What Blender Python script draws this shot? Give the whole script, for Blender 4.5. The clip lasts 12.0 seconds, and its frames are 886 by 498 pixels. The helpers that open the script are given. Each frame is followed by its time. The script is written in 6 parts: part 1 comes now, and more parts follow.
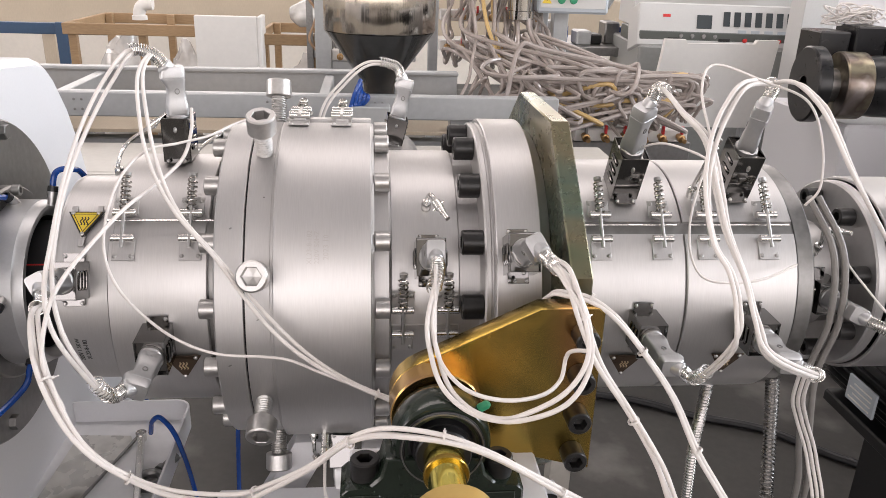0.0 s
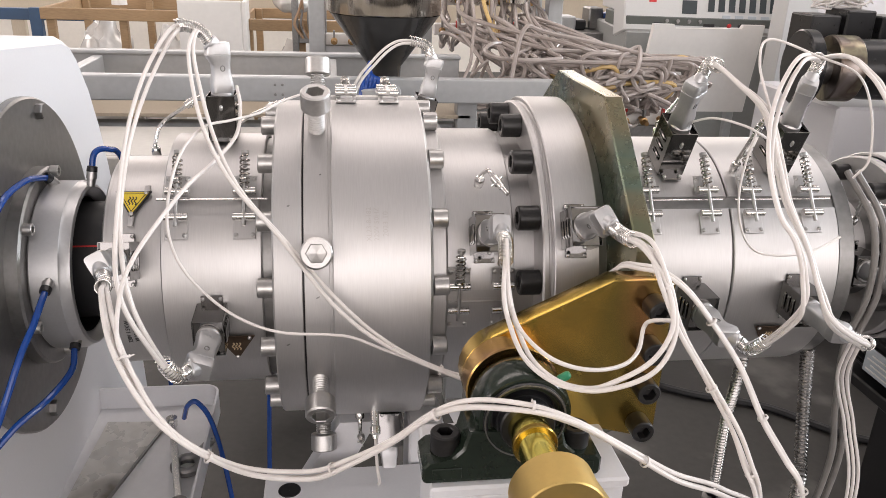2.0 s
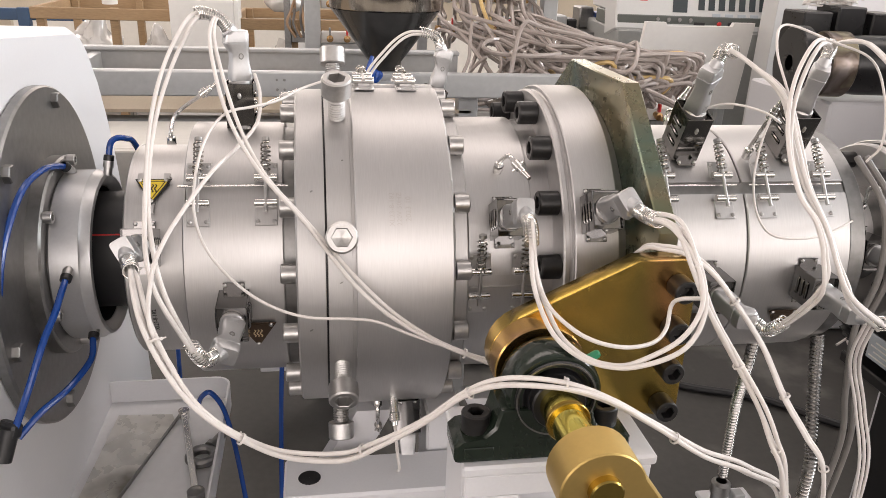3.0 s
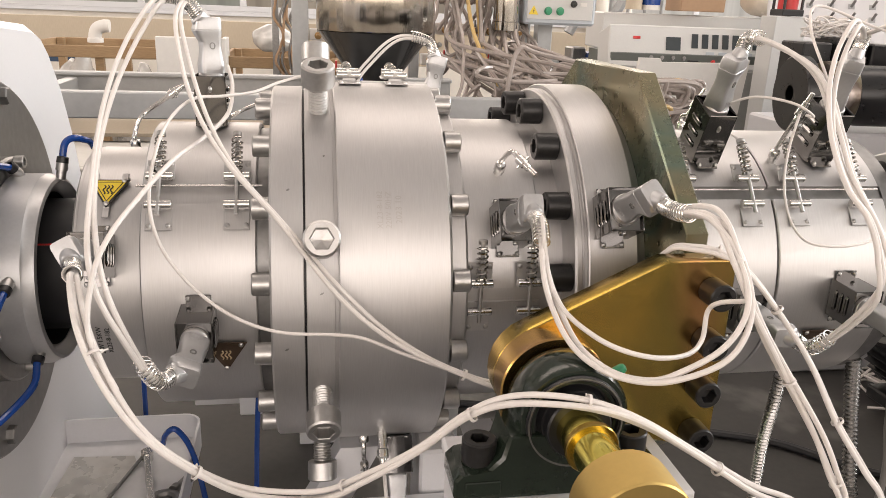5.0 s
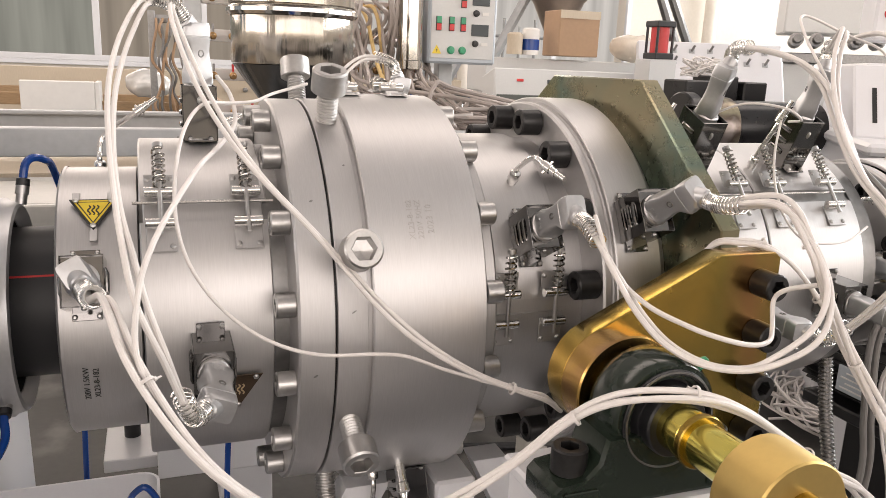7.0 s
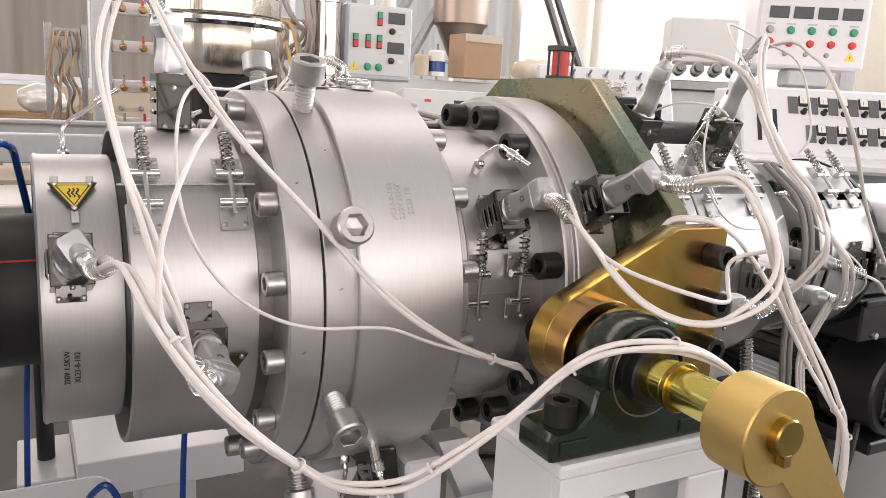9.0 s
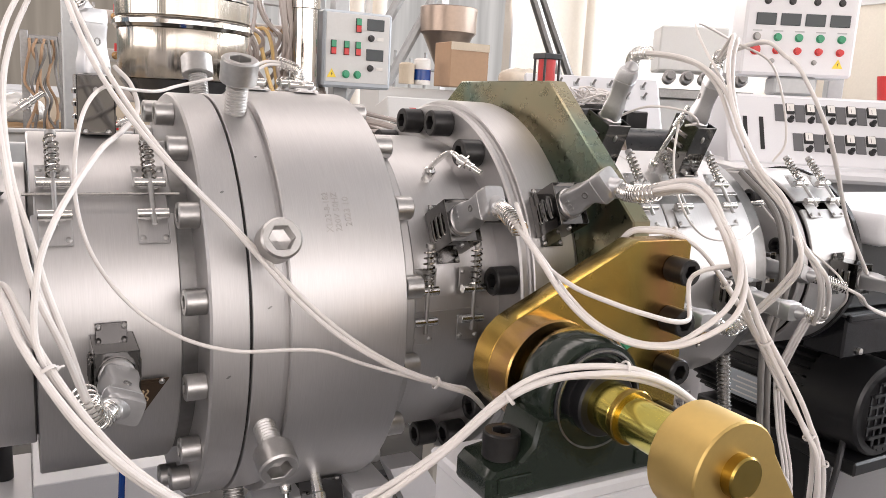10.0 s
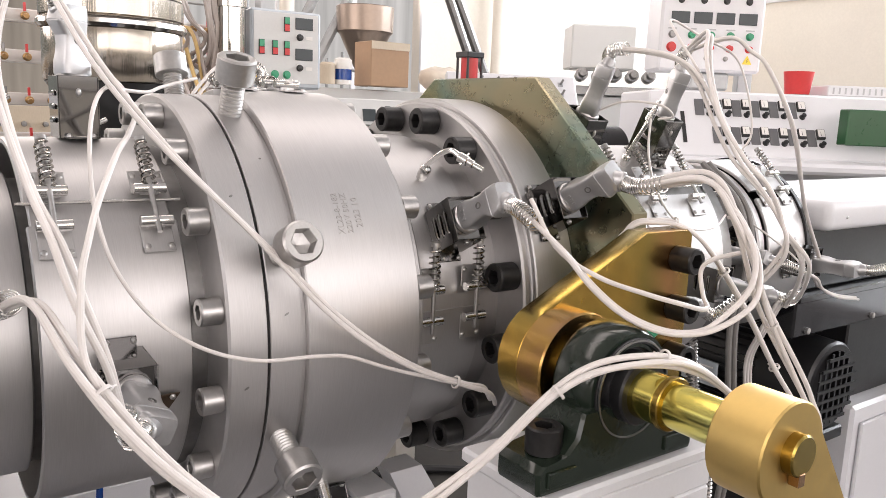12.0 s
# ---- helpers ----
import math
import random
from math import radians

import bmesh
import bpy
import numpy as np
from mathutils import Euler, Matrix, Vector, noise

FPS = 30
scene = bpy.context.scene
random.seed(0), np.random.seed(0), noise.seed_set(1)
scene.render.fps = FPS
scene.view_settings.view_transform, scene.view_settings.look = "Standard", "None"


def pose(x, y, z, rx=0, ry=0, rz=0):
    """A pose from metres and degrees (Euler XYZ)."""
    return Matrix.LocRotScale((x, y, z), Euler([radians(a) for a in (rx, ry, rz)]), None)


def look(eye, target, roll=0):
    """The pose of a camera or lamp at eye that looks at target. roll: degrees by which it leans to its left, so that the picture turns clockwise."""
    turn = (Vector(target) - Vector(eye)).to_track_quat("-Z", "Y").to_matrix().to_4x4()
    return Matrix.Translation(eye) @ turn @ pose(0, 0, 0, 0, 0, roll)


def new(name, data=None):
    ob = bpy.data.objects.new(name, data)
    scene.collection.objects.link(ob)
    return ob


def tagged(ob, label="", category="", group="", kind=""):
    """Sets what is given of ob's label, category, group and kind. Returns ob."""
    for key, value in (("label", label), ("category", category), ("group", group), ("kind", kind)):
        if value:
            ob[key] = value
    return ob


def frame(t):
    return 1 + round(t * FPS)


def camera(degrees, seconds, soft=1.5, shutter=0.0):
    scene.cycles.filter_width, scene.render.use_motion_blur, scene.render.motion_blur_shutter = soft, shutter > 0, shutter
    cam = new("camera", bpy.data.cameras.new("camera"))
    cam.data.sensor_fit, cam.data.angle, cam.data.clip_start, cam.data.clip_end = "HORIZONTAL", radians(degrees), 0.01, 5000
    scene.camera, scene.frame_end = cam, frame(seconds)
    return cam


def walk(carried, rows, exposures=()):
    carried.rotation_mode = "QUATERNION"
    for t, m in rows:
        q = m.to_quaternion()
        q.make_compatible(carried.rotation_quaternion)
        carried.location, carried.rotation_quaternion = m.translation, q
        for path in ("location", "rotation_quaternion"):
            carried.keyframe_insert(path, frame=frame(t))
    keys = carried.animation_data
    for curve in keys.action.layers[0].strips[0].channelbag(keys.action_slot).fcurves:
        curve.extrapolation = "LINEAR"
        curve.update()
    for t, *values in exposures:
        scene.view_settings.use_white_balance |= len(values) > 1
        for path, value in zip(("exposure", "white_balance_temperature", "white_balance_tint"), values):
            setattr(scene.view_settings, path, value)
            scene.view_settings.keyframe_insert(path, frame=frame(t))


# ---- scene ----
cam = camera(59.6, 12.0, soft=0.8)
METRES, EYE, TILT, LEAN, TURN = 1.0, 1.498, -21.0, -1.8, -5.2
ROWS = [
    (0.0, 0.0, 0.0, 0.0, 0.0, 0.0, -0.0),
    (0.5, -0.0228, -0.0031, -0.0019, -0.46, -0.06, -0.01),
    (1.0, -0.0522, 0.0016, -0.0042, -1.01, -0.27, 0.11),
    (1.5, -0.0867, 0.0097, -0.0094, -1.66, -0.58, 0.33),
    (2.0, -0.123, 0.0026, -0.0175, -2.42, -0.8, 0.67),
    (2.5, -0.1656, -0.0133, -0.0299, -3.16, -0.86, 1.01),
    (4.5, -0.1873, 0.0935, -0.0813, -3.93, 1.97, 1.2),
    (5.0, -0.1719, 0.1285, -0.0944, -4.21, 3.16, 1.26),
    (5.5, -0.1732, 0.162, -0.1046, -5.46, 4.19, 1.74),
    (6.0, -0.2195, 0.1916, -0.1167, -8.07, 5.23, 2.62),
    (6.5, -0.2858, 0.2044, -0.1237, -10.99, 5.9, 3.66),
    (7.0, -0.3584, 0.2085, -0.1267, -14.21, 6.4, 4.82),
    (9.0, -0.467, 0.2031, -0.1745, -21.96, 7.58, 6.63),
    (9.5, -0.4203, 0.2184, -0.1711, -22.12, 7.99, 6.63),
    (10.0, -0.3861, 0.2421, -0.168, -22.23, 8.28, 6.79),
    (10.5, -0.3617, 0.2642, -0.1619, -22.81, 8.33, 7.21),
    (11.0, -0.3711, 0.2859, -0.1577, -24.27, 8.07, 8.01),
    (11.5, -0.4218, 0.2994, -0.1564, -26.37, 7.69, 8.93),
    (12.0, -0.4815, 0.2951, -0.1523, -28.69, 7.31, 9.78),
]
walk(cam, [(t, pose(0, 0, EYE, TILT, LEAN, TURN) @ pose(METRES * x, METRES * y, METRES * z, 90 + pitch, roll, yaw)) for t, x, y, z, yaw, pitch, roll in ROWS],
     [(0.0, -0.48, 6550, 10), (2.5, -0.48, 6720, 10), (4.5, -0.50, 7150, 10), (5.5, -0.50, 7200, 10), (7.0, -0.48, 7000, 10), (9.0, -0.42, 6650, 10), (12.0, -0.40, 6620, 10)])

# ---- world and light ----
world = bpy.data.worlds.new("world")
scene.world = world
world.use_nodes = True
wn = world.node_tree
sky = wn.nodes.new("ShaderNodeTexSky")
sky.sky_type, sky.sun_disc = "NISHITA", False
sky.sun_elevation, sky.sun_rotation = radians(40), radians(200)
wn.links.new(sky.outputs[0], wn.nodes["Background"].inputs[0])
wn.nodes["Background"].inputs[1].default_value = 0.12


def window_light(name, place, target, w, h, watts, tint=(1.0, 0.895, 0.87)):
    d = bpy.data.lights.new(name, "AREA")
    d.shape, d.size, d.size_y, d.energy, d.color = "RECTANGLE", w, h, watts, tint
    ob = new(name, d)
    ob.matrix_world = look(place, target)
    return ob


window_light("window_light_front", (1.5, -6.12, 2.9), (1.5, 10, 2.9), 19.0, 2.9, 820)
window_light("window_light_back", (-1.4, 9.62, 3.48), (-1.4, -10, 3.48), 14.0, 1.75, 620)
# fill added on the unseen west side to brighten the tray and housing
window_light("unseen_west_fill", (-9.12, 0.5, 3.0), (10, 0.5, 3.0), 9.0, 2.6, 620)
window_light("window_light_end", (12.12, 1.75, 4.3), (-10, 1.75, 4.3), 14.0, 2.0, 2700, (0.88, 0.93, 1.0))
# unseen fill below the closed ceiling, lifts mid-tones and the north-east wall
window_light("overhead_fill", (3.0, 3.2, 6.5), (3.0, 3.2, 0), 17.0, 1.4, 380)

# ---- mesh helpers ----
Y0, Z0 = 1.187, 0.996            # the die's axis runs along x through here
VX, VY, VZ = Vector((1, 0, 0)), Vector((0, 1, 0)), Vector((0, 0, 1))


def finish(bm, sharp=0.6):
    bmesh.ops.recalc_face_normals(bm, faces=bm.faces)
    for f in bm.faces:
        f.smooth = True
    for e in bm.edges:
        if len(e.link_faces) == 2 and e.calc_face_angle(0) > sharp:
            e.smooth = False
    return bm


def mesh_of(bm, mat, sharp=0.6):
    finish(bm, sharp)
    me = bpy.data.meshes.new("mesh")
    bm.to_mesh(me)
    bm.free()
    me.materials.append(mat)
    return me


def thing(name, place, label="", category="", group="", kind=""):
    ob = new(name)
    ob.location = place
    ob.empty_display_size = 0.05
    return tagged(ob, label, category, group, kind)


def wm(ob):
    """World matrix of an object set up here, before any update."""
    m = ob.matrix_basis.copy()
    return wm(ob.parent) @ m if ob.parent else m


def put(name, me, m, parent=None, label=""):
    """A mesh at the world pose m, under its parent."""
    ob = new(name, me)
    if parent:
        ob.parent = parent
        ob.matrix_basis = wm(parent).inverted() @ m
    else:
        ob.matrix_basis = m
    if label:
        ob["label"] = label
    return ob


def part(name, bm, mat, parent=None, label="", sharp=0.6):
    """A bmesh in world metres as one mesh object, under a thing or a part."""
    if parent:
        bm.transform(wm(parent).inverted())
        return put(name, mesh_of(bm, mat, sharp), wm(parent), parent, label)
    return put(name, mesh_of(bm, mat, sharp), Matrix(), None, label)


def solo(name, bm, mat, label="", category="", group="", kind="", sharp=0.6):
    """A thing of one mesh, with its origin at its base."""
    xs = [v.co for v in bm.verts]
    o = Vector(((min(c.x for c in xs) + max(c.x for c in xs)) / 2, (min(c.y for c in xs) + max(c.y for c in xs)) / 2, min(c.z for c in xs)))
    bm.transform(Matrix.Translation(-o))
    ob = put(name, mesh_of(bm, mat, sharp), Matrix.Translation(o))
    return tagged(ob, label, category, group, kind)


def loops(bm, rings, closed=True, cap0=False, cap1=False):
    vs = [[bm.verts.new(p) for p in ring] for ring in rings]
    n = len(vs[0])
    for a, b in zip(vs, vs[1:]):
        for i in range(n if closed else n - 1):
            j = (i + 1) % n
            bm.faces.new((a[i], a[j], b[j], b[i]))
    if cap0:
        bm.faces.new(vs[0][::-1])
    if cap1:
        bm.faces.new(vs[-1])
    return vs


def rev(bm, prof, m=None, seg=24, a0=0.0, a1=360.0, cap0=False, cap1=False):
    """Turn the profile of (height, radius) round the local z of m."""
    m = m or Matrix()
    full = a1 - a0 >= 360
    n = seg if full else seg + 1
    angs = [radians(a0 + (a1 - a0) * i / seg) for i in range(n)]
    rings = [[m @ Vector((r * math.cos(a), r * math.sin(a), h)) for a in angs] for h, r in prof]
    loops(bm, rings, full, cap0, cap1)
    return bm


# local z along +x of the world, angle 0 towards the viewer's side, 90 up
def axis_rev(bm, prof, seg=112, a0=0.0, a1=360.0, y=Y0, z=Z0, cap0=False, cap1=False):
    full = a1 - a0 >= 360
    n = seg if full else seg + 1
    angs = [radians(a0 + (a1 - a0) * i / seg) for i in range(n)]
    rings = [[Vector((x, y - r * math.cos(a), z + r * math.sin(a))) for a in angs] for x, r in prof]
    loops(bm, rings, full, cap0, cap1)
    return bm


def shell(bm, x0, x1, r0, r1, a0, a1, seg=64, bev=0.0015):
    """A bent sheet: part of a hollow cylinder about the die's axis."""
    prof = [(x0, r0), (x0, r1 - bev), (x0 + bev, r1), (x1 - bev, r1), (x1, r1 - bev), (x1, r0)]
    angs = [radians(a0 + (a1 - a0) * i / seg) for i in range(seg + 1)]
    rings = [[Vector((x, Y0 - r * math.cos(a), Z0 + r * math.sin(a))) for x, r in prof] for a in angs]
    loops(bm, rings, True, True, True)
    return bm


def at(x, ang, r, spin=0.0):
    """Pose on the die: local z points outwards, local x along the axis, local y round it upwards."""
    a = radians(ang)
    z = Vector((0, -math.cos(a), math.sin(a)))
    y = Vector((0, math.sin(a), math.cos(a)))
    m = Matrix((VX, y, z)).transposed().to_4x4()
    m.translation = Vector((x, Y0, Z0)) + z * r
    return m @ Matrix.Rotation(radians(spin), 4, "Z")


def aim(place, way, up=VZ):
    """Pose whose local z points along way."""
    z = Vector(way).normalized()
    x = Vector(up).cross(z)
    if x.length < 1e-4:
        x = VX.copy()
    x.normalize()
    m = Matrix((x, z.cross(x), z)).transposed().to_4x4()
    m.translation = Vector(place)
    return m


def box(bm, lo, hi, bev=0.0, m=None, seg=1):
    lo, hi = Vector(lo), Vector(hi)
    r = bmesh.ops.create_cube(bm, size=1.0, matrix=Matrix.Translation((lo + hi) / 2) @ Matrix.Diagonal((*(hi - lo), 1)))
    vs = r["verts"]
    if bev > 0:
        es = list({e for v in vs for e in v.link_edges})
        b = bmesh.ops.bevel(bm, geom=es, offset=bev, segments=seg, affect="EDGES", profile=0.5)
        vs = list({v for f in b["faces"] for v in f.verts} | {v for v in vs if v.is_valid})
    if m is not None:
        bmesh.ops.transform(bm, matrix=m, verts=vs)
    return bm


def prism(bm, outline, h0, h1, m=None, bev=0.0):
    """An outline of (x, y), extruded from h0 to h1 along local z."""
    m = m or Matrix()
    c = Vector((sum(p[0] for p in outline) / len(outline), sum(p[1] for p in outline) / len(outline)))

    def ring(h, s):
        out = []
        for p in outline:
            d = Vector(p) - c
            q = c + d * (1 - s / max(d.length, 1e-6))
            out.append(m @ Vector((q.x, q.y, h)))
        return out
    rings = [ring(h0, bev), ring(h0 + bev, 0), ring(h1 - bev, 0), ring(h1, bev)] if bev else [ring(h0, 0), ring(h1, 0)]
    loops(bm, rings, True, True, True)
    return bm


def smooth_line(pts, n=8):
    """Points of a curve that glides through pts."""
    p = [Vector(q) for q in pts]
    p = [p[0] * 2 - p[1]] + p + [p[-1] * 2 - p[-2]]
    out = []
    for i in range(1, len(p) - 2):
        a, b, c, d = p[i - 1:i + 3]
        for k in range(n):
            t = k / n
            out.append(0.5 * ((2 * b) + (c - a) * t + (2 * a - 5 * b + 4 * c - d) * t * t + (3 * b - a - 3 * c + d) * t ** 3))
    out.append(p[-2])
    return out


def sweep(bm, pts, r, seg=8, cap=True):
    """A round rod along pts; r is one radius or one for each point."""
    rr = r if isinstance(r, (list, tuple)) else [r] * len(pts)
    t0 = (pts[1] - pts[0]).normalized()
    u = t0.orthogonal().normalized()
    rings = []
    for i, p in enumerate(pts):
        t = (pts[min(i + 1, len(pts) - 1)] - pts[max(i - 1, 0)])
        if t.length < 1e-9:
            t = t0
        t = t.normalized()
        u = (u - t * u.dot(t)).normalized()
        v = t.cross(u)
        rings.append([p + (u * math.cos(2 * math.pi * k / seg) + v * math.sin(2 * math.pi * k / seg)) * rr[i] for k in range(seg)])
    loops(bm, rings, True, cap, cap)
    return bm


def helix(pts, r, turns, per=10):
    """Points of a coil of radius r wound round the line pts."""
    n = int(turns * per)
    out = []
    u = (pts[1] - pts[0]).orthogonal().normalized()
    m = len(pts) - 1
    for k in range(n + 1):
        s = k / n * m
        i = min(int(s), m - 1)
        p = pts[i].lerp(pts[i + 1], s - i)
        t = (pts[i + 1] - pts[i]).normalized()
        u = (u - t * u.dot(t)).normalized()
        v = t.cross(u)
        a = 2 * math.pi * k / per
        out.append(p + (u * math.cos(a) + v * math.sin(a)) * r)
    return out


def bars(name, boxes, mat, label, category, group="", bev=0.003, kind=""):
    """A thing of several straight members, one part each."""
    lo = Vector(boxes[0][1])
    t = thing(name, (lo.x, lo.y, 0), label, category, group, kind)
    for pn, a, b in boxes:
        bm = bmesh.new()
        box(bm, a, b, bev)
        part(pn, bm, mat, t)
    return t

# ---- materials ----
def material(name, col, rough=0.5, metal=0.0, vary=0.12, scale=6.0, fine=90.0, bump=0.05, rvary=0.12, stretch=None, col2=None, mix_at=(0.45, 0.6), coat=0.0, dots=0.0):
    """Colour with stains at one scale and grain at a finer one; stretch draws the grain out along an axis."""
    mat = bpy.data.materials.new(name)
    mat.use_nodes = True
    nt = mat.node_tree
    N, L = nt.nodes, nt.links
    b = N["Principled BSDF"]
    tc = N.new("ShaderNodeTexCoord")
    src = tc.outputs["Object"]
    n1 = N.new("ShaderNodeTexNoise")
    n1.inputs["Scale"].default_value, n1.inputs["Detail"].default_value = scale, 5
    L.new(src, n1.inputs["Vector"])
    mp = N.new("ShaderNodeMapping")
    mp.inputs["Scale"].default_value = stretch or (1, 1, 1)
    L.new(src, mp.inputs["Vector"])
    n2 = N.new("ShaderNodeTexNoise")
    n2.inputs["Scale"].default_value, n2.inputs["Detail"].default_value = fine, 4
    L.new(mp.outputs[0], n2.inputs["Vector"])
    base = Vector(col)
    lo, hi = base * (1 - vary), base * (1 + vary)
    ramp = N.new("ShaderNodeValToRGB")
    ramp.color_ramp.elements[0].position, ramp.color_ramp.elements[1].position = 0.3, 0.7
    ramp.color_ramp.elements[0].color = (*lo, 1)
    ramp.color_ramp.elements[1].color = (*[min(c, 1) for c in hi], 1)
    add = N.new("ShaderNodeMath")
    add.operation = "MULTIPLY_ADD"
    add.inputs[1].default_value = 0.5
    half = N.new("ShaderNodeMath")
    half.operation = "MULTIPLY"
    half.inputs[1].default_value = 0.5
    L.new(n2.outputs[0], half.inputs[0])
    L.new(n1.outputs[0], add.inputs[0])
    L.new(half.outputs[0], add.inputs[2])
    L.new(add.outputs[0], ramp.inputs[0])
    colour = ramp.outputs[0]
    if col2:
        r2 = N.new("ShaderNodeValToRGB")
        r2.color_ramp.elements[0].position, r2.color_ramp.elements[1].position = mix_at
        L.new(n1.outputs[0], r2.inputs[0])
        mx = N.new("ShaderNodeMix")
        mx.data_type = "RGBA"
        L.new(r2.outputs[0], mx.inputs[0])
        L.new(colour, mx.inputs[6])
        mx.inputs[7].default_value = (*col2, 1)
        colour = mx.outputs[2]
    L.new(colour, b.inputs["Base Color"])
    rr = N.new("ShaderNodeMapRange")
    rr.inputs[3].default_value, rr.inputs[4].default_value = max(rough - rvary, 0.02), min(rough + rvary, 1)
    L.new(add.outputs[0], rr.inputs[0])
    L.new(rr.outputs[0], b.inputs["Roughness"])
    b.inputs["Metallic"].default_value = metal
    b.inputs["Coat Weight"].default_value = coat
    if bump:
        bp = N.new("ShaderNodeBump")
        bp.inputs["Strength"].default_value, bp.inputs["Distance"].default_value = bump, 0.002
        L.new(n2.outputs[0], bp.inputs["Height"])
        L.new(bp.outputs[0], b.inputs["Normal"])
    return mat


def rainbow(name, cols, rough=0.28, scale=7.0):
    """Passivated zinc: bands of colour wander over the metal."""
    mat = material(name, cols[0], rough, 1.0, 0.05, scale, 60, 0.04)
    nt = mat.node_tree
    N, L = nt.nodes, nt.links
    tc = N.new("ShaderNodeTexCoord")
    n = N.new("ShaderNodeTexNoise")
    n.inputs["Scale"].default_value, n.inputs["Detail"].default_value, n.inputs["Distortion"].default_value = scale, 3, 0.6
    L.new(tc.outputs["Object"], n.inputs["Vector"])
    r = N.new("ShaderNodeValToRGB")
    el = r.color_ramp.elements
    for i, c in enumerate(cols):
        p = 0.3 + 0.4 * i / (len(cols) - 1)
        e = el[i] if i < 2 else el.new(p)
        e.position = p
        e.color = (*c, 1)
    L.new(n.outputs[0], r.inputs[0])
    L.new(r.outputs[0], N["Principled BSDF"].inputs["Base Color"])
    return mat


STEEL = material("brushed_steel", (0.52, 0.509, 0.505), 0.50, 1.0, 0.10, 5, 60, 0.03, 0.07, (30, 1, 1))
STEEL_BAND = material("polished_band_steel", (0.56, 0.549, 0.545), 0.45, 1.0, 0.09, 5, 45, 0.03, 0.07, (30, 1, 1))
STEEL_DARK = material("dull_grey_steel", (0.27, 0.265, 0.26), 0.42, 1.0, 0.22, 7, 80, 0.05, 0.14)
CHROME = material("mirror_stainless", (0.46, 0.44, 0.41), 0.09, 1.0, 0.04, 8, 40, 0.01, 0.05)
WIRE = material("bright_wire", (0.70, 0.69, 0.67), 0.22, 1.0, 0.04, 8, 40, 0.0)
ZINC = material("galvanised_bolt", (0.50, 0.49, 0.48), 0.38, 1.0, 0.12, 40, 200, 0.08)
BLACK_BOLT = material("black_oxide_bolt", (0.030, 0.029, 0.029), 0.34, 0.5, 0.3, 30, 200, 0.06)
ALLOY = material("cast_alloy", (0.49, 0.49, 0.495), 0.40, 0.85, 0.06, 20, 220, 0.06)
GOLD = rainbow("yellow_zinc", [(0.43, 0.26, 0.07), (0.54, 0.345, 0.08), (0.36, 0.26, 0.07), (0.47, 0.235, 0.10), (0.51, 0.33, 0.075)], 0.25, 4.0)
OLIVE = rainbow("olive_zinc", [(0.21, 0.235, 0.16), (0.275, 0.265, 0.15), (0.18, 0.23, 0.18), (0.29, 0.255, 0.165), (0.22, 0.235, 0.15)], 0.28, 4.0)
COPPER = rainbow("pinkish_zinc", [(0.48, 0.24, 0.13), (0.50, 0.30, 0.18), (0.54, 0.33, 0.10), (0.40, 0.20, 0.13)], 0.24, 9.0)
BRASS = rainbow("bright_yellow_zinc", [(0.78, 0.64, 0.18), (0.82, 0.68, 0.16), (0.72, 0.68, 0.22), (0.78, 0.62, 0.22)], 0.15, 6.0)
DULL_GOLD = material("satin_gold_zinc", (0.58, 0.41, 0.15), 0.44, 1.0, 0.06, 14, 160, 0.05)
GREEN_CAST = material("dark_green_cast_iron", (0.014, 0.021, 0.015), 0.14, 0.0, 0.15, 30, 140, 0.12, 0.10)
WHITE = material("white_powder_coat", (0.67, 0.67, 0.69), 0.32, 0.0, 0.03, 3, 240, 0.03)
DIRTY_WHITE = material("scuffed_white_paint", (0.72, 0.72, 0.73), 0.42, 0.0, 0.06, 5, 60, 0.04, 0.1, None, (0.55, 0.54, 0.52), (0.66, 0.85))
CABLE = material("white_silicone", (0.66, 0.625, 0.60), 0.42, 0.0, 0.04, 20, 120, 0.03)
GREY_HOSE = material("clear_grey_hose", (0.37, 0.325, 0.30), 0.16, 0.0, 0.10, 10, 60, 0.02)
BLUE = material("blue_air_hose", (0.008, 0.05, 0.24), 0.20, 0.0, 0.04, 20, 80, 0.0)
BLACK = material("black_plastic", (0.011, 0.011, 0.012), 0.38, 0.0, 0.2, 20, 160, 0.04)
RUBBER = material("black_rubber", (0.02, 0.02, 0.022), 0.55, 0.0, 0.2, 10, 120, 0.05)
FLOOR = material("worn_concrete", (0.056, 0.054, 0.050), 0.55, 0.0, 0.30, 3.5, 40, 0.10, 0.15, None, (0.15, 0.145, 0.135), (0.56, 0.70))
WALL = material("cream_plaster", (0.76, 0.705, 0.63), 0.75, 0.0, 0.05, 1.5, 30, 0.03)
ROOF = material("grey_roof_sheet", (0.50, 0.50, 0.51), 0.6, 0.0, 0.08, 1.5, 20, 0.03)
WOOD = material("raw_crate_wood", (0.33, 0.215, 0.115), 0.65, 0.0, 0.25, 3, 30, 0.10, 0.1, (1, 1, 8))
PLY = material("pale_plywood", (0.50, 0.42, 0.32), 0.6, 0.0, 0.10, 3, 30, 0.05, 0.1, (8, 1, 1))
CARD = material("brown_cardboard", (0.36, 0.23, 0.14), 0.75, 0.0, 0.08, 6, 50, 0.04)
BOARD = material("white_board", (0.72, 0.70, 0.67), 0.6, 0.0, 0.04, 3, 40, 0.02)
RAIL = material("pale_grey_rail", (0.40, 0.41, 0.415), 0.40, 0.3, 0.10, 4, 50, 0.05)
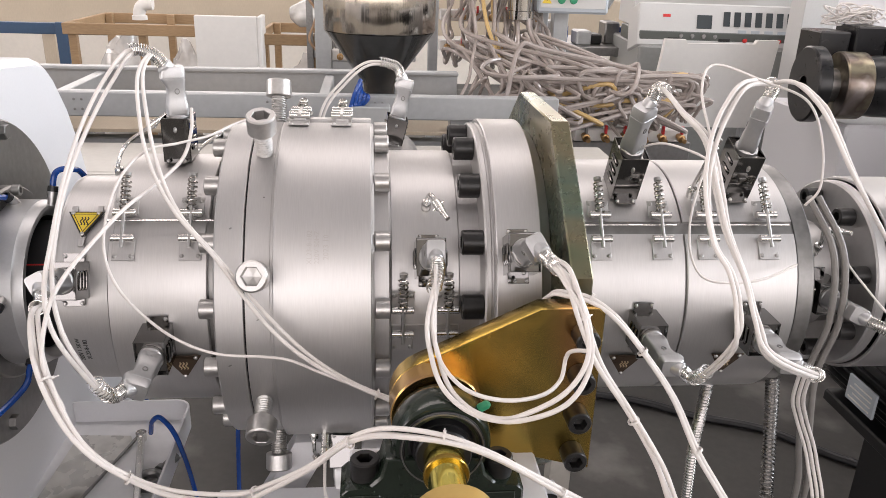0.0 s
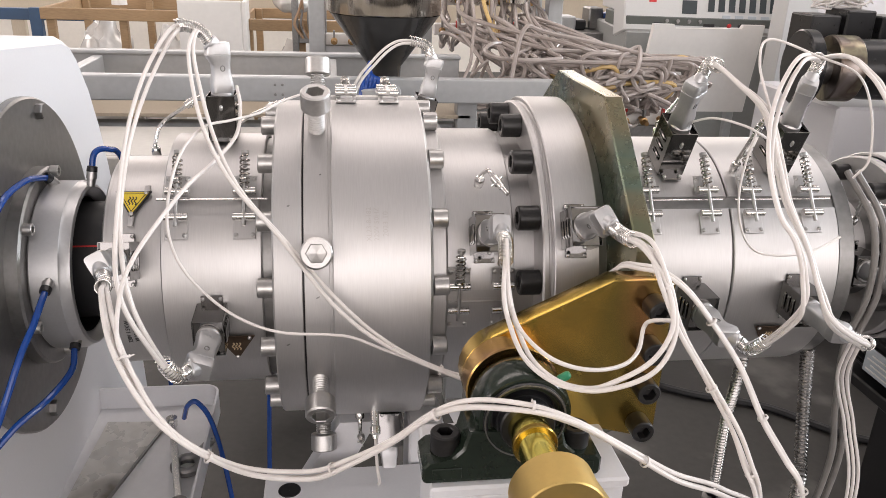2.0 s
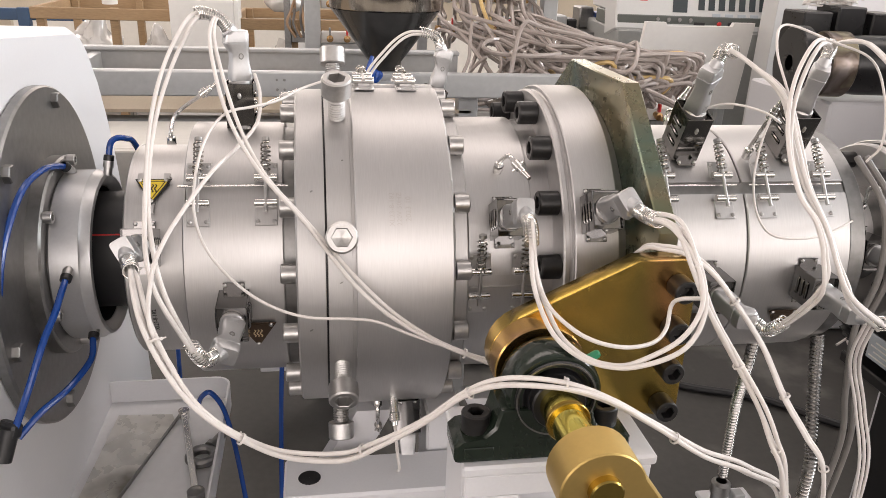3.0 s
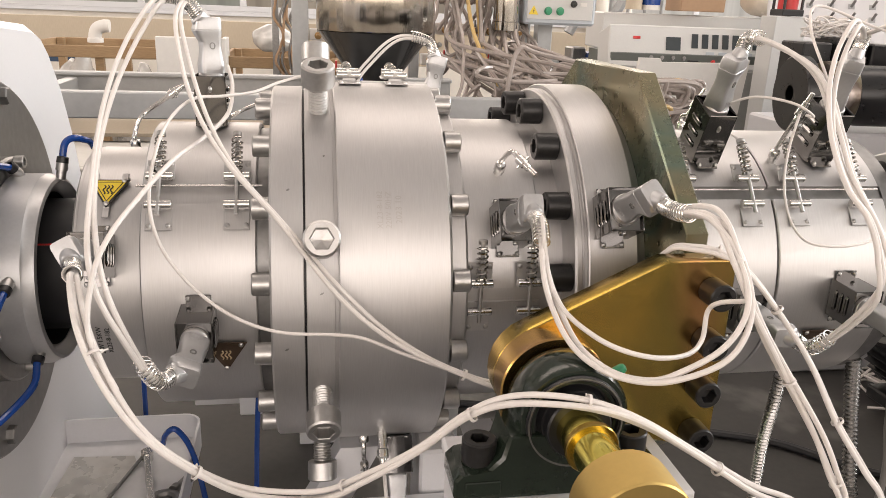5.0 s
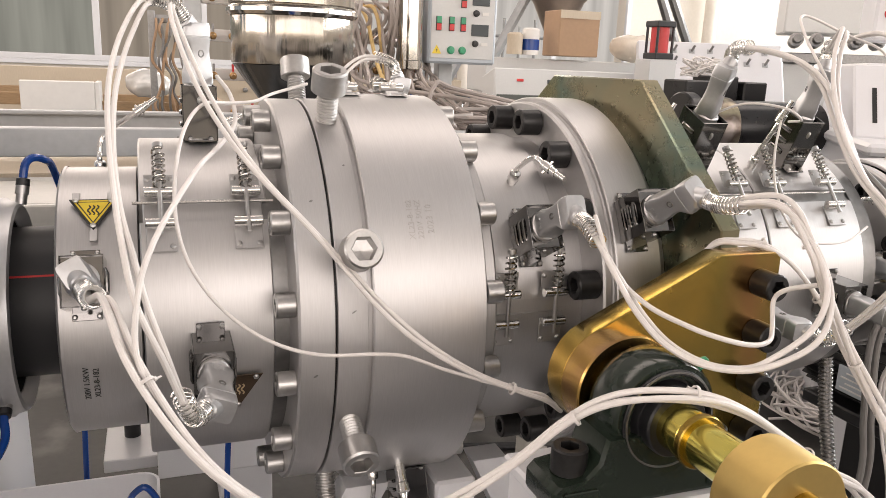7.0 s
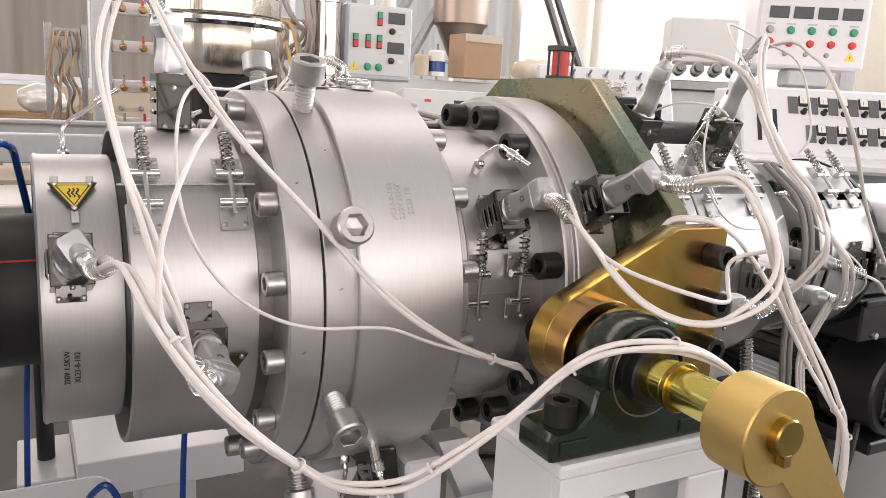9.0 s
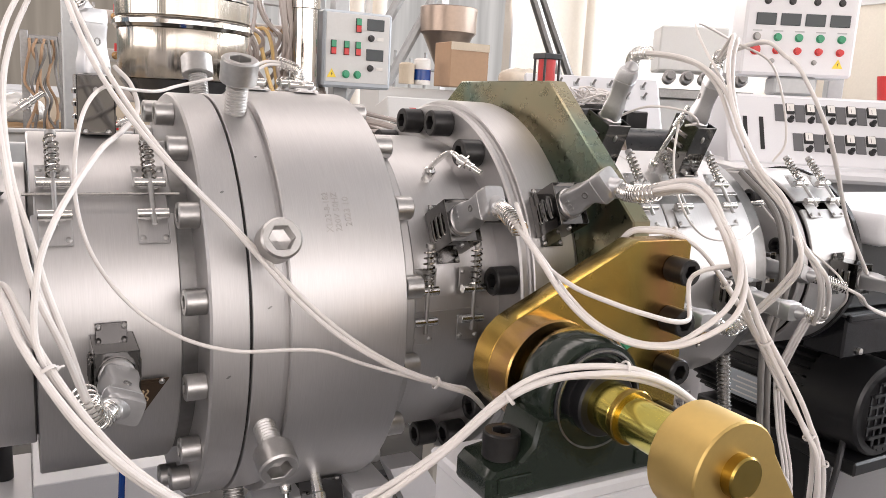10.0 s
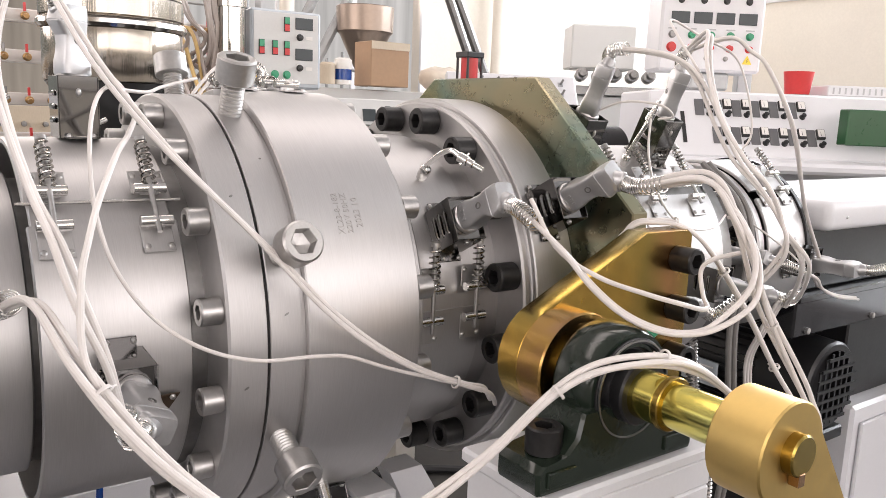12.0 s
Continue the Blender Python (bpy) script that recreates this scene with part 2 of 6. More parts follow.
CONSOLE = material("light_grey_console", (0.58, 0.58, 0.57), 0.42, 0.0, 0.04, 3, 120, 0.02)
PANEL_BLUE = material("bluish_grey_panel", (0.42, 0.46, 0.50), 0.40, 0.0, 0.04, 4, 120, 0.02)
YELLOW = material("warning_yellow", (0.70, 0.52, 0.05), 0.35, 0.2, 0.06, 20, 90, 0.02)
INK = material("black_print", (0.02, 0.02, 0.02), 0.5, 0.0, 0.1, 20, 90, 0.0)
RED = material("red_plastic", (0.55, 0.03, 0.03), 0.35, 0.0, 0.08, 20, 90, 0.0)
GREEN = material("green_plastic", (0.03, 0.28, 0.14), 0.35, 0.0, 0.08, 20, 90, 0.0)
DARK_GLASS = material("dark_display_glass", (0.03, 0.04, 0.045), 0.35, 0.0, 0.1, 8, 40, 0.0)
AMBER = material("amber_hose", (0.55, 0.38, 0.16), 0.35, 0.0, 0.10, 10, 60, 0.02)
# mirror steel with the dark surroundings it reflects put into its colour
BOX_STEEL = material("mirror_steel_dark_reflection", (0.20, 0.195, 0.19), 0.07, 1.0, 0.06, 8, 40, 0.006, 0.03)
# upright streaks in colour and bump imitate reflections on the hopper
HOPPER_STEEL = material("stainless_reflection_streaks", (0.40, 0.365, 0.32), 0.16, 1.0, 0.22, 3, 34, 0.85, 0.06, (1.5, 1.5, 0.02))
OLD_CABLE = material("dull_grey_cable", (0.19, 0.18, 0.17), 0.5, 0.0, 0.12, 10, 60, 0.03)

# ---- repeated small meshes ----
def hex_r(a, flat):
    k = (a % (math.pi / 3)) - math.pi / 6
    return flat / math.cos(k)


def cap_screw(bm, r, h, flat, deep, shank=0.0, shank_r=0.0, threads=0, seg=30):
    """A socket head screw: the head's seat at z = 0, the shank below it."""
    cs = [2 * math.pi * i / seg for i in range(seg)]

    def ring(rad, z):
        return [Vector((rad * math.cos(a), rad * math.sin(a), z)) for a in cs]
    b = r * 0.1
    hexr = lambda s, z: [Vector((hex_r(a, flat) * s * math.cos(a), hex_r(a, flat) * s * math.sin(a), z)) for a in cs]
    rings = []
    if shank:
        rings.append(ring(0.0005, -shank))
        if threads:
            pitch = shank / threads
            for k in range(threads):
                z = -shank + k * pitch
                rings += [ring(shank_r * 0.86, z + pitch * 0.05), ring(shank_r, z + pitch * 0.45), ring(shank_r, z + pitch * 0.6)]
        else:
            rings.append(ring(shank_r, -shank))
        rings.append(ring(shank_r * 0.9, 0))
    else:
        rings.append(ring(0.0005, 0))
    rings += [ring(r - b * 0.5, 0), ring(r, b * 0.5), ring(r, h - b), ring(r - b, h), ring(flat * 1.30, h), hexr(1.06, h), hexr(1.0, h - b * 0.4), hexr(1.0, h - deep), ring(0.0005, h - deep - flat * 0.2)]
    loops(bm, rings)
    return bm


def screw_mesh(mat, *a, **k):
    return mesh_of(cap_screw(bmesh.new(), *a, **k), mat, 0.5)


ADJ = screw_mesh(ZINC, 0.0205, 0.027, 0.0112, 0.015, 0.085, 0.0125, 22)
FLANGE_SCREW = screw_mesh(ZINC, 0.0135, 0.021, 0.0068, 0.010)
DARK_SCREW = screw_mesh(BLACK_BOLT, 0.0175, 0.030, 0.0088, 0.014)
ARM_SCREW = screw_mesh(BLACK_BOLT, 0.0145, 0.027, 0.0075, 0.013)


def rivet_mesh(r, h, mat):
    return mesh_of(rev(bmesh.new(), [(0, r), (h * 0.5, r * 0.95), (h, r * 0.5), (h * 1.05, 0.0002)], None, 10), mat)


RIVET = rivet_mesh(0.0032, 0.0025, ZINC)

# ---- the die head: turned steel sections ----
die = thing("extrusion_die", (0, Y0, Z0), "large satin steel pipe extrusion die on its white stand", "extrusion die")

part("rear_flange", axis_rev(bmesh.new(), [(-0.205, 0.10), (-0.205, 0.2440), (-0.2025, 0.2465), (-0.1668, 0.2465), (-0.166, 0.2457), (-0.166, 0.15)]), STEEL, die)
part("centring_ring", axis_rev(bmesh.new(), [(-0.1635, 0.15), (-0.1635, 0.2467), (-0.1627, 0.2475), (-0.131, 0.2475), (-0.129, 0.2455), (-0.129, 0.15)]), STEEL, die, "ground steel ring that takes the adjusting screws")
# black sleeve set in the gap in place of its shade
part("gap_shade_ring", axis_rev(bmesh.new(), [(-0.168, 0.241), (-0.160, 0.241)]), BLACK, die)
part("main_body", axis_rev(bmesh.new(), [(-0.131, 0.247), (-0.001, 0.247), (0.005, 0.247), (0.008, 0.2445), (0.008, 0.224), (0.028, 0.224), (0.031, 0.221), (0.031, 0.2), (0.16, 0.2)]), STEEL, die)
part("outlet_neck", axis_rev(bmesh.new(), [(-0.226, 0.10), (-0.226, 0.188), (-0.205, 0.188)]), STEEL_DARK, die)
part("front_disc", axis_rev(bmesh.new(), [(0.158, 0.15), (0.158, 0.2475), (0.1605, 0.250), (0.166, 0.250), (0.168, 0.247), (0.170, 0.247), (0.172, 0.250), (0.236, 0.250), (0.240, 0.246), (0.251, 0.240), (0.251, 0.1)]), STEEL, die, "turned steel disc with a grooved rim")
part("inlet_body", axis_rev(bmesh.new(), [(0.288, 0.1), (0.288, 0.186), (0.645, 0.186), (0.645, 0.1)]), STEEL_DARK, die)
part("die_core", axis_rev(bmesh.new(), [(-0.432, 0.06), (-0.432, 0.152), (-0.2, 0.152)], 64), STEEL_DARK, die)
for k in range(16):
    a = 11.25 + 22.5 * k
    put("flange_screw", FLANGE_SCREW, Matrix.Translation((0, 0, 0)) @ aim(at(-0.205, a, 0.2265).translation, (-1, 0, 0)), die)
    put("flange_screw", FLANGE_SCREW, aim(at(0.009, a, 0.2355).translation, (1, 0, 0)), die)
    put("dark_screw", DARK_SCREW, aim(at(0.158, a + 0.0, 0.229).translation, (-1, 0, 0)), die)
for k in range(8):
    a = 22.5 + 45 * k
    lift = (0.031, 0.036, 0.046, 0.030, 0.030, 0.030, 0.042, 0.035)[k]
    put("adjusting_screw", ADJ, at(-0.146, a, 0.2475 + lift, 17 * k), die)

# ---- heater bands ----
SPRING_LINE = [Vector((0, 0.040 + 0.046 * i / 6, 0.012)) for i in range(7)]


def build_clamp():
    """Spring clamp of a heater band; local y runs across the slit."""
    g = {}
    g["barrel"] = mesh_of(rev(bmesh.new(), [(-0.0155, 0.0005), (-0.0155, 0.0050), (-0.0148, 0.0056), (0.0148, 0.0056), (0.0155, 0.0050), (0.0155, 0.0005)], aim((0, 0, 0.009), VX), 16), WIRE)
    bm = bmesh.new()
    rev(bm, [(-0.014, 0.0002), (-0.014, 0.0027), (0.088, 0.0027), (0.089, 0.0055), (0.094, 0.0055), (0.095, 0.0002)], aim((0, 0, 0.012), VY), 12)
    g["rod"] = mesh_of(bm, ZINC)
    g["spring"] = mesh_of(sweep(bmesh.new(), helix(SPRING_LINE, 0.0062, 7), 0.0013, 6), CHROME)
    bm = bmesh.new()
    box(bm, (-0.015, -0.030, 0.0), (0.015, 0.002, 0.0016), 0.0006)
    box(bm, (-0.009, -0.004, 0.001), (0.009, 0.003, 0.008), 0.001)
    g["lower_plate"] = mesh_of(bm, STEEL_BAND)
    bm = bmesh.new()
    box(bm, (-0.016, 0.036, 0.0), (0.016, 0.062, 0.0016), 0.0006)
    box(bm, (-0.010, 0.033, 0.001), (0.010, 0.040, 0.007), 0.001)
    g["upper_plate"] = mesh_of(bm, STEEL_BAND)
    return g


CLAMP = build_clamp()


def clamp(x, ang, r, band, s=1.0):
    m = at(x, ang, r) @ Matrix.Diagonal((s, s, s, 1))
    c = put("clamp", CLAMP["rod"], m, band, "spring-loaded steel clamp")
    for n in ("lower_plate", "upper_plate", "spring", "barrel"):
        put(n, CLAMP[n], m, c)
    put("barrel", CLAMP["barrel"], m @ Matrix.Translation((0, 0.037, 0)), c)
    for x1, y1 in ((-0.011, -0.024), (0.011, -0.024), (-0.012, 0.056), (0.012, 0.056)):
        put("rivet", RIVET, m @ Matrix.Translation((x1, y1, 0.0016)), c)


def build_box():
    """Terminal box of folded mirror steel: local z outwards."""
    w, h, d = 0.0225, 0.0260, 0.046
    bm = bmesh.new()
    t = 0.0012
    box(bm, (-w, -h, 0), (-w + t, h, d), 0.0004)
    box(bm, (w - t, -h, 0), (w, h, d), 0.0004)
    box(bm, (-w + t, h - t, 0), (w - t, h, d), 0.0004)
    box(bm, (-w + t, -h, 0), (w - t, -h + t, d), 0.0004)
    box(bm, (-w + t, -h + t, d - 0.006), (w - t, h - t, d - 0.0045), 0.0)
    for s in (-1, 1):
        for k in range(3):
            z = 0.013 + 0.010 * k
            sweep(bm, [Vector((s * (w - 0.0004), -0.013, z)), Vector((s * (w + 0.0012), -0.010, z)), Vector((s * (w + 0.0012), 0.010, z)), Vector((s * (w - 0.0004), 0.013, z))], 0.0021, 8)
    body = mesh_of(bm, BOX_STEEL, 0.4)
    bm = bmesh.new()
    box(bm, (-0.016, -0.037, 0.0), (0.016, 0.037, 0.0015), 0.0005)
    plate = mesh_of(bm, BOX_STEEL)
    bm = bmesh.new()
    rev(bm, [(0, 0.0185), (0.004, 0.0185), (0.0055, 0.017), (0.0055, 0.012)], Matrix.Translation((0, 0, d - 0.004)), 24)
    collar = mesh_of(bm, STEEL_BAND)
    return body, plate, collar


TBOX = build_box()
BOX_D = 0.046


def terminal_box(x, ang, r, band, spin=0.0, s=1.12):
    return box_on(at(x, ang, r, spin), band, s)


def box_on(place, band, s=1.12):
    m = place @ Matrix.Diagonal((0.90, 1.0, s, 1))
    b = put("terminal_box", TBOX[0], m, band, "mirror-bright steel terminal box with louvred sides")
    put("mount_plate", TBOX[1], m, b)
    put("socket_collar", TBOX[2], m, b)
    for x1, y1 in ((-0.013, -0.033), (0.013, -0.033), (-0.013, 0.033), (0.013, 0.033)):
        put("rivet", RIVET, m @ Matrix.Translation((x1, y1, 0.0015)), b)
    put("rivet", RIVET, m @ Matrix.Translation((0, -0.0262, 0.034)) @ Matrix.Rotation(radians(90), 4, "X"), b)
    return m


def plug_meshes():
    """Ceramic heater plug with its cast alloy housing: local z from the socket, cable leaves along local x."""
    def rr(w, h, z, dx=0.0, n=28, p=3.2):
        out = []
        for k in range(n):
            a = 2 * math.pi * k / n
            c, s = math.cos(a), math.sin(a)
            out.append(Vector((dx + w * math.copysign(abs(c) ** (2 / p), c), h * math.copysign(abs(s) ** (2 / p), s), z)))
        return out
    bm = bmesh.new()
    c = 2.6
    rings = [rr(0.0005, 0.0005, 0.0, 0, 32, c), rr(0.0150, 0.0150, 0.0, 0, 32, c), rr(0.0150, 0.0150, 0.004, 0, 32, c), rr(0.0166, 0.0160, 0.0045, 0, 32, 5), rr(0.0170, 0.0164, 0.006, 0, 32, 6), rr(0.0168, 0.0162, 0.017, 0, 32, 6),
             rr(0.0150, 0.0146, 0.024, 0, 32, 6), rr(0.0138, 0.0136, 0.033, 0, 32, 6), rr(0.0140, 0.0138, 0.041, 0.0005, 32, 6), rr(0.0175, 0.0150, 0.049, 0.003, 32, 6), rr(0.0190, 0.0155, 0.053, 0.004, 32, 6),
             rr(0.0190, 0.0155, 0.0535, 0.004, 32, 6), rr(0.0184, 0.0150, 0.0540, 0.004, 32, 6), rr(0.0184, 0.0150, 0.0546, 0.004, 32, 6), rr(0.0190, 0.0155, 0.0550, 0.004, 32, 6), rr(0.0176, 0.0152, 0.064, 0.0025, 32, 6), rr(0.0140, 0.0135, 0.0685, 0.0, 32, 6), rr(0.0005, 0.0005, 0.069, 0, 32, c)]
    loops(bm, rings)
    # the spout for the cable
    m = aim((0.003, 0, 0.056), (0.66, 0, 0.75))
    rev(bm, [(0, 0.0130), (0.018, 0.0118), (0.020, 0.0105), (0.020, 0.007), (0.010, 0.007)], m, 20)
    body = mesh_of(bm, ALLOY, 0.35)
    screw = mesh_of(rev(bmesh.new(), [(0, 0.0042), (0.0010, 0.0040), (0.0010, 0.0028), (-0.001, 0.0026), (-0.001, 0.0002)], aim((0.0, 0.0138, 0.037), (0, 1, 0)), 12), STEEL_DARK)
    return body, screw


PLUG = plug_meshes()


def band(name, x0, x1, r, slit, half, label, thick=0.006):
    """A sheet steel heater band with a slit at the angle slit, half degrees wide on each side."""
    t = thing(name, at((x0 + x1) / 2, -90, r).translation, label, "heater band", "heater bands on the die")
    part("shell", shell(bmesh.new(), x0, x1, r - thick, r, slit + half, slit + 360 - half, 110), STEEL_BAND, t)
    return t


band_a = band("heater_band", -0.437, -0.357, 0.1605, 150, 1.0, "narrow polished steel heater band at the die's outlet")
part("rim", axis_rev(bmesh.new(), [(-0.4405, 0.150), (-0.4405, 0.158), (-0.438, 0.1615), (-0.435, 0.1612)], 96), STEEL_BAND, band_a)
band_b = band("heater_band", -0.3555, -0.222, 0.1955, 43.0, 4.0, "polished steel heater band closed by two spring clamps")
part("slit_liner", shell(bmesh.new(), -0.352, -0.226, 0.186, 0.1905, 36, 50, 12), STEEL_BAND, band_b)
part("slit_rod", sweep(bmesh.new(), [at(-0.362, 45.5, 0.1985).translation, at(-0.215, 45.5, 0.1985).translation], 0.0017, 8), WIRE, band_b)
for x in (-0.334, -0.2445):
    clamp(x, 37.5, 0.1955, band_b)
band_m = band("heater_band", -0.1265, 0.0045, 0.2555, 90, 3.0, "wide satin steel heater band with stamped figures", 0.008)
for x in (-0.103, -0.040):
    clamp(x, 89, 0.2555, band_m)
band_n = band("heater_band", 0.031, 0.128, 0.2045, 4.5, 2.5, "polished steel heater band with spring clamps and terminal box", 0.0045)
for x in (0.0475, 0.1105):
    clamp(x, -0.5, 0.2045, band_n)
band_d = band("heater_band", 0.1725, 0.2355, 0.2565, -120, 2.0, "polished steel heater band round the front disc", 0.0062)
band_r = band("heater_band", 0.289, 0.464, 0.192, 43.0, 3.0, "polished steel heater band beside the zinc plate", 0.006)
band_s = band("heater_band", 0.4665, 0.637, 0.192, 43.0, 3.0, "polished steel heater band at the die's inlet", 0.006)
for bnd, xs in ((band_r, (0.337, 0.429)), (band_s, (0.498, 0.592))):
    for x in xs:
        clamp(x, 37.0, 0.192, bnd)
part("slit_rod", sweep(bmesh.new(), [at(0.30, 44, 0.1945).translation, at(0.455, 44, 0.1945).translation], 0.0015, 8), WIRE, band_r)
part("slit_rod", sweep(bmesh.new(), [at(0.475, 44, 0.1945).translation, at(0.63, 44, 0.1945).translation], 0.0015, 8), WIRE, band_s)

P = {}
P["top_l"] = terminal_box(-0.284, 90, 0.1955, band_b, 0, 1.42)
P["low_l"] = terminal_box(-0.290, -4, 0.1955, band_b, 0)
P["a"] = terminal_box(-0.410, 21, 0.1605, band_a, 0)
P["m"] = terminal_box(0.084, 28, 0.2045, band_n, 0)
P["d"] = terminal_box(0.201, 28, 0.2565, band_d, 0)
P["r1"] = terminal_box(0.382, 65, 0.192, band_r, 0, 1.70)
P["r2"] = terminal_box(0.558, 66, 0.192, band_s, 0, 1.70)
P["r3"] = terminal_box(0.400, -1, 0.192, band_r, 0)
P["r4"] = terminal_box(0.566, -1, 0.192, band_s, 0)
P["under"] = terminal_box(-0.043, -62, 0.2555, band_m, 0)
part("rear_inlet", rev(bmesh.new(), [(-0.16, 0.05), (0.0, 0.05), (0.14, 0.05), (0.145, 0.062), (0.30, 0.062), (0.30, 0.0002)], aim((0.045, 1.30, 1.085), (0, 1, 0)), 36), STEEL_DARK, die, "dull steel melt inlet")
P["back"] = box_on(Matrix.Translation((0.045, 1.50, 1.146)) @ Matrix.Rotation(radians(14), 4, "Y"), band_n)

# ---- zinc plate, bracket arm, bearing and crank ----
YZ = Matrix(((0, 0, 1, 0), (1, 0, 0, 0), (0, 1, 0, 0), (0, 0, 0, 1)))      # local (x, y, z) to world (y, z, x)
XZ = Matrix(((1, 0, 0, 0), (0, 0, -1, 0), (0, 1, 0, 0), (0, 0, 0, 1)))     # local (x, y, z) to world (x, z, -y)
plate_out = [(1.045, 1.284), (1.280, 1.284), (1.509, 1.125), (1.509, 0.868), (1.280, 0.708), (1.045, 0.708), (0.862, 0.868), (0.862, 1.125)]
solo("support_plate", prism(bmesh.new(), plate_out, 0.2515, 0.2785, YZ, 0.002), OLIVE, "thick octagonal plate of olive passivated zinc clamped behind the disc", "plate")

SX, SZ = 0.079, 0.996          # the shaft's axis runs along y through here
arm = thing("bracket_arm", (0.2, 0.81, 0.9), "yellow passivated zinc bracket arm bolted to the plate", "bracket")
out = [(0.276, 0.893), (0.276, 1.110), (0.268, 1.116), (0.200, 1.116)]
for k in range(13):
    a = radians(112 + (282 - 112) * k / 12)
    out.append((SX + 0.055 * math.cos(a), SZ + 0.055 * math.sin(a)))
part("plate", prism(bmesh.new(), out, -0.825, -0.795, XZ, 0.0015), GOLD, arm)
part("boss", rev(bmesh.new(), [(0.0, 0.0546), (0.030, 0.0546), (0.032, 0.0532), (0.032, 0.0455), (0.020, 0.0440), (0.020, 0.02)], aim((SX, 0.7955, SZ), (0, -1, 0)), 64), COPPER, arm, "pink-tinged turned zinc boss")
for z in (1.085, 1.030, 0.976, 0.921):
    put("arm_screw", ARM_SCREW, aim((0.251, 0.795, z), (0, -1, 0)), arm)

pb = thing("pillow_block", (SX, 0.72, 0.92), "dark green cast iron pillow block bearing on a white stand", "bearing")
bm = bmesh.new()
prof = [(-0.0, 0.038), (0.0, 0.0500), (0.004, 0.0532), (0.022, 0.0555), (0.043, 0.0536), (0.048, 0.0505), (0.048, 0.038)]
rev(bm, prof, aim((SX, 0.750, SZ), (0, -1, 0)), 72)
part("housing_ring", bm, GREEN_CAST, pb)
bm = bmesh.new()
foot = [(-0.030, 0.920), (0.170, 0.920), (0.172, 0.924), (0.172, 0.940), (0.166, 0.946), (0.140, 0.950), (0.128, 0.962), (0.122, 0.985), (0.018, 0.985), (0.012, 0.962), (0.0, 0.950), (-0.026, 0.946), (-0.032, 0.940), (-0.032, 0.924)]
prism(bm, foot, -0.752, -0.698, XZ, 0.003)
part("foot", bm, GREEN_CAST, pb)
for x in (-0.022, 0.128):
    bm = bmesh.new()
    box(bm, (x, 0.6955, 0.926), (x + 0.034, 0.699, 0.940), 0.001)
    part("maker_pad", bm, GREEN_CAST, pb)
part("seal", rev(bmesh.new(), [(0.0, 0.0463), (0.002, 0.0467), (0.0035, 0.0444), (0.0035, 0.0421), (-0.004, 0.0398), (-0.004, 0.0352), (0.003, 0.0324), (0.003, 0.020)], aim((SX, 0.702, SZ), (0, -1, 0)), 60), BLACK, pb, "black rubber seal with a steel edge")
part("seal_edge", rev(bmesh.new(), [(0.0, 0.0455), (0.0015, 0.0455), (0.0015, 0.0439), (0.0, 0.0439)], aim((SX, 0.6985, SZ), (0, -1, 0)), 60), STEEL_DARK, pb)
part("inner_ring", rev(bmesh.new(), [(0.0, 0.0306), (0.014, 0.0306), (0.016, 0.0290), (0.016, 0.021)], aim((SX, 0.702, SZ), (0, -1, 0)), 48), BLACK, pb)
part("grease_cap", rev(bmesh.new(), [(0, 0.005), (0.010, 0.005), (0.013, 0.0035), (0.014, 0.0002)], aim((SX + 0.0415, 0.722, SZ + 0.036), (0.7, -0.25, 0.6)), 14), GREEN, pb, "bright green grease nipple cap")
for x in (-0.005, 0.145):
    bm = cap_screw(bmesh.new(), 0.0165, 0.024, 0.008, 0.012)
    bm.transform(Matrix.Translation((x, 0.722, 0.9475)))
    part("foot_screw", bm, BLACK_BOLT, pb)

shaft = thing("drive_shaft", (SX, 0.64, SZ), "bright yellow zinc stepped shaft through the bearing", "shaft")
part("journal", rev(bmesh.new(), [(-0.08, 0.0002), (-0.08, 0.0222), (0.040, 0.0222), (0.042, 0.0208), (0.042, 0.0190)], aim((SX, 0.702, SZ), (0, -1, 0)), 48), BRASS, shaft)
part("collar", rev(bmesh.new(), [(0.0, 0.0190), (0.0, 0.0232), (0.001, 0.0242), (0.006, 0.0242), (0.007, 0.0232), (0.007, 0.0190)], aim((SX, 0.660, SZ), (0, -1, 0)), 48), GOLD, shaft)
part("stub", rev(bmesh.new(), [(0.0, 0.0200), (0.072, 0.0200), (0.072, 0.0002)], aim((SX, 0.655, SZ), (0, -1, 0)), 48), BRASS, shaft)

crank = thing("crank_arm", (SX, 0.56, 0.95), "satin gold zinc crank arm keyed to the shaft", "crank")
out = []
for k in range(25):
    a = radians(15 + (285 - 15) * k / 24)
    out.append((SX + 0.0425 * math.cos(a), SZ - 0.003 + 0.0425 * math.sin(a)))
out += [(0.165, 0.868), (0.185, 0.868), (0.196, 0.885), (0.190, 0.905)]
part("lever", prism(bmesh.new(), out, -0.592, -0.546, XZ, 0.0015), DULL_GOLD, crank)
part("shaft_end", rev(bmesh.new(), [(0, 0.0165), (0.008, 0.0165), (0.0095, 0.015), (0.0095, 0.0002)], aim((SX, 0.546, SZ), (0, -1, 0)), 36), GOLD, crank)
bm = bmesh.new()
box(bm, (SX - 0.004, 0.536, SZ - 0.024), (SX + 0.004, 0.5455, SZ - 0.013), 0.0008)
part("key", bm, COPPER, crank)

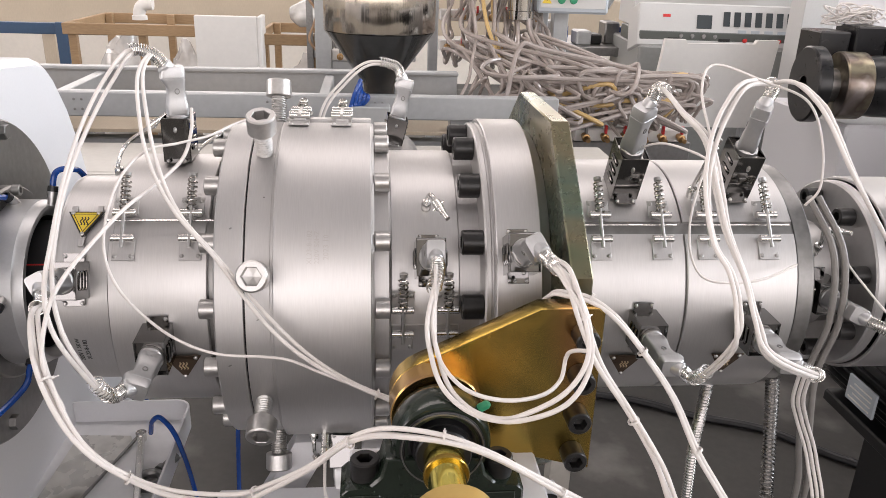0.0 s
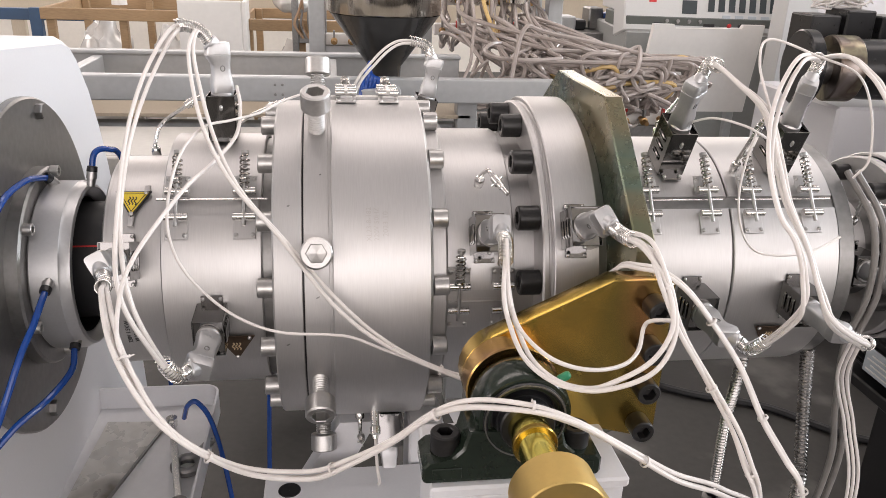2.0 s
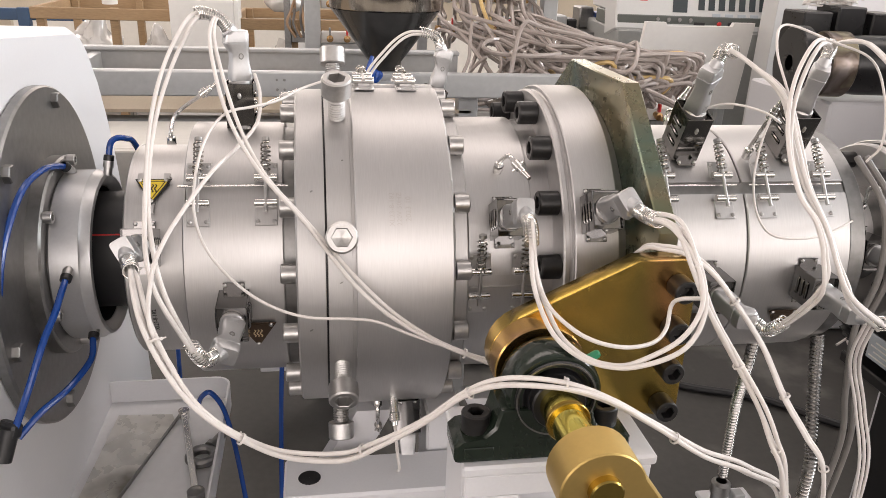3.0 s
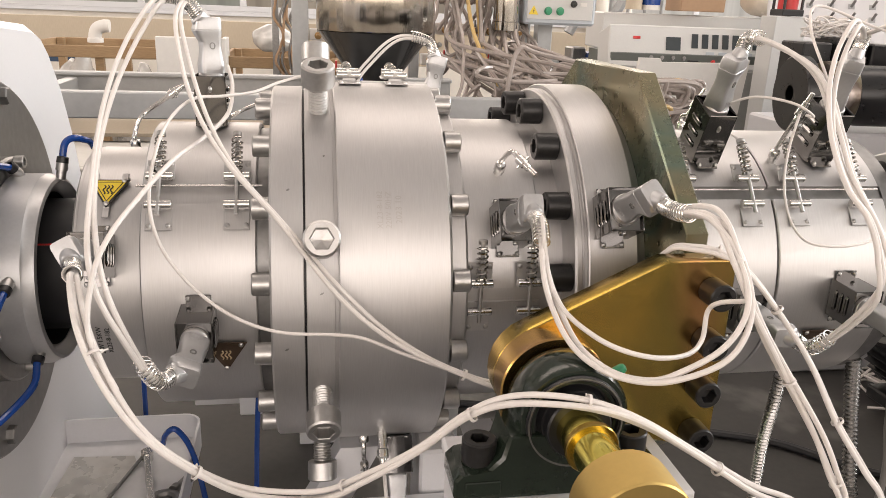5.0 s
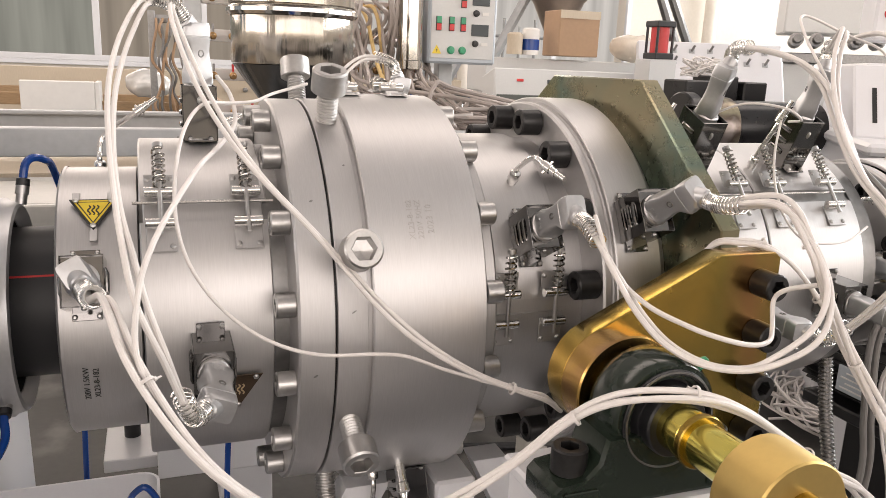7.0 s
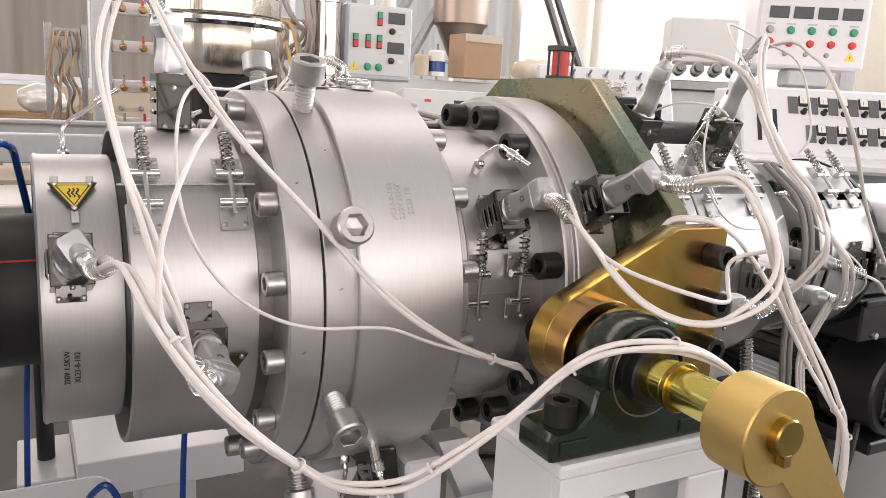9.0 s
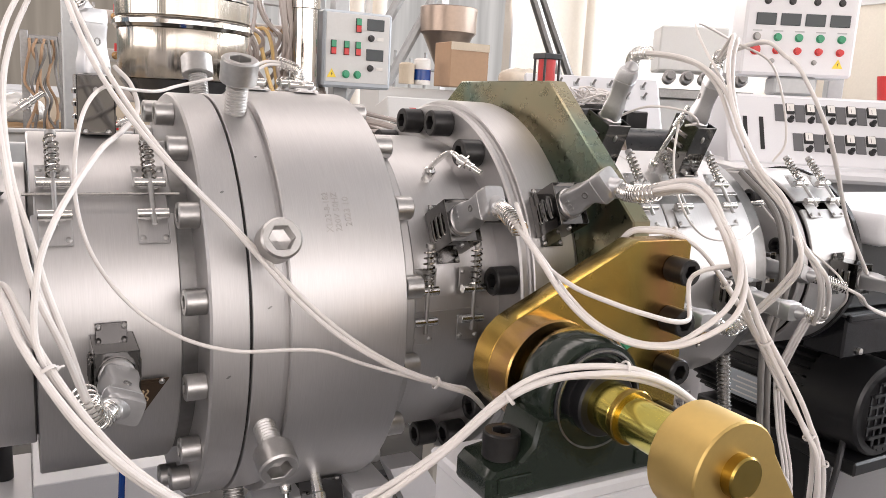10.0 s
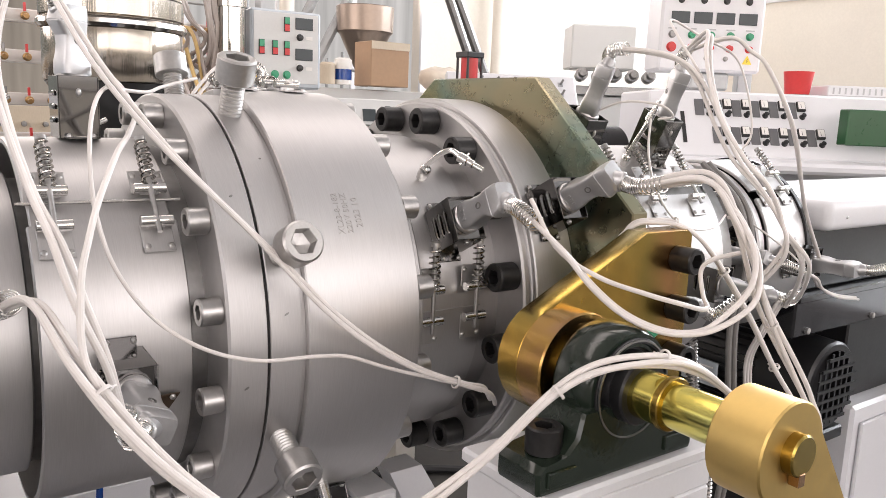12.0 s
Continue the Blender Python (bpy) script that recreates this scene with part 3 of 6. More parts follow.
stand = thing("bearing_stand", (0.075, 0.80, 0.0), "white painted steel stand with a cut-out window", "stand")
bm = bmesh.new()
box(bm, (-0.024, 0.689, 0.905), (0.205, 0.815, 0.919), 0.003)
part("top_plate", bm, WHITE, stand)
for lo, hi in (((-0.020, 0.692, 0.875), (0.200, 0.706, 0.9045)), ((-0.020, 0.692, 0.0), (0.045, 0.706, 0.8745)), ((0.145, 0.692, 0.0), (0.200, 0.706, 0.8745))):
    bm = bmesh.new()
    box(bm, lo, hi, 0.002)
    part("front_plate", bm, WHITE, stand)
for lo, hi in (((-0.020, 0.7065, 0.0), (-0.006, 0.808, 0.9045)), ((0.186, 0.7065, 0.0), (0.200, 0.808, 0.9045))):
    bm = bmesh.new()
    box(bm, lo, hi, 0.002)
    part("side_plate", bm, WHITE, stand)

# ---- the hall ----
bm = bmesh.new()
box(bm, (-9, -6, -0.2), (12, 10, 0.0))
solo("floor", bm, FLOOR, "worn grey concrete workshop floor", "floor", kind="structure")


def wall_with_band(name, axis, at_, lo, hi, sill, head, top, mat=WALL):
    """A wall with one long window opening."""
    bm = bmesh.new()
    t = 0.24
    for z0, z1 in ((0.0, sill), (head, top)):
        if axis == "y":
            box(bm, (lo, at_, z0), (hi, at_ + t, z1))
        else:
            box(bm, (at_, lo, z0), (at_ + t, hi, z1))
    for a in (lo, hi - 0.5):
        if axis == "y":
            box(bm, (a, at_, sill), (a + 0.5, at_ + t, head))
        else:
            box(bm, (at_, a, sill), (at_ + t, a + 0.5, head))
    return solo(name, bm, mat, "cream plastered workshop wall with a window band", "wall", kind="structure")


wall_with_band("wall_north", "y", 9.5, -9, 6.2, 1.17, 4.4, 6.6)
bm = bmesh.new()
box(bm, (6.2005, 9.5, 0), (12, 9.74, 6.6))
solo("wall_north_east", bm, WALL, "plain cream plastered workshop wall", "wall", kind="structure")
wall_with_band("wall_south", "y", -6.24, -9, 12, 1.4, 4.4, 6.6)
wall_with_band("wall_east", "x", 12.0, -6, 9.5, 3.3, 5.4, 6.6)
# unseen wall; its opening is added for the west fill
wall_with_band("wall_west", "x", -9.24, -6, 9.5, 1.6, 4.4, 6.6)
bm = bmesh.new()
box(bm, (-9, -6, 6.6), (12, 9.5, 6.75))
solo("ceiling", bm, ROOF, "grey sheet metal workshop roof", "ceiling", kind="structure")

# ---- plugs and cables on the die ----
def arc_cut(line, length):
    """The first stretch of a line, of that length."""
    out, s = [line[0]], 0.0
    for a, b in zip(line, line[1:]):
        s += (b - a).length
        out.append(b)
        if s >= length:
            break
    return out


def strand(line, r, off, name="cable", label="white silicone heater cable hanging in a loose bend", group="white cables"):
    """One cable along a line, set off sideways and wandering a little."""
    k = len(line)
    ph = off[0] * 900 + off[1] * 1700
    pts = []
    for i, p in enumerate(line):
        t = (line[min(i + 1, k - 1)] - line[max(i - 1, 0)]).normalized()
        u = t.cross(Vector((0.3, -0.5, 0.8))).normalized()
        v = t.cross(u)
        e = min(1.0, i / 8, (k - 1 - i) / 8 + 0.3)
        w = 1 + 0.9 * math.sin(i * 0.13 + ph) * e
        pts.append(p + u * off[0] * w + v * off[1] * w)
    return solo(name, sweep(bmesh.new(), pts, r * 0.9, 10), CABLE, label, "cable", group)


def seat_plug(box_m, depth, toward, s=0.94):
    """A plug in a terminal box, turned so that its spout faces toward."""
    m = box_m.copy()
    loc, rot, _ = m.decompose()
    m = Matrix.LocRotScale(loc, rot, None) @ Matrix.Translation((0, 0, depth - 0.003))
    d = m.inverted() @ Vector(toward)
    return m @ Matrix.Rotation(math.atan2(d.y, d.x), 4, "Z") @ Matrix.Diagonal((0.98 * s, 0.90 * s, 1.20 * s, 1))


def add_plug(m, line):
    t = thing("heater_plug", (0, 0, 0), "cast alloy heater plug with a wire spring bend guard", "plug", "heater plugs")
    t.matrix_basis = m
    put("housing", PLUG[0], m, t)
    put("cover_screw", PLUG[1], m, t)
    put("cover_screw", PLUG[1], m @ Matrix.Rotation(math.pi, 4, "Z"), t)
    part("bend_guard", sweep(bmesh.new(), helix(arc_cut(line, 0.056), 0.0088, 19, 12), 0.00095, 6), WIRE, t, "bright coiled wire bend guard")
    for k in range(3):
        bm = bmesh.new()
        box(bm, (-0.006 + 0.0055 * k, -0.0166, 0.008), (-0.003 + 0.0055 * k, -0.0158, 0.015), 0.0004, m)
        part("cast_mark", bm, ALLOY, t)
    return t


def spout(m):
    return m @ Vector((0.012, 0, 0.066)), (m @ Vector((0.031, 0, 0.085)))


def run(pts, start=None, end=None, n=10):
    """A cable's line, with its ends drawn out of plugs where it has them."""
    p = [Vector(q) for q in pts]
    if start is not None:
        a, b = spout(start)
        p = [a, b] + p[1:]
    if end is not None:
        a, b = spout(end)
        p = p[:-1] + [b, a]
    return smooth_line(p, n)


DEPTH = {k: 0.0515 for k in P}
DEPTH.update({"top_l": 0.064, "r1": 0.077, "r2": 0.077})

TOP_LOW = [(-0.322, 1.190, 1.357), (-0.340, 1.165, 1.352), (-0.359, 1.114, 1.315), (-0.371, 1.043, 1.264), (-0.373, 0.958, 1.213), (-0.370, 0.886, 1.166), (-0.363, 0.839, 1.136), (-0.353, 0.818, 1.101), (-0.337, 0.816, 1.056), (-0.320, 0.823, 1.024)]
ACROSS = [(-0.320, 1.178, 1.354), (-0.312, 1.105, 1.328), (-0.294, 1.041, 1.273), (-0.269, 0.990, 1.224), (-0.238, 0.955, 1.178), (-0.196, 0.935, 1.130), (-0.162, 0.915, 1.090), (-0.126, 0.902, 1.050), (-0.082, 0.890, 1.012), (-0.031, 0.880, 0.979), (0.019, 0.870, 0.956), (0.050, 0.868, 0.944), (0.085, 0.90, 0.915)]
THERMO = [(-0.150, 1.190, 1.262), (-0.196, 1.166, 1.250), (-0.225, 1.115, 1.243), (-0.258, 1.066, 1.243), (-0.288, 1.019, 1.244), (-0.309, 0.972, 1.223), (-0.320, 0.935, 1.184), (-0.321, 0.912, 1.142), (-0.309, 0.907, 1.099), (-0.280, 0.910, 1.055), (-0.240, 0.905, 1.024), (-0.192, 0.900, 1.007), (-0.134, 0.900, 1.002), (-0.101, 0.898, 0.997), (-0.061, 0.892, 0.981), (-0.017, 0.884, 0.966), (0.020, 0.880, 0.953), (0.06, 0.89, 0.935)]
BOX_LOOP = [(-0.262, 1.180, 1.268), (-0.252, 1.123, 1.249), (-0.253, 1.062, 1.223), (-0.274, 0.998, 1.205), (-0.299, 0.935, 1.191), (-0.326, 0.873, 1.163), (-0.343, 0.830, 1.140), (-0.354, 0.806, 1.110), (-0.356, 0.782, 1.062), (-0.330, 0.755, 1.020)]
FRONT = [(-0.395, 0.870, 1.117), (-0.381, 0.832, 1.099), (-0.362, 0.786, 1.066), (-0.332, 0.751, 1.023), (-0.300, 0.729, 0.986), (-0.262, 0.727, 0.949), (-0.218, 0.740, 0.914), (-0.155, 0.752, 0.899), (-0.114, 0.735, 0.928), (-0.064, 0.715, 0.968), (-0.027, 0.695, 1.008), (0.004, 0.682, 1.029), (0.041, 0.672, 1.037), (0.085, 0.664, 1.034), (0.127, 0.66, 1.016), (0.18, 0.66, 0.98), (0.246, 0.665, 0.935), (0.324, 0.692, 0.889), (0.42, 0.74, 0.80), (0.47, 0.80, 0.60)]
M_D = [(0.070, 0.826, 1.138), (0.067, 0.785, 1.107), (0.073, 0.750, 1.080), (0.086, 0.719, 1.059), (0.110, 0.693, 1.047), (0.140, 0.675, 1.046), (0.167, 0.668, 1.055), (0.196, 0.667, 1.073), (0.216, 0.676, 1.096), (0.227, 0.691, 1.121), (0.226, 0.713, 1.151), (0.212, 0.737, 1.177), (0.200, 0.753, 1.188)]
M_THIN = [(0.080, 0.850, 1.150), (0.076, 0.804, 1.107), (0.074, 0.745, 1.090), (0.088, 0.700, 1.082), (0.111, 0.680, 1.075), (0.147, 0.684, 1.065), (0.186, 0.705, 1.058), (0.210, 0.728, 1.062), (0.217, 0.738, 1.085), (0.222, 0.728, 1.098), (0.240, 0.711, 1.106)]
D_DOWN = [(0.200, 0.753, 1.188), (0.212, 0.741, 1.178), (0.224, 0.712, 1.145), (0.244, 0.698, 1.097), (0.279, 0.697, 1.041), (0.314, 0.685, 0.981), (0.331, 0.673, 0.943), (0.349, 0.665, 0.905), (0.38, 0.68, 0.80), (0.41, 0.72, 0.62)]
HUMP = [(0.200, 0.875, 1.02), (0.206, 0.852, 1.085), (0.218, 0.832, 1.118), (0.237, 0.819, 1.124), (0.262, 0.810, 1.122), (0.289, 0.795, 1.105), (0.321, 0.781, 1.066), (0.361, 0.767, 1.010), (0.392, 0.748, 0.949), (0.424, 0.733, 0.900), (0.449, 0.721, 0.856), (0.47, 0.73, 0.75), (0.47, 0.76, 0.60)]
R1_R4 = [(0.375, 0.992, 1.348), (0.396, 0.947, 1.319), (0.422, 0.913, 1.290), (0.435, 0.882, 1.233), (0.441, 0.857, 1.189), (0.451, 0.818, 1.143), (0.458, 0.790, 1.102), (0.475, 0.770, 1.066), (0.50, 0.760, 1.03)]
R2_R3 = [(0.517, 0.986, 1.359), (0.475, 0.949, 1.356), (0.441, 0.919, 1.325), (0.420, 0.892, 1.281), (0.408, 0.860, 1.232), (0.406, 0.821, 1.187), (0.420, 0.798, 1.159), (0.430, 0.783, 1.122), (0.432, 0.779, 1.079), (0.42, 0.783, 1.039)]
R2_OUT = [(0.529, 0.984, 1.356), (0.549, 0.966, 1.355), (0.570, 0.942, 1.337), (0.583, 0.919, 1.312), (0.63, 0.90, 1.23), (0.74, 0.93, 1.11), (0.86, 0.96, 1.01)]
R_THERMO = [(0.489, 1.045, 1.238), (0.472, 1.031, 1.191), (0.456, 1.005, 1.150), (0.451, 0.975, 1.112), (0.462, 0.952, 1.088), (0.498, 0.948, 1.080), (0.555, 0.960, 1.080), (0.62, 0.99, 1.09)]

M = {}
M["top_l"] = seat_plug(P["top_l"], DEPTH["top_l"], (-0.40, 1.14, 1.36))
M["low_l"] = seat_plug(P["low_l"], DEPTH["low_l"], (-0.40, 0.90, 1.02))
M["a"] = seat_plug(P["a"], DEPTH["a"], (-0.34, 0.88, 0.98))
M["m"] = seat_plug(P["m"], DEPTH["m"], (0.080, 0.80, 0.90))
M["d"] = seat_plug(P["d"], DEPTH["d"], (0.28, 0.80, 1.04))
M["r1"] = seat_plug(P["r1"], DEPTH["r1"], (0.456, 1.123, 1.265))
M["r2"] = seat_plug(P["r2"], DEPTH["r2"], (0.608, 1.15, 1.275))
M["r3"] = seat_plug(P["r3"], DEPTH["r3"], (0.50, 0.90, 0.985))
M["r4"] = seat_plug(P["r4"], DEPTH["r4"], (0.66, 0.90, 0.985))
M["back"] = seat_plug(P["back"], DEPTH["back"], (-0.1, 1.5, 1.25))

routes = [("top_l", TOP_LOW, "low_l"), ("a", FRONT, None), ("m", M_D, "d"), ("r1", R1_R4, "r4"), ("r2", R2_R3, "r3")]
for a, pts, b in routes:
    line = run(pts, M[a], M[b] if b else None)
    add_plug(M[a], line)
    if b:
        add_plug(M[b], line[::-1])
    r = 0.0031
    offs = [(0.0032, 0.0), (-0.0032, 0.0008)] + ([(0.0, 0.0052)] if a in ("a", "r1") else [])
    for o in offs:
        strand(line, r, o)
M["under"] = seat_plug(P["under"], DEPTH["under"], (-0.04, 1.10, 0.60))
under_line = run([(-0.04, 0.98, 0.66), (-0.035, 0.985, 0.60), (-0.03, 1.02, 0.52), (0.0, 1.06, 0.40), (0.05, 1.10, 0.30)], M["under"])
add_plug(M["under"], under_line)
strand(under_line, 0.0029, (0.003, 0))
strand(under_line, 0.0029, (-0.003, 0.001))
tip = aim(at(-0.067, -49, 0.249).translation, at(-0.067, -49, 1.0).translation - at(-0.067, -49, 0.0).translation)
rod = thing("thermocouple", tip.translation, "bright steel thermocouple plugged into the ring from below", "thermocouple")
part("bayonet", rev(bmesh.new(), [(-0.004, 0.010), (0.001, 0.010), (0.0015, 0.0065), (0.028, 0.0065), (0.030, 0.0080), (0.040, 0.0080), (0.042, 0.005), (0.048, 0.004)], tip, 18), WIRE, rod)
strand(smooth_line([tip @ Vector((0, 0, 0.046)), (-0.066, 0.960, 0.745), (-0.062, 0.965, 0.715), (-0.064, 0.985, 0.69), (-0.075, 1.05, 0.60), (-0.08, 1.10, 0.45)], 8), 0.0028, (0, 0), "thermocouple_wire", "grey braided thermocouple wire hanging below the ring", "thin grey wires")
back_line = run([(0.03, 1.50, 1.29), (0.0, 1.49, 1.30), (-0.045, 1.47, 1.265), (-0.085, 1.45, 1.20), (-0.10, 1.45, 1.05)], M["back"])
add_plug(M["back"], back_line)
for o in ((0.003, 0), (-0.003, 0.001)):
    strand(back_line, 0.0029, o)
line = run(ACROSS, M["top_l"])
for o in ((0.0032, 0.0), (-0.0032, 0.0006)):
    strand(line, 0.0029, o)
strand(smooth_line(THERMO, 10), 0.0021, (0, 0), "thermocouple_wire", "thin white thermocouple wire draped over the steel ring", "thin white wires")
strand(smooth_line(BOX_LOOP, 10), 0.0028, (0, 0))
strand(smooth_line(M_THIN, 10), 0.0026, (0, 0))
line = run(D_DOWN, M["d"])
for o in ((0.004, 0.0), (-0.0035, 0.003), (0.0, -0.004)):
    strand(line, 0.0030, o)
for o in ((0.003, 0.0), (-0.003, 0.001)):
    strand(smooth_line(HUMP, 10), 0.0030, o)
strand(run(R2_OUT, M["r2"]), 0.0031, (0.003, 0))
strand(run(R2_OUT, M["r2"]), 0.0031, (-0.003, 0))
strand(smooth_line(R_THERMO, 10), 0.0019, (0, 0), "thermocouple_wire", "thin white thermocouple wire looped over the heater band", "thin white wires")
strand(smooth_line([(0.430, 0.885, 1.245), (0.424, 0.915, 1.295), (0.422, 0.955, 1.345), (0.45, 0.99, 1.372), (0.52, 0.985, 1.352), (0.575, 0.97, 1.33), (0.60, 0.96, 1.28), (0.605, 0.95, 1.22), (0.595, 0.96, 1.19)], 10), 0.0019, (0, 0), "thermocouple_wire", "thin white thermocouple wire in a high loop", "thin white wires")
strand(smooth_line([(0.392, 1.075, 1.240), (0.41, 1.03, 1.258), (0.44, 0.99, 1.255), (0.47, 0.99, 1.24), (0.488, 1.03, 1.235)], 10), 0.0019, (0, 0), "thermocouple_wire", "thin white thermocouple wire", "thin white wires")
strand(smooth_line([(0.720, 1.075, 1.115), (0.722, 1.03, 1.08), (0.735, 0.98, 1.05), (0.765, 0.94, 1.01), (0.80, 0.95, 0.97), (0.84, 1.01, 0.925), (0.90, 1.08, 0.91)], 10), 0.0019, (0, 0), "thermocouple_wire", "thin white thermocouple wire", "thin white wires")
for dx in (0.0, 0.008, 0.016):
    strand(smooth_line([(0.575 + dx, 0.86, 0.985), (0.60 + dx, 0.90, 0.92), (0.64 + dx, 0.94, 0.858), (0.686 + dx, 0.959, 0.769), (0.715 + dx, 0.95, 0.641), (0.72, 0.96, 0.4), (0.68, 1.0, 0.02)], 8), 0.0029, (0, 0))


def ties(line, every, first=6):
    for i in range(first, len(line) - 3, every):
        bm = bmesh.new()
        t = (line[i + 1] - line[i - 1]).normalized()
        rev(bm, [(-0.0013, 0.0056), (-0.0013, 0.0068), (0.0013, 0.0068), (0.0013, 0.0056)], aim(line[i], t), 14)
        m = aim(line[i], t)
        box(bm, (0.0055, -0.002, -0.0018), (0.0095, 0.002, 0.0018), 0.0006, m)
        box(bm, (0.009, -0.0009, -0.0007), (0.014, 0.0009, 0.0007), 0.0, m)
        solo("cable_tie", bm, CABLE, "small white nylon cable tie round a bundle", "cable tie", "cable ties")


ties(run(FRONT, M["a"]), 26, 34)
ties(line, 22, 30)
ties(smooth_line(HUMP, 10), 20, 40)
ties(run(ACROSS, M["top_l"]), 40, 108)


# ---- thermocouples ----
def thermocouple(base, way, bend, tip):
    """A bayonet thermocouple: socket, bent tube, spring and cap."""
    t = thing("thermocouple", base, "bright bayonet thermocouple screwed into the steel", "thermocouple", "thermocouples")
    b, w = Vector(base), Vector(way).normalized()
    part("socket", rev(bmesh.new(), [(-0.006, 0.0062), (0.004, 0.0062), (0.006, 0.0072), (0.016, 0.0072), (0.018, 0.006), (0.020, 0.0002)], aim(b, w), 16), WIRE, t)
    line = smooth_line([b + w * 0.012, b + w * 0.026, Vector(bend), Vector(tip)], 8)
    part("tube", sweep(bmesh.new(), line, 0.0033, 10), WIRE, t)
    d = (Vector(tip) - Vector(bend)).normalized()
    e = Vector(tip)
    part("cap", rev(bmesh.new(), [(-0.004, 0.0002), (-0.004, 0.0062), (0.008, 0.0062), (0.009, 0.0048), (0.016, 0.0048), (0.017, 0.0035), (0.030, 0.0033), (0.030, 0.0002)], aim(e, d), 14), WIRE, t)
    part("pin", rev(bmesh.new(), [(-0.0095, 0.0002), (-0.0095, 0.0016), (0.0095, 0.0016), (0.0095, 0.0002)], aim(e + d * 0.003, d.orthogonal()), 8), WIRE, t)


thermocouple(at(-0.403, 118, 0.160).translation, (0, 0, 1), (-0.398, 1.298, 1.185), (-0.356, 1.305, 1.216))
thermocouple(at(-0.285, 128, 0.193).translation, (0, 0.2, 1), (-0.268, 1.384, 1.180), (-0.232, 1.395, 1.195))
thermocouple(at(0.082, 50, 0.2045).translation, at(0, 50, 1).translation - at(0, 50, 0).translation, (0.084, 1.002, 1.190), (0.092, 0.986, 1.182))
thermocouple(at(0.488, 60, 0.192).translation, at(0, 66, 1).translation - at(0, 66, 0).translation, (0.489, 1.056, 1.222), (0.492, 1.050, 1.236))
thermocouple(at(0.430, 112, 0.192).translation, (0, 0.1, 1), (0.434, 1.25, 1.205), (0.440, 1.245, 1.22))
thermocouple((0.718, 1.105, 1.066), (-0.1, -0.55, 0.8), (0.716, 1.088, 1.110), (0.722, 1.076, 1.112))
thermocouple(at(-0.088, -62, 0.247).translation, (0, -0.45, -0.9), at(-0.088, -64, 0.285).translation, at(-0.086, -68, 0.30).translation)

# ---- plates, prints and signs on the die ----
def sign(x, ang, r, s, face, edge, label, group="heat warning signs", feet=True):
    """A triangular metal sign, point down, with a raised edge and three wavy lines."""
    m = at(x, ang, r)
    t = thing("warning_sign", m.translation, label, "sign", group)
    tri_ = [(-s, s * 0.72), (s, s * 0.72), (0, -s)]
    part("plate", prism(bmesh.new(), tri_, 0.003, 0.0045, m), edge, t)
    k = 0.86
    part("face", prism(bmesh.new(), [(px * k, py * k + s * 0.02) for px, py in tri_], 0.0046, 0.0052, m), face, t)
    k2 = 0.72
    part("inner_border", prism(bmesh.new(), [(px * k2, py * k2 + s * 0.03) for px, py in tri_], 0.0053, 0.0055, m), edge, t)
    k3 = 0.64
    part("inner_face", prism(bmesh.new(), [(px * k3, py * k3 + s * 0.035) for px, py in tri_], 0.0056, 0.0058, m), face, t)
    for i in (-1, 0, 1):
        line = [m @ Vector((i * s * 0.17 + 0.06 * s * math.sin(j * 1.3), s * 0.30 - j * s * 0.075, 0.0060)) for j in range(8)]
        part("heat_wave", sweep(bmesh.new(), line, s * 0.035, 6), edge, t)
    for px, py in ((-s * 0.72, s * 0.62), (s * 0.72, s * 0.62), (0, -s * 0.8)):
        put("rivet", RIVET, m @ Matrix.Translation((px, py, 0.0052)), t)
    if feet:
        for px, py in ((-s * 0.72, s * 0.62), (s * 0.72, s * 0.62), (0, -s * 0.9)):
            bm = bmesh.new()
            box(bm, (px - 0.004, py - 0.002, 0.0), (px + 0.004, py + 0.014 if py > 0 else py + 0.002, 0.003), 0.0006, m)
            if py < 0:
                box(bm, (px - 0.004, py - 0.016, 0.0), (px + 0.004, py - 0.002, 0.003), 0.0006, m)
            part("tab", bm, STEEL_BAND, t)
    return t


sign(-0.402, 50.5, 0.1605, 0.0245, YELLOW, INK, "yellow triangular hot surface sign riveted to the band")
BROWNISH = material("tarnished_sign", (0.10, 0.07, 0.05), 0.3, 0.7, 0.15, 30, 90, 0.03)
SIGN_LINE = material("sign_print", (0.50, 0.38, 0.24), 0.4, 0.3, 0.08, 30, 90, 0.0)
for x, a, r in ((-0.262, -17, 0.1955), (0.385, -22, 0.192), (0.545, -22, 0.192)):
    t = sign(x, a, r, 0.026, SIGN_LINE, BROWNISH, "dark tarnished triangular hot surface sign", feet=False)
    for ob in t.children:
        if ob.name.startswith(("face", "inner_face", "inner_border")):
            ob.data.materials[0] = BROWNISH
        if ob.name.startswith("heat_wave"):
            ob.data.materials[0] = SIGN_LINE


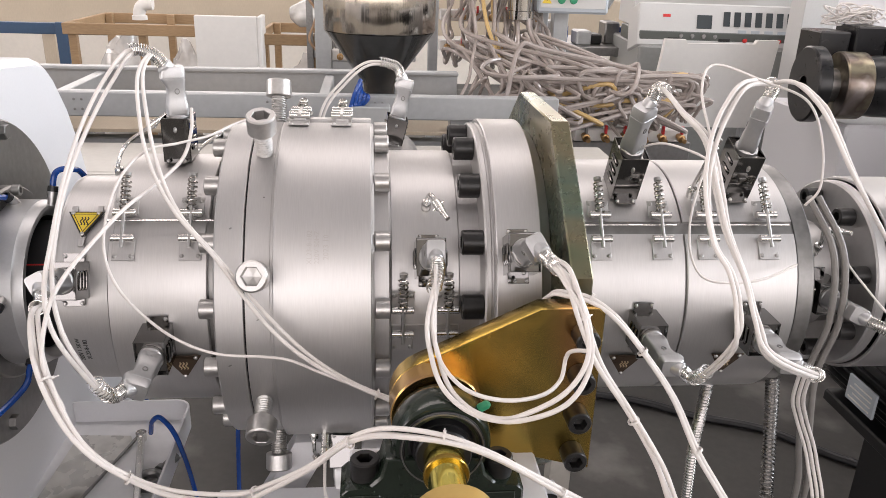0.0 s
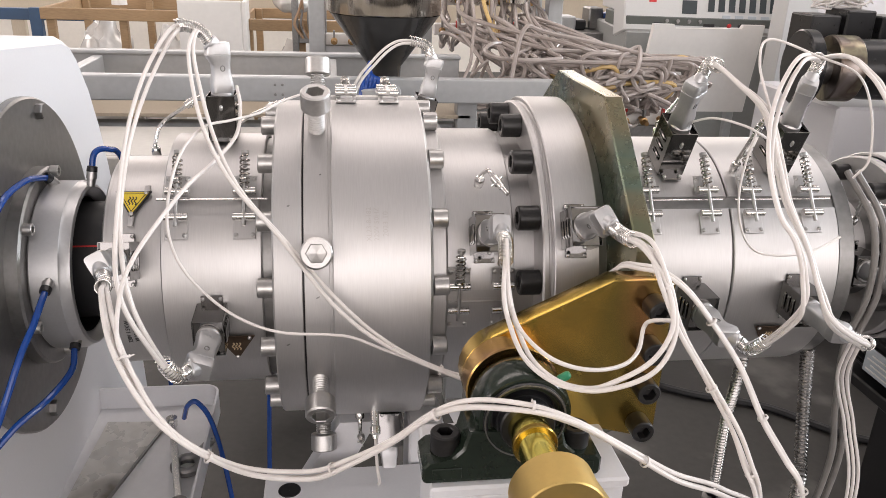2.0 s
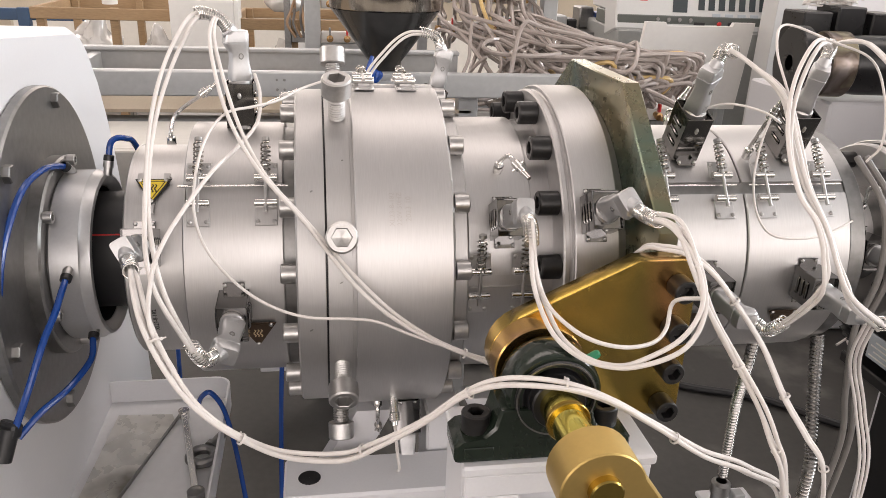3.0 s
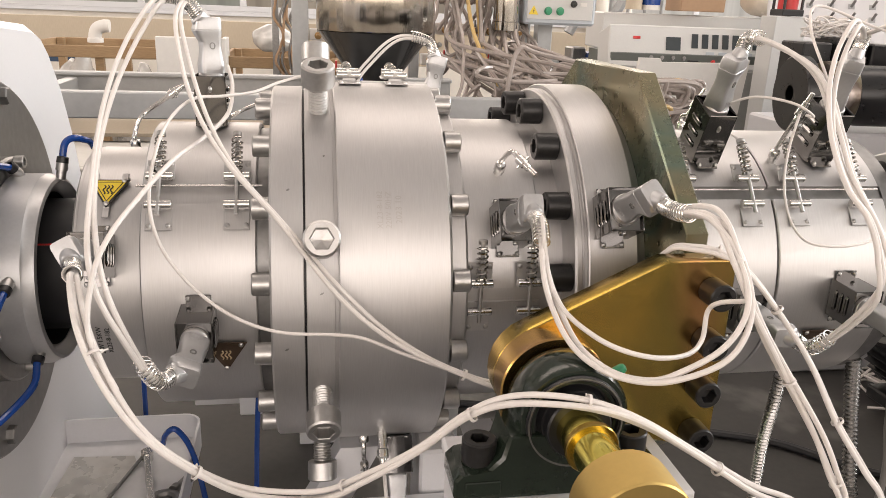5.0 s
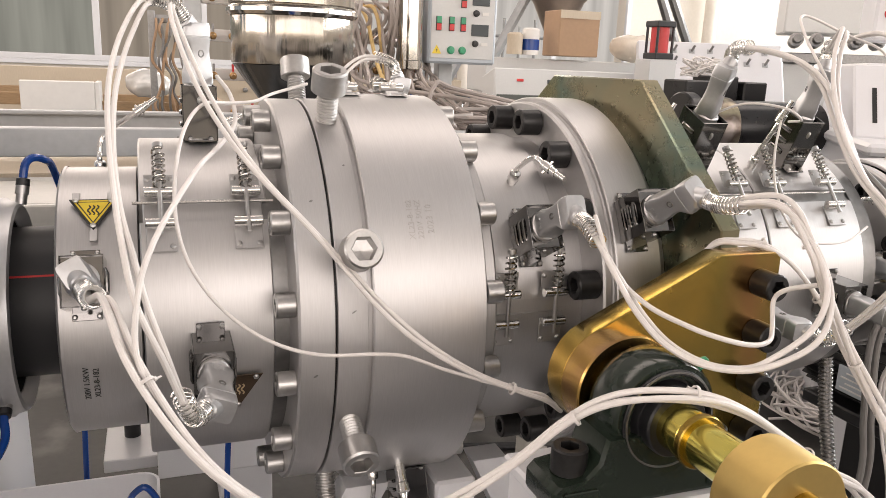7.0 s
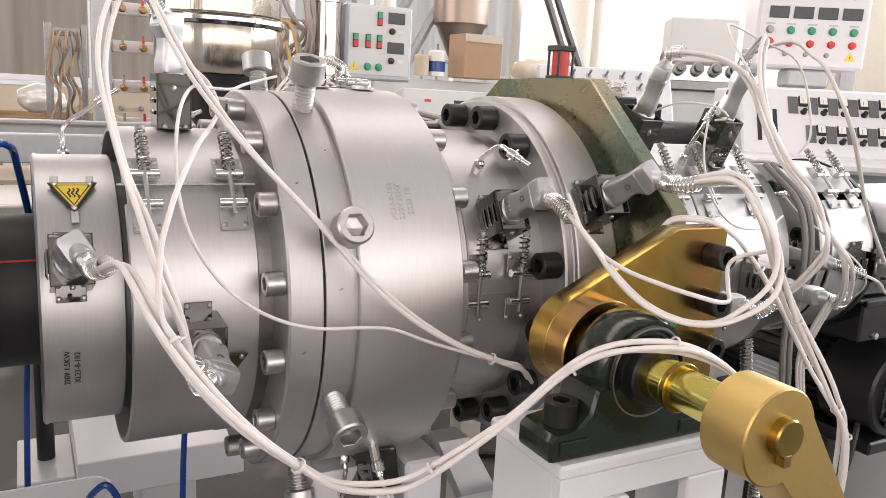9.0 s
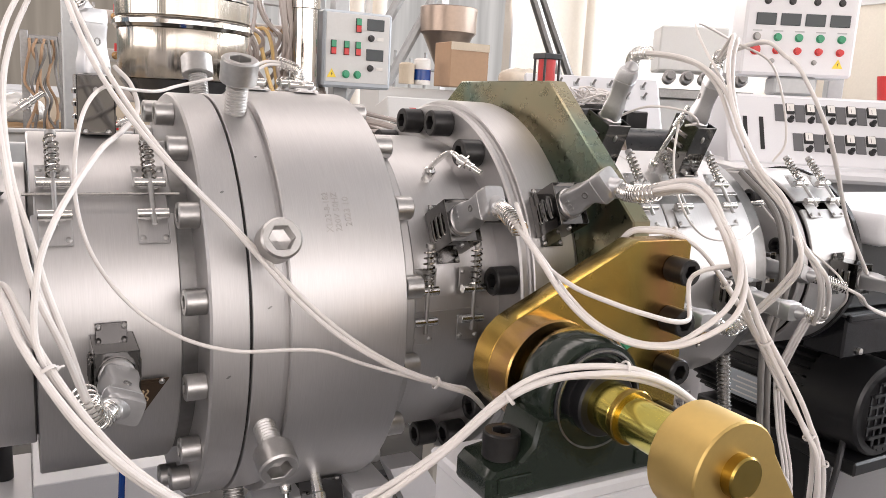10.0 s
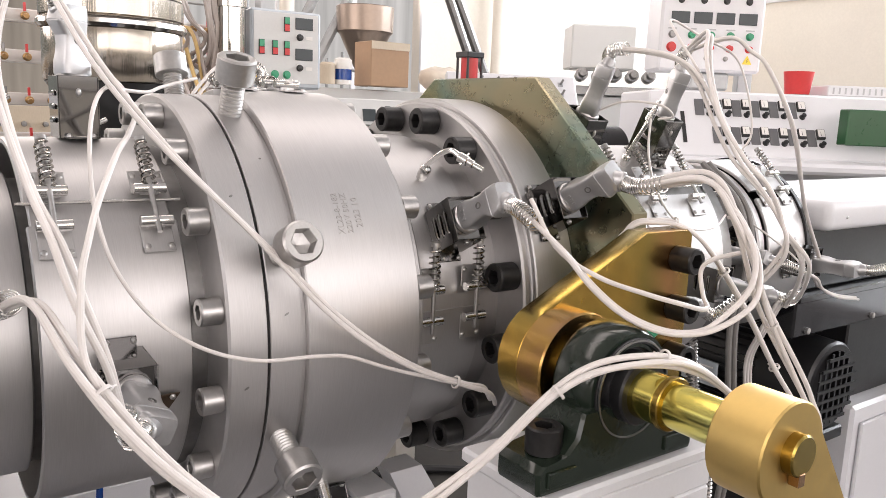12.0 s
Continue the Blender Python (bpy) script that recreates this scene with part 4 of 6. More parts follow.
def stamp(text, x, ang, r, size, mat, name="stamped_text", parent=None, turn=90):
    """Lettering bent on to the die's surface."""
    cu = bpy.data.curves.new("lettering", "FONT")
    cu.body, cu.size, cu.extrude, cu.resolution_u = text, size, 0.0002, 2
    cu.align_x, cu.align_y = "CENTER", "CENTER"
    tmp = bpy.data.objects.new("lettering", cu)
    scene.collection.objects.link(tmp)
    bpy.context.view_layer.update()
    me = bpy.data.meshes.new_from_object(tmp.evaluated_get(bpy.context.evaluated_depsgraph_get()))
    bpy.data.objects.remove(tmp)
    bm = bmesh.new()
    bm.from_mesh(me)
    c, s = math.cos(radians(turn)), math.sin(radians(turn))
    for v in bm.verts:
        u, w = v.co.x * c - v.co.y * s, v.co.x * s + v.co.y * c
        v.co = at(x + u, ang + math.degrees(w / r), r + 0.0004 + v.co.z).translation
    part(name, bm, mat, parent)


ETCH = material("etched_light_steel", (0.52, 0.50, 0.485), 0.5, 1.0, 0.05, 30, 90, 0.0)
stamp("XL23-8-182", -0.078, 31, 0.2555, 0.0095, ETCH, parent=band_m)
stamp("220V 50HZ", -0.068, 31, 0.2555, 0.0095, ETCH, parent=band_m)
stamp("2023 10", -0.056, 31, 0.2555, 0.0105, ETCH, parent=band_m)
for x, a, w, h in ((-0.183, 37.5, 0.0022, 0.0013), (-0.187, -7, 0.0030, 0.0012), (-0.141, 48, 0.0014, 0.0012), (-0.146, 9, 0.0030, 0.0010)):
    bm = bmesh.new()
    r0 = 0.2465 if x < -0.166 else 0.2475
    rev(bm, [(0.0, 1.0), (0.0003, 0.9), (0.0003, 0.001)], at(x, a, r0, 30) @ Matrix.Diagonal((w, h, 1, 1)), 8)
    part("nick", bm, STEEL_DARK, die, "small dark nick")
stamp("220V 1.5KW", -0.416, -19, 0.1605, 0.0085, INK, parent=band_a)
stamp("XL23-8-182", -0.406, -19, 0.1605, 0.0085, INK, parent=band_a)

# ---- machine at the outlet: white housing, steel discs, hub ----
LY = 1.168
house = thing("outlet_machine", (-1.1, 1.2, 0.0), "white painted machine housing with a large steel face disc", "machine")
prof = [(0.86, 0.30), (0.86, 1.345), (1.10, 1.330), (1.44, 1.303), (1.48, 1.290), (1.51, 1.265), (1.56, 1.200), (1.60, 1.12), (1.63, 1.03), (1.68, 0.80), (1.72, 0.30)]
part("housing", prism(bmesh.new(), prof, -2.2, -0.580, YZ, 0.012), WHITE, house)
part("face_disc", axis_rev(bmesh.new(), [(-0.580, 0.10), (-0.580, 0.248), (-0.577, 0.252), (-0.566, 0.252), (-0.563, 0.249), (-0.563, 0.10)], 96, y=LY), STEEL_DARK, house, "dull scratched steel disc")
part("middle_disc", axis_rev(bmesh.new(), [(-0.563, 0.150), (-0.546, 0.150), (-0.543, 0.147), (-0.543, 0.08)], 80, y=LY), STEEL_DARK, house)
part("hub", axis_rev(bmesh.new(), [(-0.543, 0.125), (-0.540, 0.128), (-0.502, 0.128), (-0.499, 0.125), (-0.488, 0.122), (-0.486, 0.118), (-0.489, 0.112), (-0.498, 0.104), (-0.53, 0.104)], 80, y=LY), ALLOY, house, "bright turned aluminium hub")
# black surface inside the hub stands for its shaded cavity
part("hub_cavity_shade", axis_rev(bmesh.new(), [(-0.499, 0.1035), (-0.54, 0.1030), (-0.54, 0.02)], 64, y=LY), RUBBER, house)
part("pipe", axis_rev(bmesh.new(), [(-0.545, 0.090), (-0.432, 0.090)], 64, y=Y0), RUBBER, house, "matt black plastic pipe end")
part("pipe_stripe", shell(bmesh.new(), -0.544, -0.433, 0.0895, 0.0905, 33.2, 34.6, 3, 0.0003), RED, house, "thin red line along the pipe")
HEXB = mesh_of(rev(bmesh.new(), [(0, 0.0125), (0.0085, 0.0125), (0.010, 0.0112), (0.010, 0.0002)], None, 6), STEEL_DARK, 0.3)
SMALL = screw_mesh(ZINC, 0.0085, 0.012, 0.0045, 0.006)
for k in range(6):
    a = 47 + 60 * k
    p = Vector((-0.563, LY - 0.228 * math.cos(radians(a)), 1.0 + 0.228 * math.sin(radians(a))))
    put("hex_bolt", HEXB, aim(p, (1, 0, 0)), house)
    p = Vector((-0.543, LY - 0.139 * math.cos(radians(a - 6)), 1.0 + 0.139 * math.sin(radians(a - 6))))
    put("cap_screw", SMALL, aim(p, (1, 0, 0)), house)


def air_hose(pts, fit):
    t = thing("air_hose", pts[0], "glossy blue plastic air hose with a push-in fitting", "hose", "blue air hoses")
    line = smooth_line(pts, 10)
    part("tube", sweep(bmesh.new(), line, 0.0046, 10), BLUE, t)
    if fit:
        part("fitting", rev(bmesh.new(), [(-0.012, 0.0002), (-0.012, 0.0062), (0.0, 0.0062), (0.0, 0.0078), (0.010, 0.0072), (0.011, 0.005)], aim(line[0], line[2] - line[0]), 14), ZINC, t)
        part("collar", rev(bmesh.new(), [(0.010, 0.0055), (0.010, 0.0078), (0.018, 0.0074), (0.019, 0.005)], aim(line[0], line[2] - line[0]), 14), BLACK, t)


def hub_pt(x, ang, r=0.130):
    return Vector((x, LY - r * math.cos(radians(ang)), 1.0 + r * math.sin(radians(ang))))


air_hose([(-0.532, 1.168, 1.126), (-0.537, 1.155, 1.137), (-0.546, 1.100, 1.148), (-0.554, 1.030, 1.137), (-0.564, 0.970, 1.082), (-0.571, 0.930, 1.006), (-0.601, 0.900, 0.906), (-0.611, 0.880, 0.706)], True)
air_hose([(-0.515, 1.042, 1.020), (-0.516, 1.010, 1.006), (-0.519, 0.980, 0.987), (-0.528, 0.950, 0.961), (-0.543, 0.920, 0.912), (-0.563, 0.900, 0.858)], True)
air_hose([(-0.503, 1.082, 0.912), (-0.503, 1.065, 0.902), (-0.499, 1.030, 0.888), (-0.513, 0.970, 0.879), (-0.539, 0.930, 0.867), (-0.561, 0.905, 0.847)], True)
air_hose([(-0.485, 1.190, 1.126), (-0.479, 1.200, 1.162), (-0.463, 1.220, 1.163), (-0.455, 1.260, 1.136), (-0.440, 1.360, 1.000), (-0.455, 1.430, 0.850), (-0.465, 1.450, 0.600), (-0.470, 1.450, 0.300)], True)
air_hose([(-0.23, 1.36, 0.86), (-0.235, 1.34, 0.80), (-0.25, 1.32, 0.70), (-0.26, 1.30, 0.45), (-0.27, 1.30, 0.02)], False)
air_hose([(-0.40, 1.25, 0.655), (-0.385, 1.22, 0.70), (-0.365, 1.21, 0.71), (-0.345, 1.23, 0.64), (-0.33, 1.27, 0.45), (-0.30, 1.30, 0.02)], False)
bm = bmesh.new()
rev(bm, [(-0.02, 0.0002), (-0.02, 0.011), (0.022, 0.012), (0.024, 0.008), (0.024, 0.0002)], aim((-0.573, 0.895, 0.843), (0.2, 0.35, 0.8)), 16)
box(bm, (-0.012, -0.009, 0.0), (0.020, 0.009, 0.020), 0.003, aim((-0.570, 0.901, 0.851), (0.2, 0.35, 0.8)))
solo("hose_splitter", bm, BLACK, "black plastic Y splitter joining blue air hoses", "fitting")
bm = bmesh.new()
rev(bm, [(0, 0.035), (1.0, 0.035)], Matrix.Translation((-0.93, 1.55, 1.28)), 24)
rev(bm, [(0, 0.06), (0.005, 0.062), (0.03, 0.062), (0.035, 0.06)], Matrix.Translation((-0.93, 1.55, 1.40)), 24)
solo("steel_column", bm, STEEL_DARK, "shiny steel column on the outlet machine", "column")

# drip tray with tools
tray = thing("drip_tray", (-0.47, 1.12, 0.60), "white sheet metal drip tray, stained and holding tools", "tray")
TX0, TX1, TY0, TY1, TZ0, TZ1 = -0.60, -0.352, 0.80, 1.375, 0.603, 0.648


def rounded(x0, x1, y0, y1, r, n=5):
    out = []
    for cx, cy, a in ((x1 - r, y1 - r, 0), (x0 + r, y1 - r, 90), (x0 + r, y0 + r, 180), (x1 - r, y0 + r, 270)):
        for k in range(n + 1):
            q = radians(a + 90 * k / n)
            out.append((cx + r * math.cos(q), cy + r * math.sin(q)))
    return out


o, i = rounded(TX0, TX1, TY0, TY1, 0.03), rounded(TX0 + 0.004, TX1 - 0.004, TY0 + 0.004, TY1 - 0.004, 0.026)
bm = bmesh.new()
loops(bm, [[Vector((x, y, TZ0 - 0.003)) for x, y in o], [Vector((x, y, TZ1)) for x, y in o], [Vector((x, y, TZ1)) for x, y in i], [Vector((x, y, TZ0 - 0.003)) for x, y in i], [Vector((x, y, TZ0 - 0.003)) for x, y in o]])
part("rim", bm, WHITE, tray)
bm = bmesh.new()
loops(bm, [[Vector((x, y, TZ0 - 0.003)) for x, y in i], [Vector((x, y, TZ0)) for x, y in i]], True, True, True)
part("pan_floor", bm, DIRTY_WHITE, tray, "stained white tray floor")
STAINED = material("stained_sheet", (0.60, 0.585, 0.55), 0.28, 0.25, 0.25, 7, 26, 0.25, 0.12, None, (0.17, 0.155, 0.13), (0.52, 0.66))
bm = bmesh.new()
prism(bm, [(-0.556, 1.320), (-0.458, 1.314), (-0.447, 1.285), (-0.478, 1.185), (-0.500, 1.095), (-0.522, 1.010), (-0.570, 1.010)], 0.6035, 0.6065)
solo("scrap_sheet", bm, STAINED, "wet and rust-stained scrap sheet metal lying in the tray", "sheet metal")
solo("rod", sweep(bmesh.new(), [Vector((-0.440, 1.308, 0.612)), Vector((-0.498, 1.083, 0.612)), Vector((-0.528, 0.960, 0.612))], 0.003, 8), STEEL_DARK, "thin dark steel rod lying in the tray", "rod")
spanner = thing("ratchet_spanner", (-0.40, 1.1, 0.606), "bright steel ratchet spanner lying in the tray", "tool")
ma = aim((-0.379, 1.055, 0.616), (-0.054, 0.241, 0.0))
LN = 0.247
bm = bmesh.new()
box(bm, (-0.006, -0.008, 0.0), (0.006, 0.008, LN), 0.002, ma)
part("handle", bm, WIRE, spanner)
part("head", rev(bmesh.new(), [(-0.008, 0.0002), (-0.008, 0.013), (0.012, 0.014), (0.014, 0.009), (0.014, 0.0002)], Matrix.Translation((-0.379, 1.055, 0.616)), 16), STEEL_DARK, spanner)
part("drive_end", rev(bmesh.new(), [(-0.008, 0.0002), (-0.008, 0.009), (0.010, 0.010), (0.010, 0.0002)], Matrix.Translation((-0.433, 1.296, 0.616)), 14), WIRE, spanner)
pl = thing("lifting_eye", (-0.384, 1.165, 0.606), "worn steel lifting eye bolt lying in the tray", "eye bolt")
ring = [Vector((-0.384 + 0.021 * math.cos(a), 1.165 + 0.021 * math.sin(a), 0.614)) for a in [2 * math.pi * k / 24 for k in range(25)]]
part("eye", sweep(bmesh.new(), ring, 0.0085, 10), STEEL_DARK, pl)
part("shank", rev(bmesh.new(), [(0.024, 0.0002), (0.024, 0.011), (0.034, 0.011), (0.036, 0.008), (0.070, 0.008), (0.070, 0.0002)], aim((-0.384, 1.165, 0.616), (0.45, 0.9, 0.02)), 14), STEEL_DARK, pl)
for y in (0.93, 1.29):
    put("wall_bolt", HEXB, aim((TX0 + 0.0045, y, 0.628), (1, 0, 0)), tray)
bm = bmesh.new()
box(bm, (-0.62, 0.92, 0.0), (-0.53, 1.30, 0.595), 0.006)
solo("tray_bracket", bm, WHITE, "white painted support under the drip tray", "support")

# ---- white base frame under the die ----
base = thing("die_stand", (0.05, 1.1, 0.0), "white painted welded steel base frame under the die", "frame")
bm = bmesh.new()
box(bm, (-0.235, 0.93, 0.655), (0.302, 1.025, 0.700), 0.004)
part("cross_beam", bm, WHITE, base)
for x in (-0.12, 0.24):
    bm = bmesh.new()
    box(bm, (x, 0.945, 0.0), (x + 0.06, 1.01, 0.6545), 0.004)
    part("leg", bm, WHITE, base)
bm = bmesh.new()
box(bm, (-0.012, 1.03, 0.0), (0.045, 1.12, 0.762), 0.004)
part("post", bm, WHITE, base)
for pts, y in (([(-0.19, 0.62), (-0.125, 0.62), (-0.06, 0.745), (-0.12, 0.745)], 1.078), ([(0.055, 0.765), (0.105, 0.765), (0.19, 0.62), (0.125, 0.62)], 1.065)):
    bm = bmesh.new()
    prism(bm, pts, -y - 0.04, -y, XZ)
    part("brace", bm, WHITE, base)
bm = bmesh.new()
axis_rev(bm, [(-0.10, 0.246), (-0.05, 0.246), (-0.05, 0.258), (-0.10, 0.258), (-0.10, 0.246)], 20, -110, -75)
part("saddle", bm, WHITE, base)
for x, y in ((-0.197, 0.975), (0.283, 0.97)):
    part("bolt_hole", rev(bmesh.new(), [(0.7003, 0.0002), (0.7005, 0.014), (0.7008, 0.016), (0.7002, 0.017)], Matrix.Translation((x, y, 0)), 20), BLACK, base)
for y in (0.95, 1.22):
    bm = bmesh.new()
    box(bm, (-0.9, y - 0.05, 0.02), (2.4, y + 0.05, 0.12), 0.005)
    part("floor_rail", bm, WHITE, base)

# ---- inlet side: neck, flange, barrel, blower ----
inlet = thing("barrel_flange", (0.80, Y0, 0.83), "heavy grey steel barrel flange with black screws", "flange")
part("neck", axis_rev(bmesh.new(), [(0.640, 0.188), (0.664, 0.188), (0.667, 0.185), (0.667, 0.120), (0.675, 0.086), (0.785, 0.086)], 80), STEEL_DARK, inlet)
part("disc", axis_rev(bmesh.new(), [(0.785, 0.06), (0.785, 0.157), (0.788, 0.160), (0.802, 0.160), (0.805, 0.157), (0.805, 0.06)], 96), STEEL, inlet)
for k in range(8):
    a = 20 + 45 * k
    put("flange_screw", ARM_SCREW, aim(at(0.785, a, 0.132).translation, (-1, 0, 0)), inlet)
band_t = band("heater_band", 0.808, 0.925, 0.166, 43, 3.0, "polished steel heater band on the extruder barrel", 0.005)
part("rim", axis_rev(bmesh.new(), [(0.925, 0.15), (0.925, 0.170), (0.935, 0.170), (0.935, 0.1)], 80), BLACK, band_t)
for x in (0.835, 0.895):
    clamp(x, 44, 0.166, band_t)
bg = thing("barrel_guard", (1.65, 1.16, 0.92), "white sheet metal guard covering the extruder barrel", "guard")
bm = bmesh.new()
box(bm, (0.958, 1.0, 1.040), (2.4, 1.34, 1.098), 0.016, None, 3)
part("cover", bm, WHITE, bg)
# black block put in for the deep shadow below the cover
bm = bmesh.new()
box(bm, (0.962, 1.075, 0.906), (2.39, 1.32, 1.0395), 0.004)
part("shadow_panel", bm, BLACK, bg, "black panel in place of the shadow under the cover")
for x in (1.02, 1.30, 1.58, 1.86):
    put("rivet", RIVET, aim((x, 0.9998, 1.066), (0, -1, 0)), bg)
part("barrel_end", axis_rev(bmesh.new(), [(0.936, 0.02), (0.936, 0.12), (0.9575, 0.12), (0.9575, 0.02)], 48), STEEL_DARK, bg, "dull steel barrel end")
band_u = band("heater_band", 0.682, 0.755, 0.092, 150, 3.0, "small steel heater band round the neck", 0.005)
P["n"] = terminal_box(0.722, 5, 0.092, band_u, 0)
P["t"] = terminal_box(0.870, 0, 0.166, band_t, 0)
for key, pts in (("n", [(0.76, 0.93, 1.0), (0.80, 0.93, 0.985), (0.85, 0.945, 0.96), (0.95, 0.97, 0.93), (1.10, 1.0, 0.90)]), ("t", [(0.93, 0.85, 1.02), (0.97, 0.85, 1.015), (1.03, 0.86, 1.01), (1.15, 0.88, 1.0), (1.30, 0.93, 0.95)])):
    M[key] = seat_plug(P[key], 0.0515, pts[2])
    ln = run(pts, M[key])
    add_plug(M[key], ln)
    for o_ in ((0.003, 0), (-0.003, 0.001)):
        strand(ln, 0.0029, o_)
# sagging grey cables by the neck
for k, dx in enumerate((0.018, 0.034)):
    pts = [(0.655 + dx, 1.08, 1.165), (0.668 + dx, 1.01, 1.10), (0.672 + dx, 0.99, 1.0), (0.662 + dx, 1.0, 0.90), (0.675 + dx, 1.0, 0.78), (0.69 + dx, 1.0, 0.66), (0.67 + dx, 1.02, 0.4), (0.62 + dx, 1.05, 0.02)]
    solo("power_cable", sweep(bmesh.new(), smooth_line(pts, 8), 0.0052, 10), OLD_CABLE, "thick dull grey power cable hanging down", "cable", "grey cables")


CONDUIT = material("ribbed_conduit_steel", (0.36, 0.35, 0.34), 0.26, 1.0, 0.1, 20, 90, 0.02)


def conduit(pts, r):
    """Corrugated metal conduit."""
    line = smooth_line(pts, 40)
    L_ = [0.0]
    for a, b in zip(line, line[1:]):
        L_.append(L_[-1] + (b - a).length)
    # fine enough steps for the ribs
    fine, frr = [], []
    n = int(L_[-1] / 0.0017)
    j = 0
    for k in range(n):
        q = L_[-1] * k / n
        while L_[j + 1] < q:
            j += 1
        f = (q - L_[j]) / max(L_[j + 1] - L_[j], 1e-9)
        fine.append(line[j].lerp(line[j + 1], f))
        frr.append(r * (1 + 0.13 * math.sin(2 * math.pi * q / 0.0068)))
    solo("conduit", sweep(bmesh.new(), fine, frr, 12), CONDUIT, "ribbed flexible steel conduit hanging below the die", "conduit", "steel conduits")


conduit([(0.574, 1.10, 0.835), (0.576, 1.11, 0.753), (0.584, 1.13, 0.673), (0.592, 1.14, 0.573), (0.60, 1.15, 0.50)], 0.0095)
conduit([(0.665, 1.063, 0.86), (0.674, 1.056, 0.772), (0.672, 1.028, 0.675), (0.664, 1.003, 0.600), (0.65, 1.0, 0.3), (0.64, 1.0, 0.02)], 0.0105)
bm = bmesh.new()
box(bm, (0.59, 1.07, 0.40), (0.70, 1.22, 0.412), 0.003)
box(bm, (0.62, 1.12, 0.0), (0.67, 1.17, 0.399), 0.004)
solo("white_pedestal", bm, WHITE, "white painted pedestal with conduit fitting", "pedestal")
for x, y, h in ((0.605, 1.10, 0.09), (0.64, 1.085, 0.06)):
    bm = bmesh.new()
    box(bm, (x - 0.011, y - 0.011, 0.4125), (x + 0.011, y + 0.011, 0.4125 + h), 0.002)
    solo("tube_stub", bm, RAIL, "grey square tube stub standing on the white pedestal", "tube", "tube stubs")
bm = rev(bmesh.new(), [(0.4125, 0.0002), (0.4125, 0.016), (0.46, 0.016), (0.462, 0.019), (0.485, 0.019), (0.49, 0.011)], Matrix.Translation((0.60, 1.15, 0)), 16)
solo("conduit_gland", bm, ZINC, "zinc cable gland holding the steel conduit", "fitting")

# white foot of the bed behind the die
bars("bed_foot", [("beam", (-0.365, 2.15, 0.20), (0.05, 2.60, 0.30)), ("plate", (-0.50, 2.22, 0.20), (-0.3655, 2.50, 0.235)), ("leg", (-0.20, 2.30, 0.0), (-0.05, 2.50, 0.1995))], WHITE, "white painted steel foot under the trough", "machine foot")
solo("black_post", rev(bmesh.new(), [(0.2355, 0.0002), (0.2355, 0.022), (0.98, 0.022), (0.98, 0.0002)], Matrix.Translation((-0.43, 2.36, 0)), 16), BLACK, "round black post standing on the white foot", "post")

# blower motor below the barrel
mot = thing("blower_motor", (0.88, 1.15, 0.66), "black finned blower motor with a round grille", "motor")
MC = Vector((1.085, 0.075, 0.712))


def mrev(prof, seg=48):
    return rev(bmesh.new(), prof, aim((MC.x, MC.y, MC.z), (0, 1, 0)), seg)


part("cowl", mrev([(0.945, 0.075), (0.945, 0.088), (0.950, 0.093), (1.06, 0.098), (1.062, 0.090)]), BLACK, mot)
bm = bmesh.new()
for k in range(-3, 4):
    w = math.sqrt(max(0.076 ** 2 - (k * 0.021) ** 2, 0))
    box(bm, (MC.x - w, 1.007, MC.z + k * 0.021 - 0.003), (MC.x + w, 1.011, MC.z + k * 0.021 + 0.003))
    box(bm, (MC.x + k * 0.021 - 0.003, 1.0115, MC.z - w), (MC.x + k * 0.021 + 0.003, 1.014, MC.z + w))
part("grille", bm, BLACK, mot)
part("fan_back", mrev([(0.99, 0.0002), (0.99, 0.088)]), RUBBER, mot)
part("body", mrev([(1.062, 0.02), (1.062, 0.080), (1.36, 0.080), (1.36, 0.02)]), BLACK, mot)
for k in range(28):
    a = 2 * math.pi * k / 28
    bm = bmesh.new()
    m = Matrix.Translation((MC.x, MC.y, MC.z)) @ Matrix.Rotation(a, 4, "Y")
    box(bm, (0.079, 1.07, -0.0015), (0.094, 1.35, 0.0015), 0.0, m)
    part("fin", bm, BLACK, mot)
bm = bmesh.new()
box(bm, (MC.x - 0.100, 1.22, MC.z - 0.05), (MC.x - 0.094, 1.31, MC.z + 0.005), 0.001)
part("rating_plate", bm, PANEL_BLUE, mot, "blue-grey rating plate")
for k in range(4):
    bm = bmesh.new()
    box(bm, (MC.x - 0.1015, 1.23, MC.z - 0.042 + 0.011 * k), (MC.x - 0.1003, 1.30 - 0.012 * (k % 2), MC.z - 0.039 + 0.011 * k))
    part("print_line", bm, BOARD, mot)
bm = bmesh.new()
box(bm, (MC.x - 0.07, 1.02, 0.587), (MC.x + 0.07, 1.42, 0.615), 0.004)
part("foot", bm, BLACK, mot)
bm = bmesh.new()
box(bm, (1.09, 1.16, 0.0), (1.17, 1.36, 0.5865), 0.006)
part("bracket_post", bm, BLACK, mot)
DUCT_BLACK = material("glossy_black_enamel", (0.012, 0.012, 0.014), 0.16, 0.0, 0.15, 10, 90, 0.02)
cab = thing("base_cabinet", (1.7, 1.3, 0.0), "white painted steel cabinet below the extruder barrel", "cabinet")
bm = bmesh.new()
box(bm, (1.26, 1.05, 0.0), (2.4, 1.55, 0.62), 0.008)
part("body", bm, WHITE, cab)
# solid black block paints the dark of the open cavity here
bm = bmesh.new()
box(bm, (1.27, 1.09, 0.6205), (2.39, 1.50, 0.8215), 0.004)
part("cavity_shade_block", bm, BLACK, cab, "black block in place of the dark cavity")
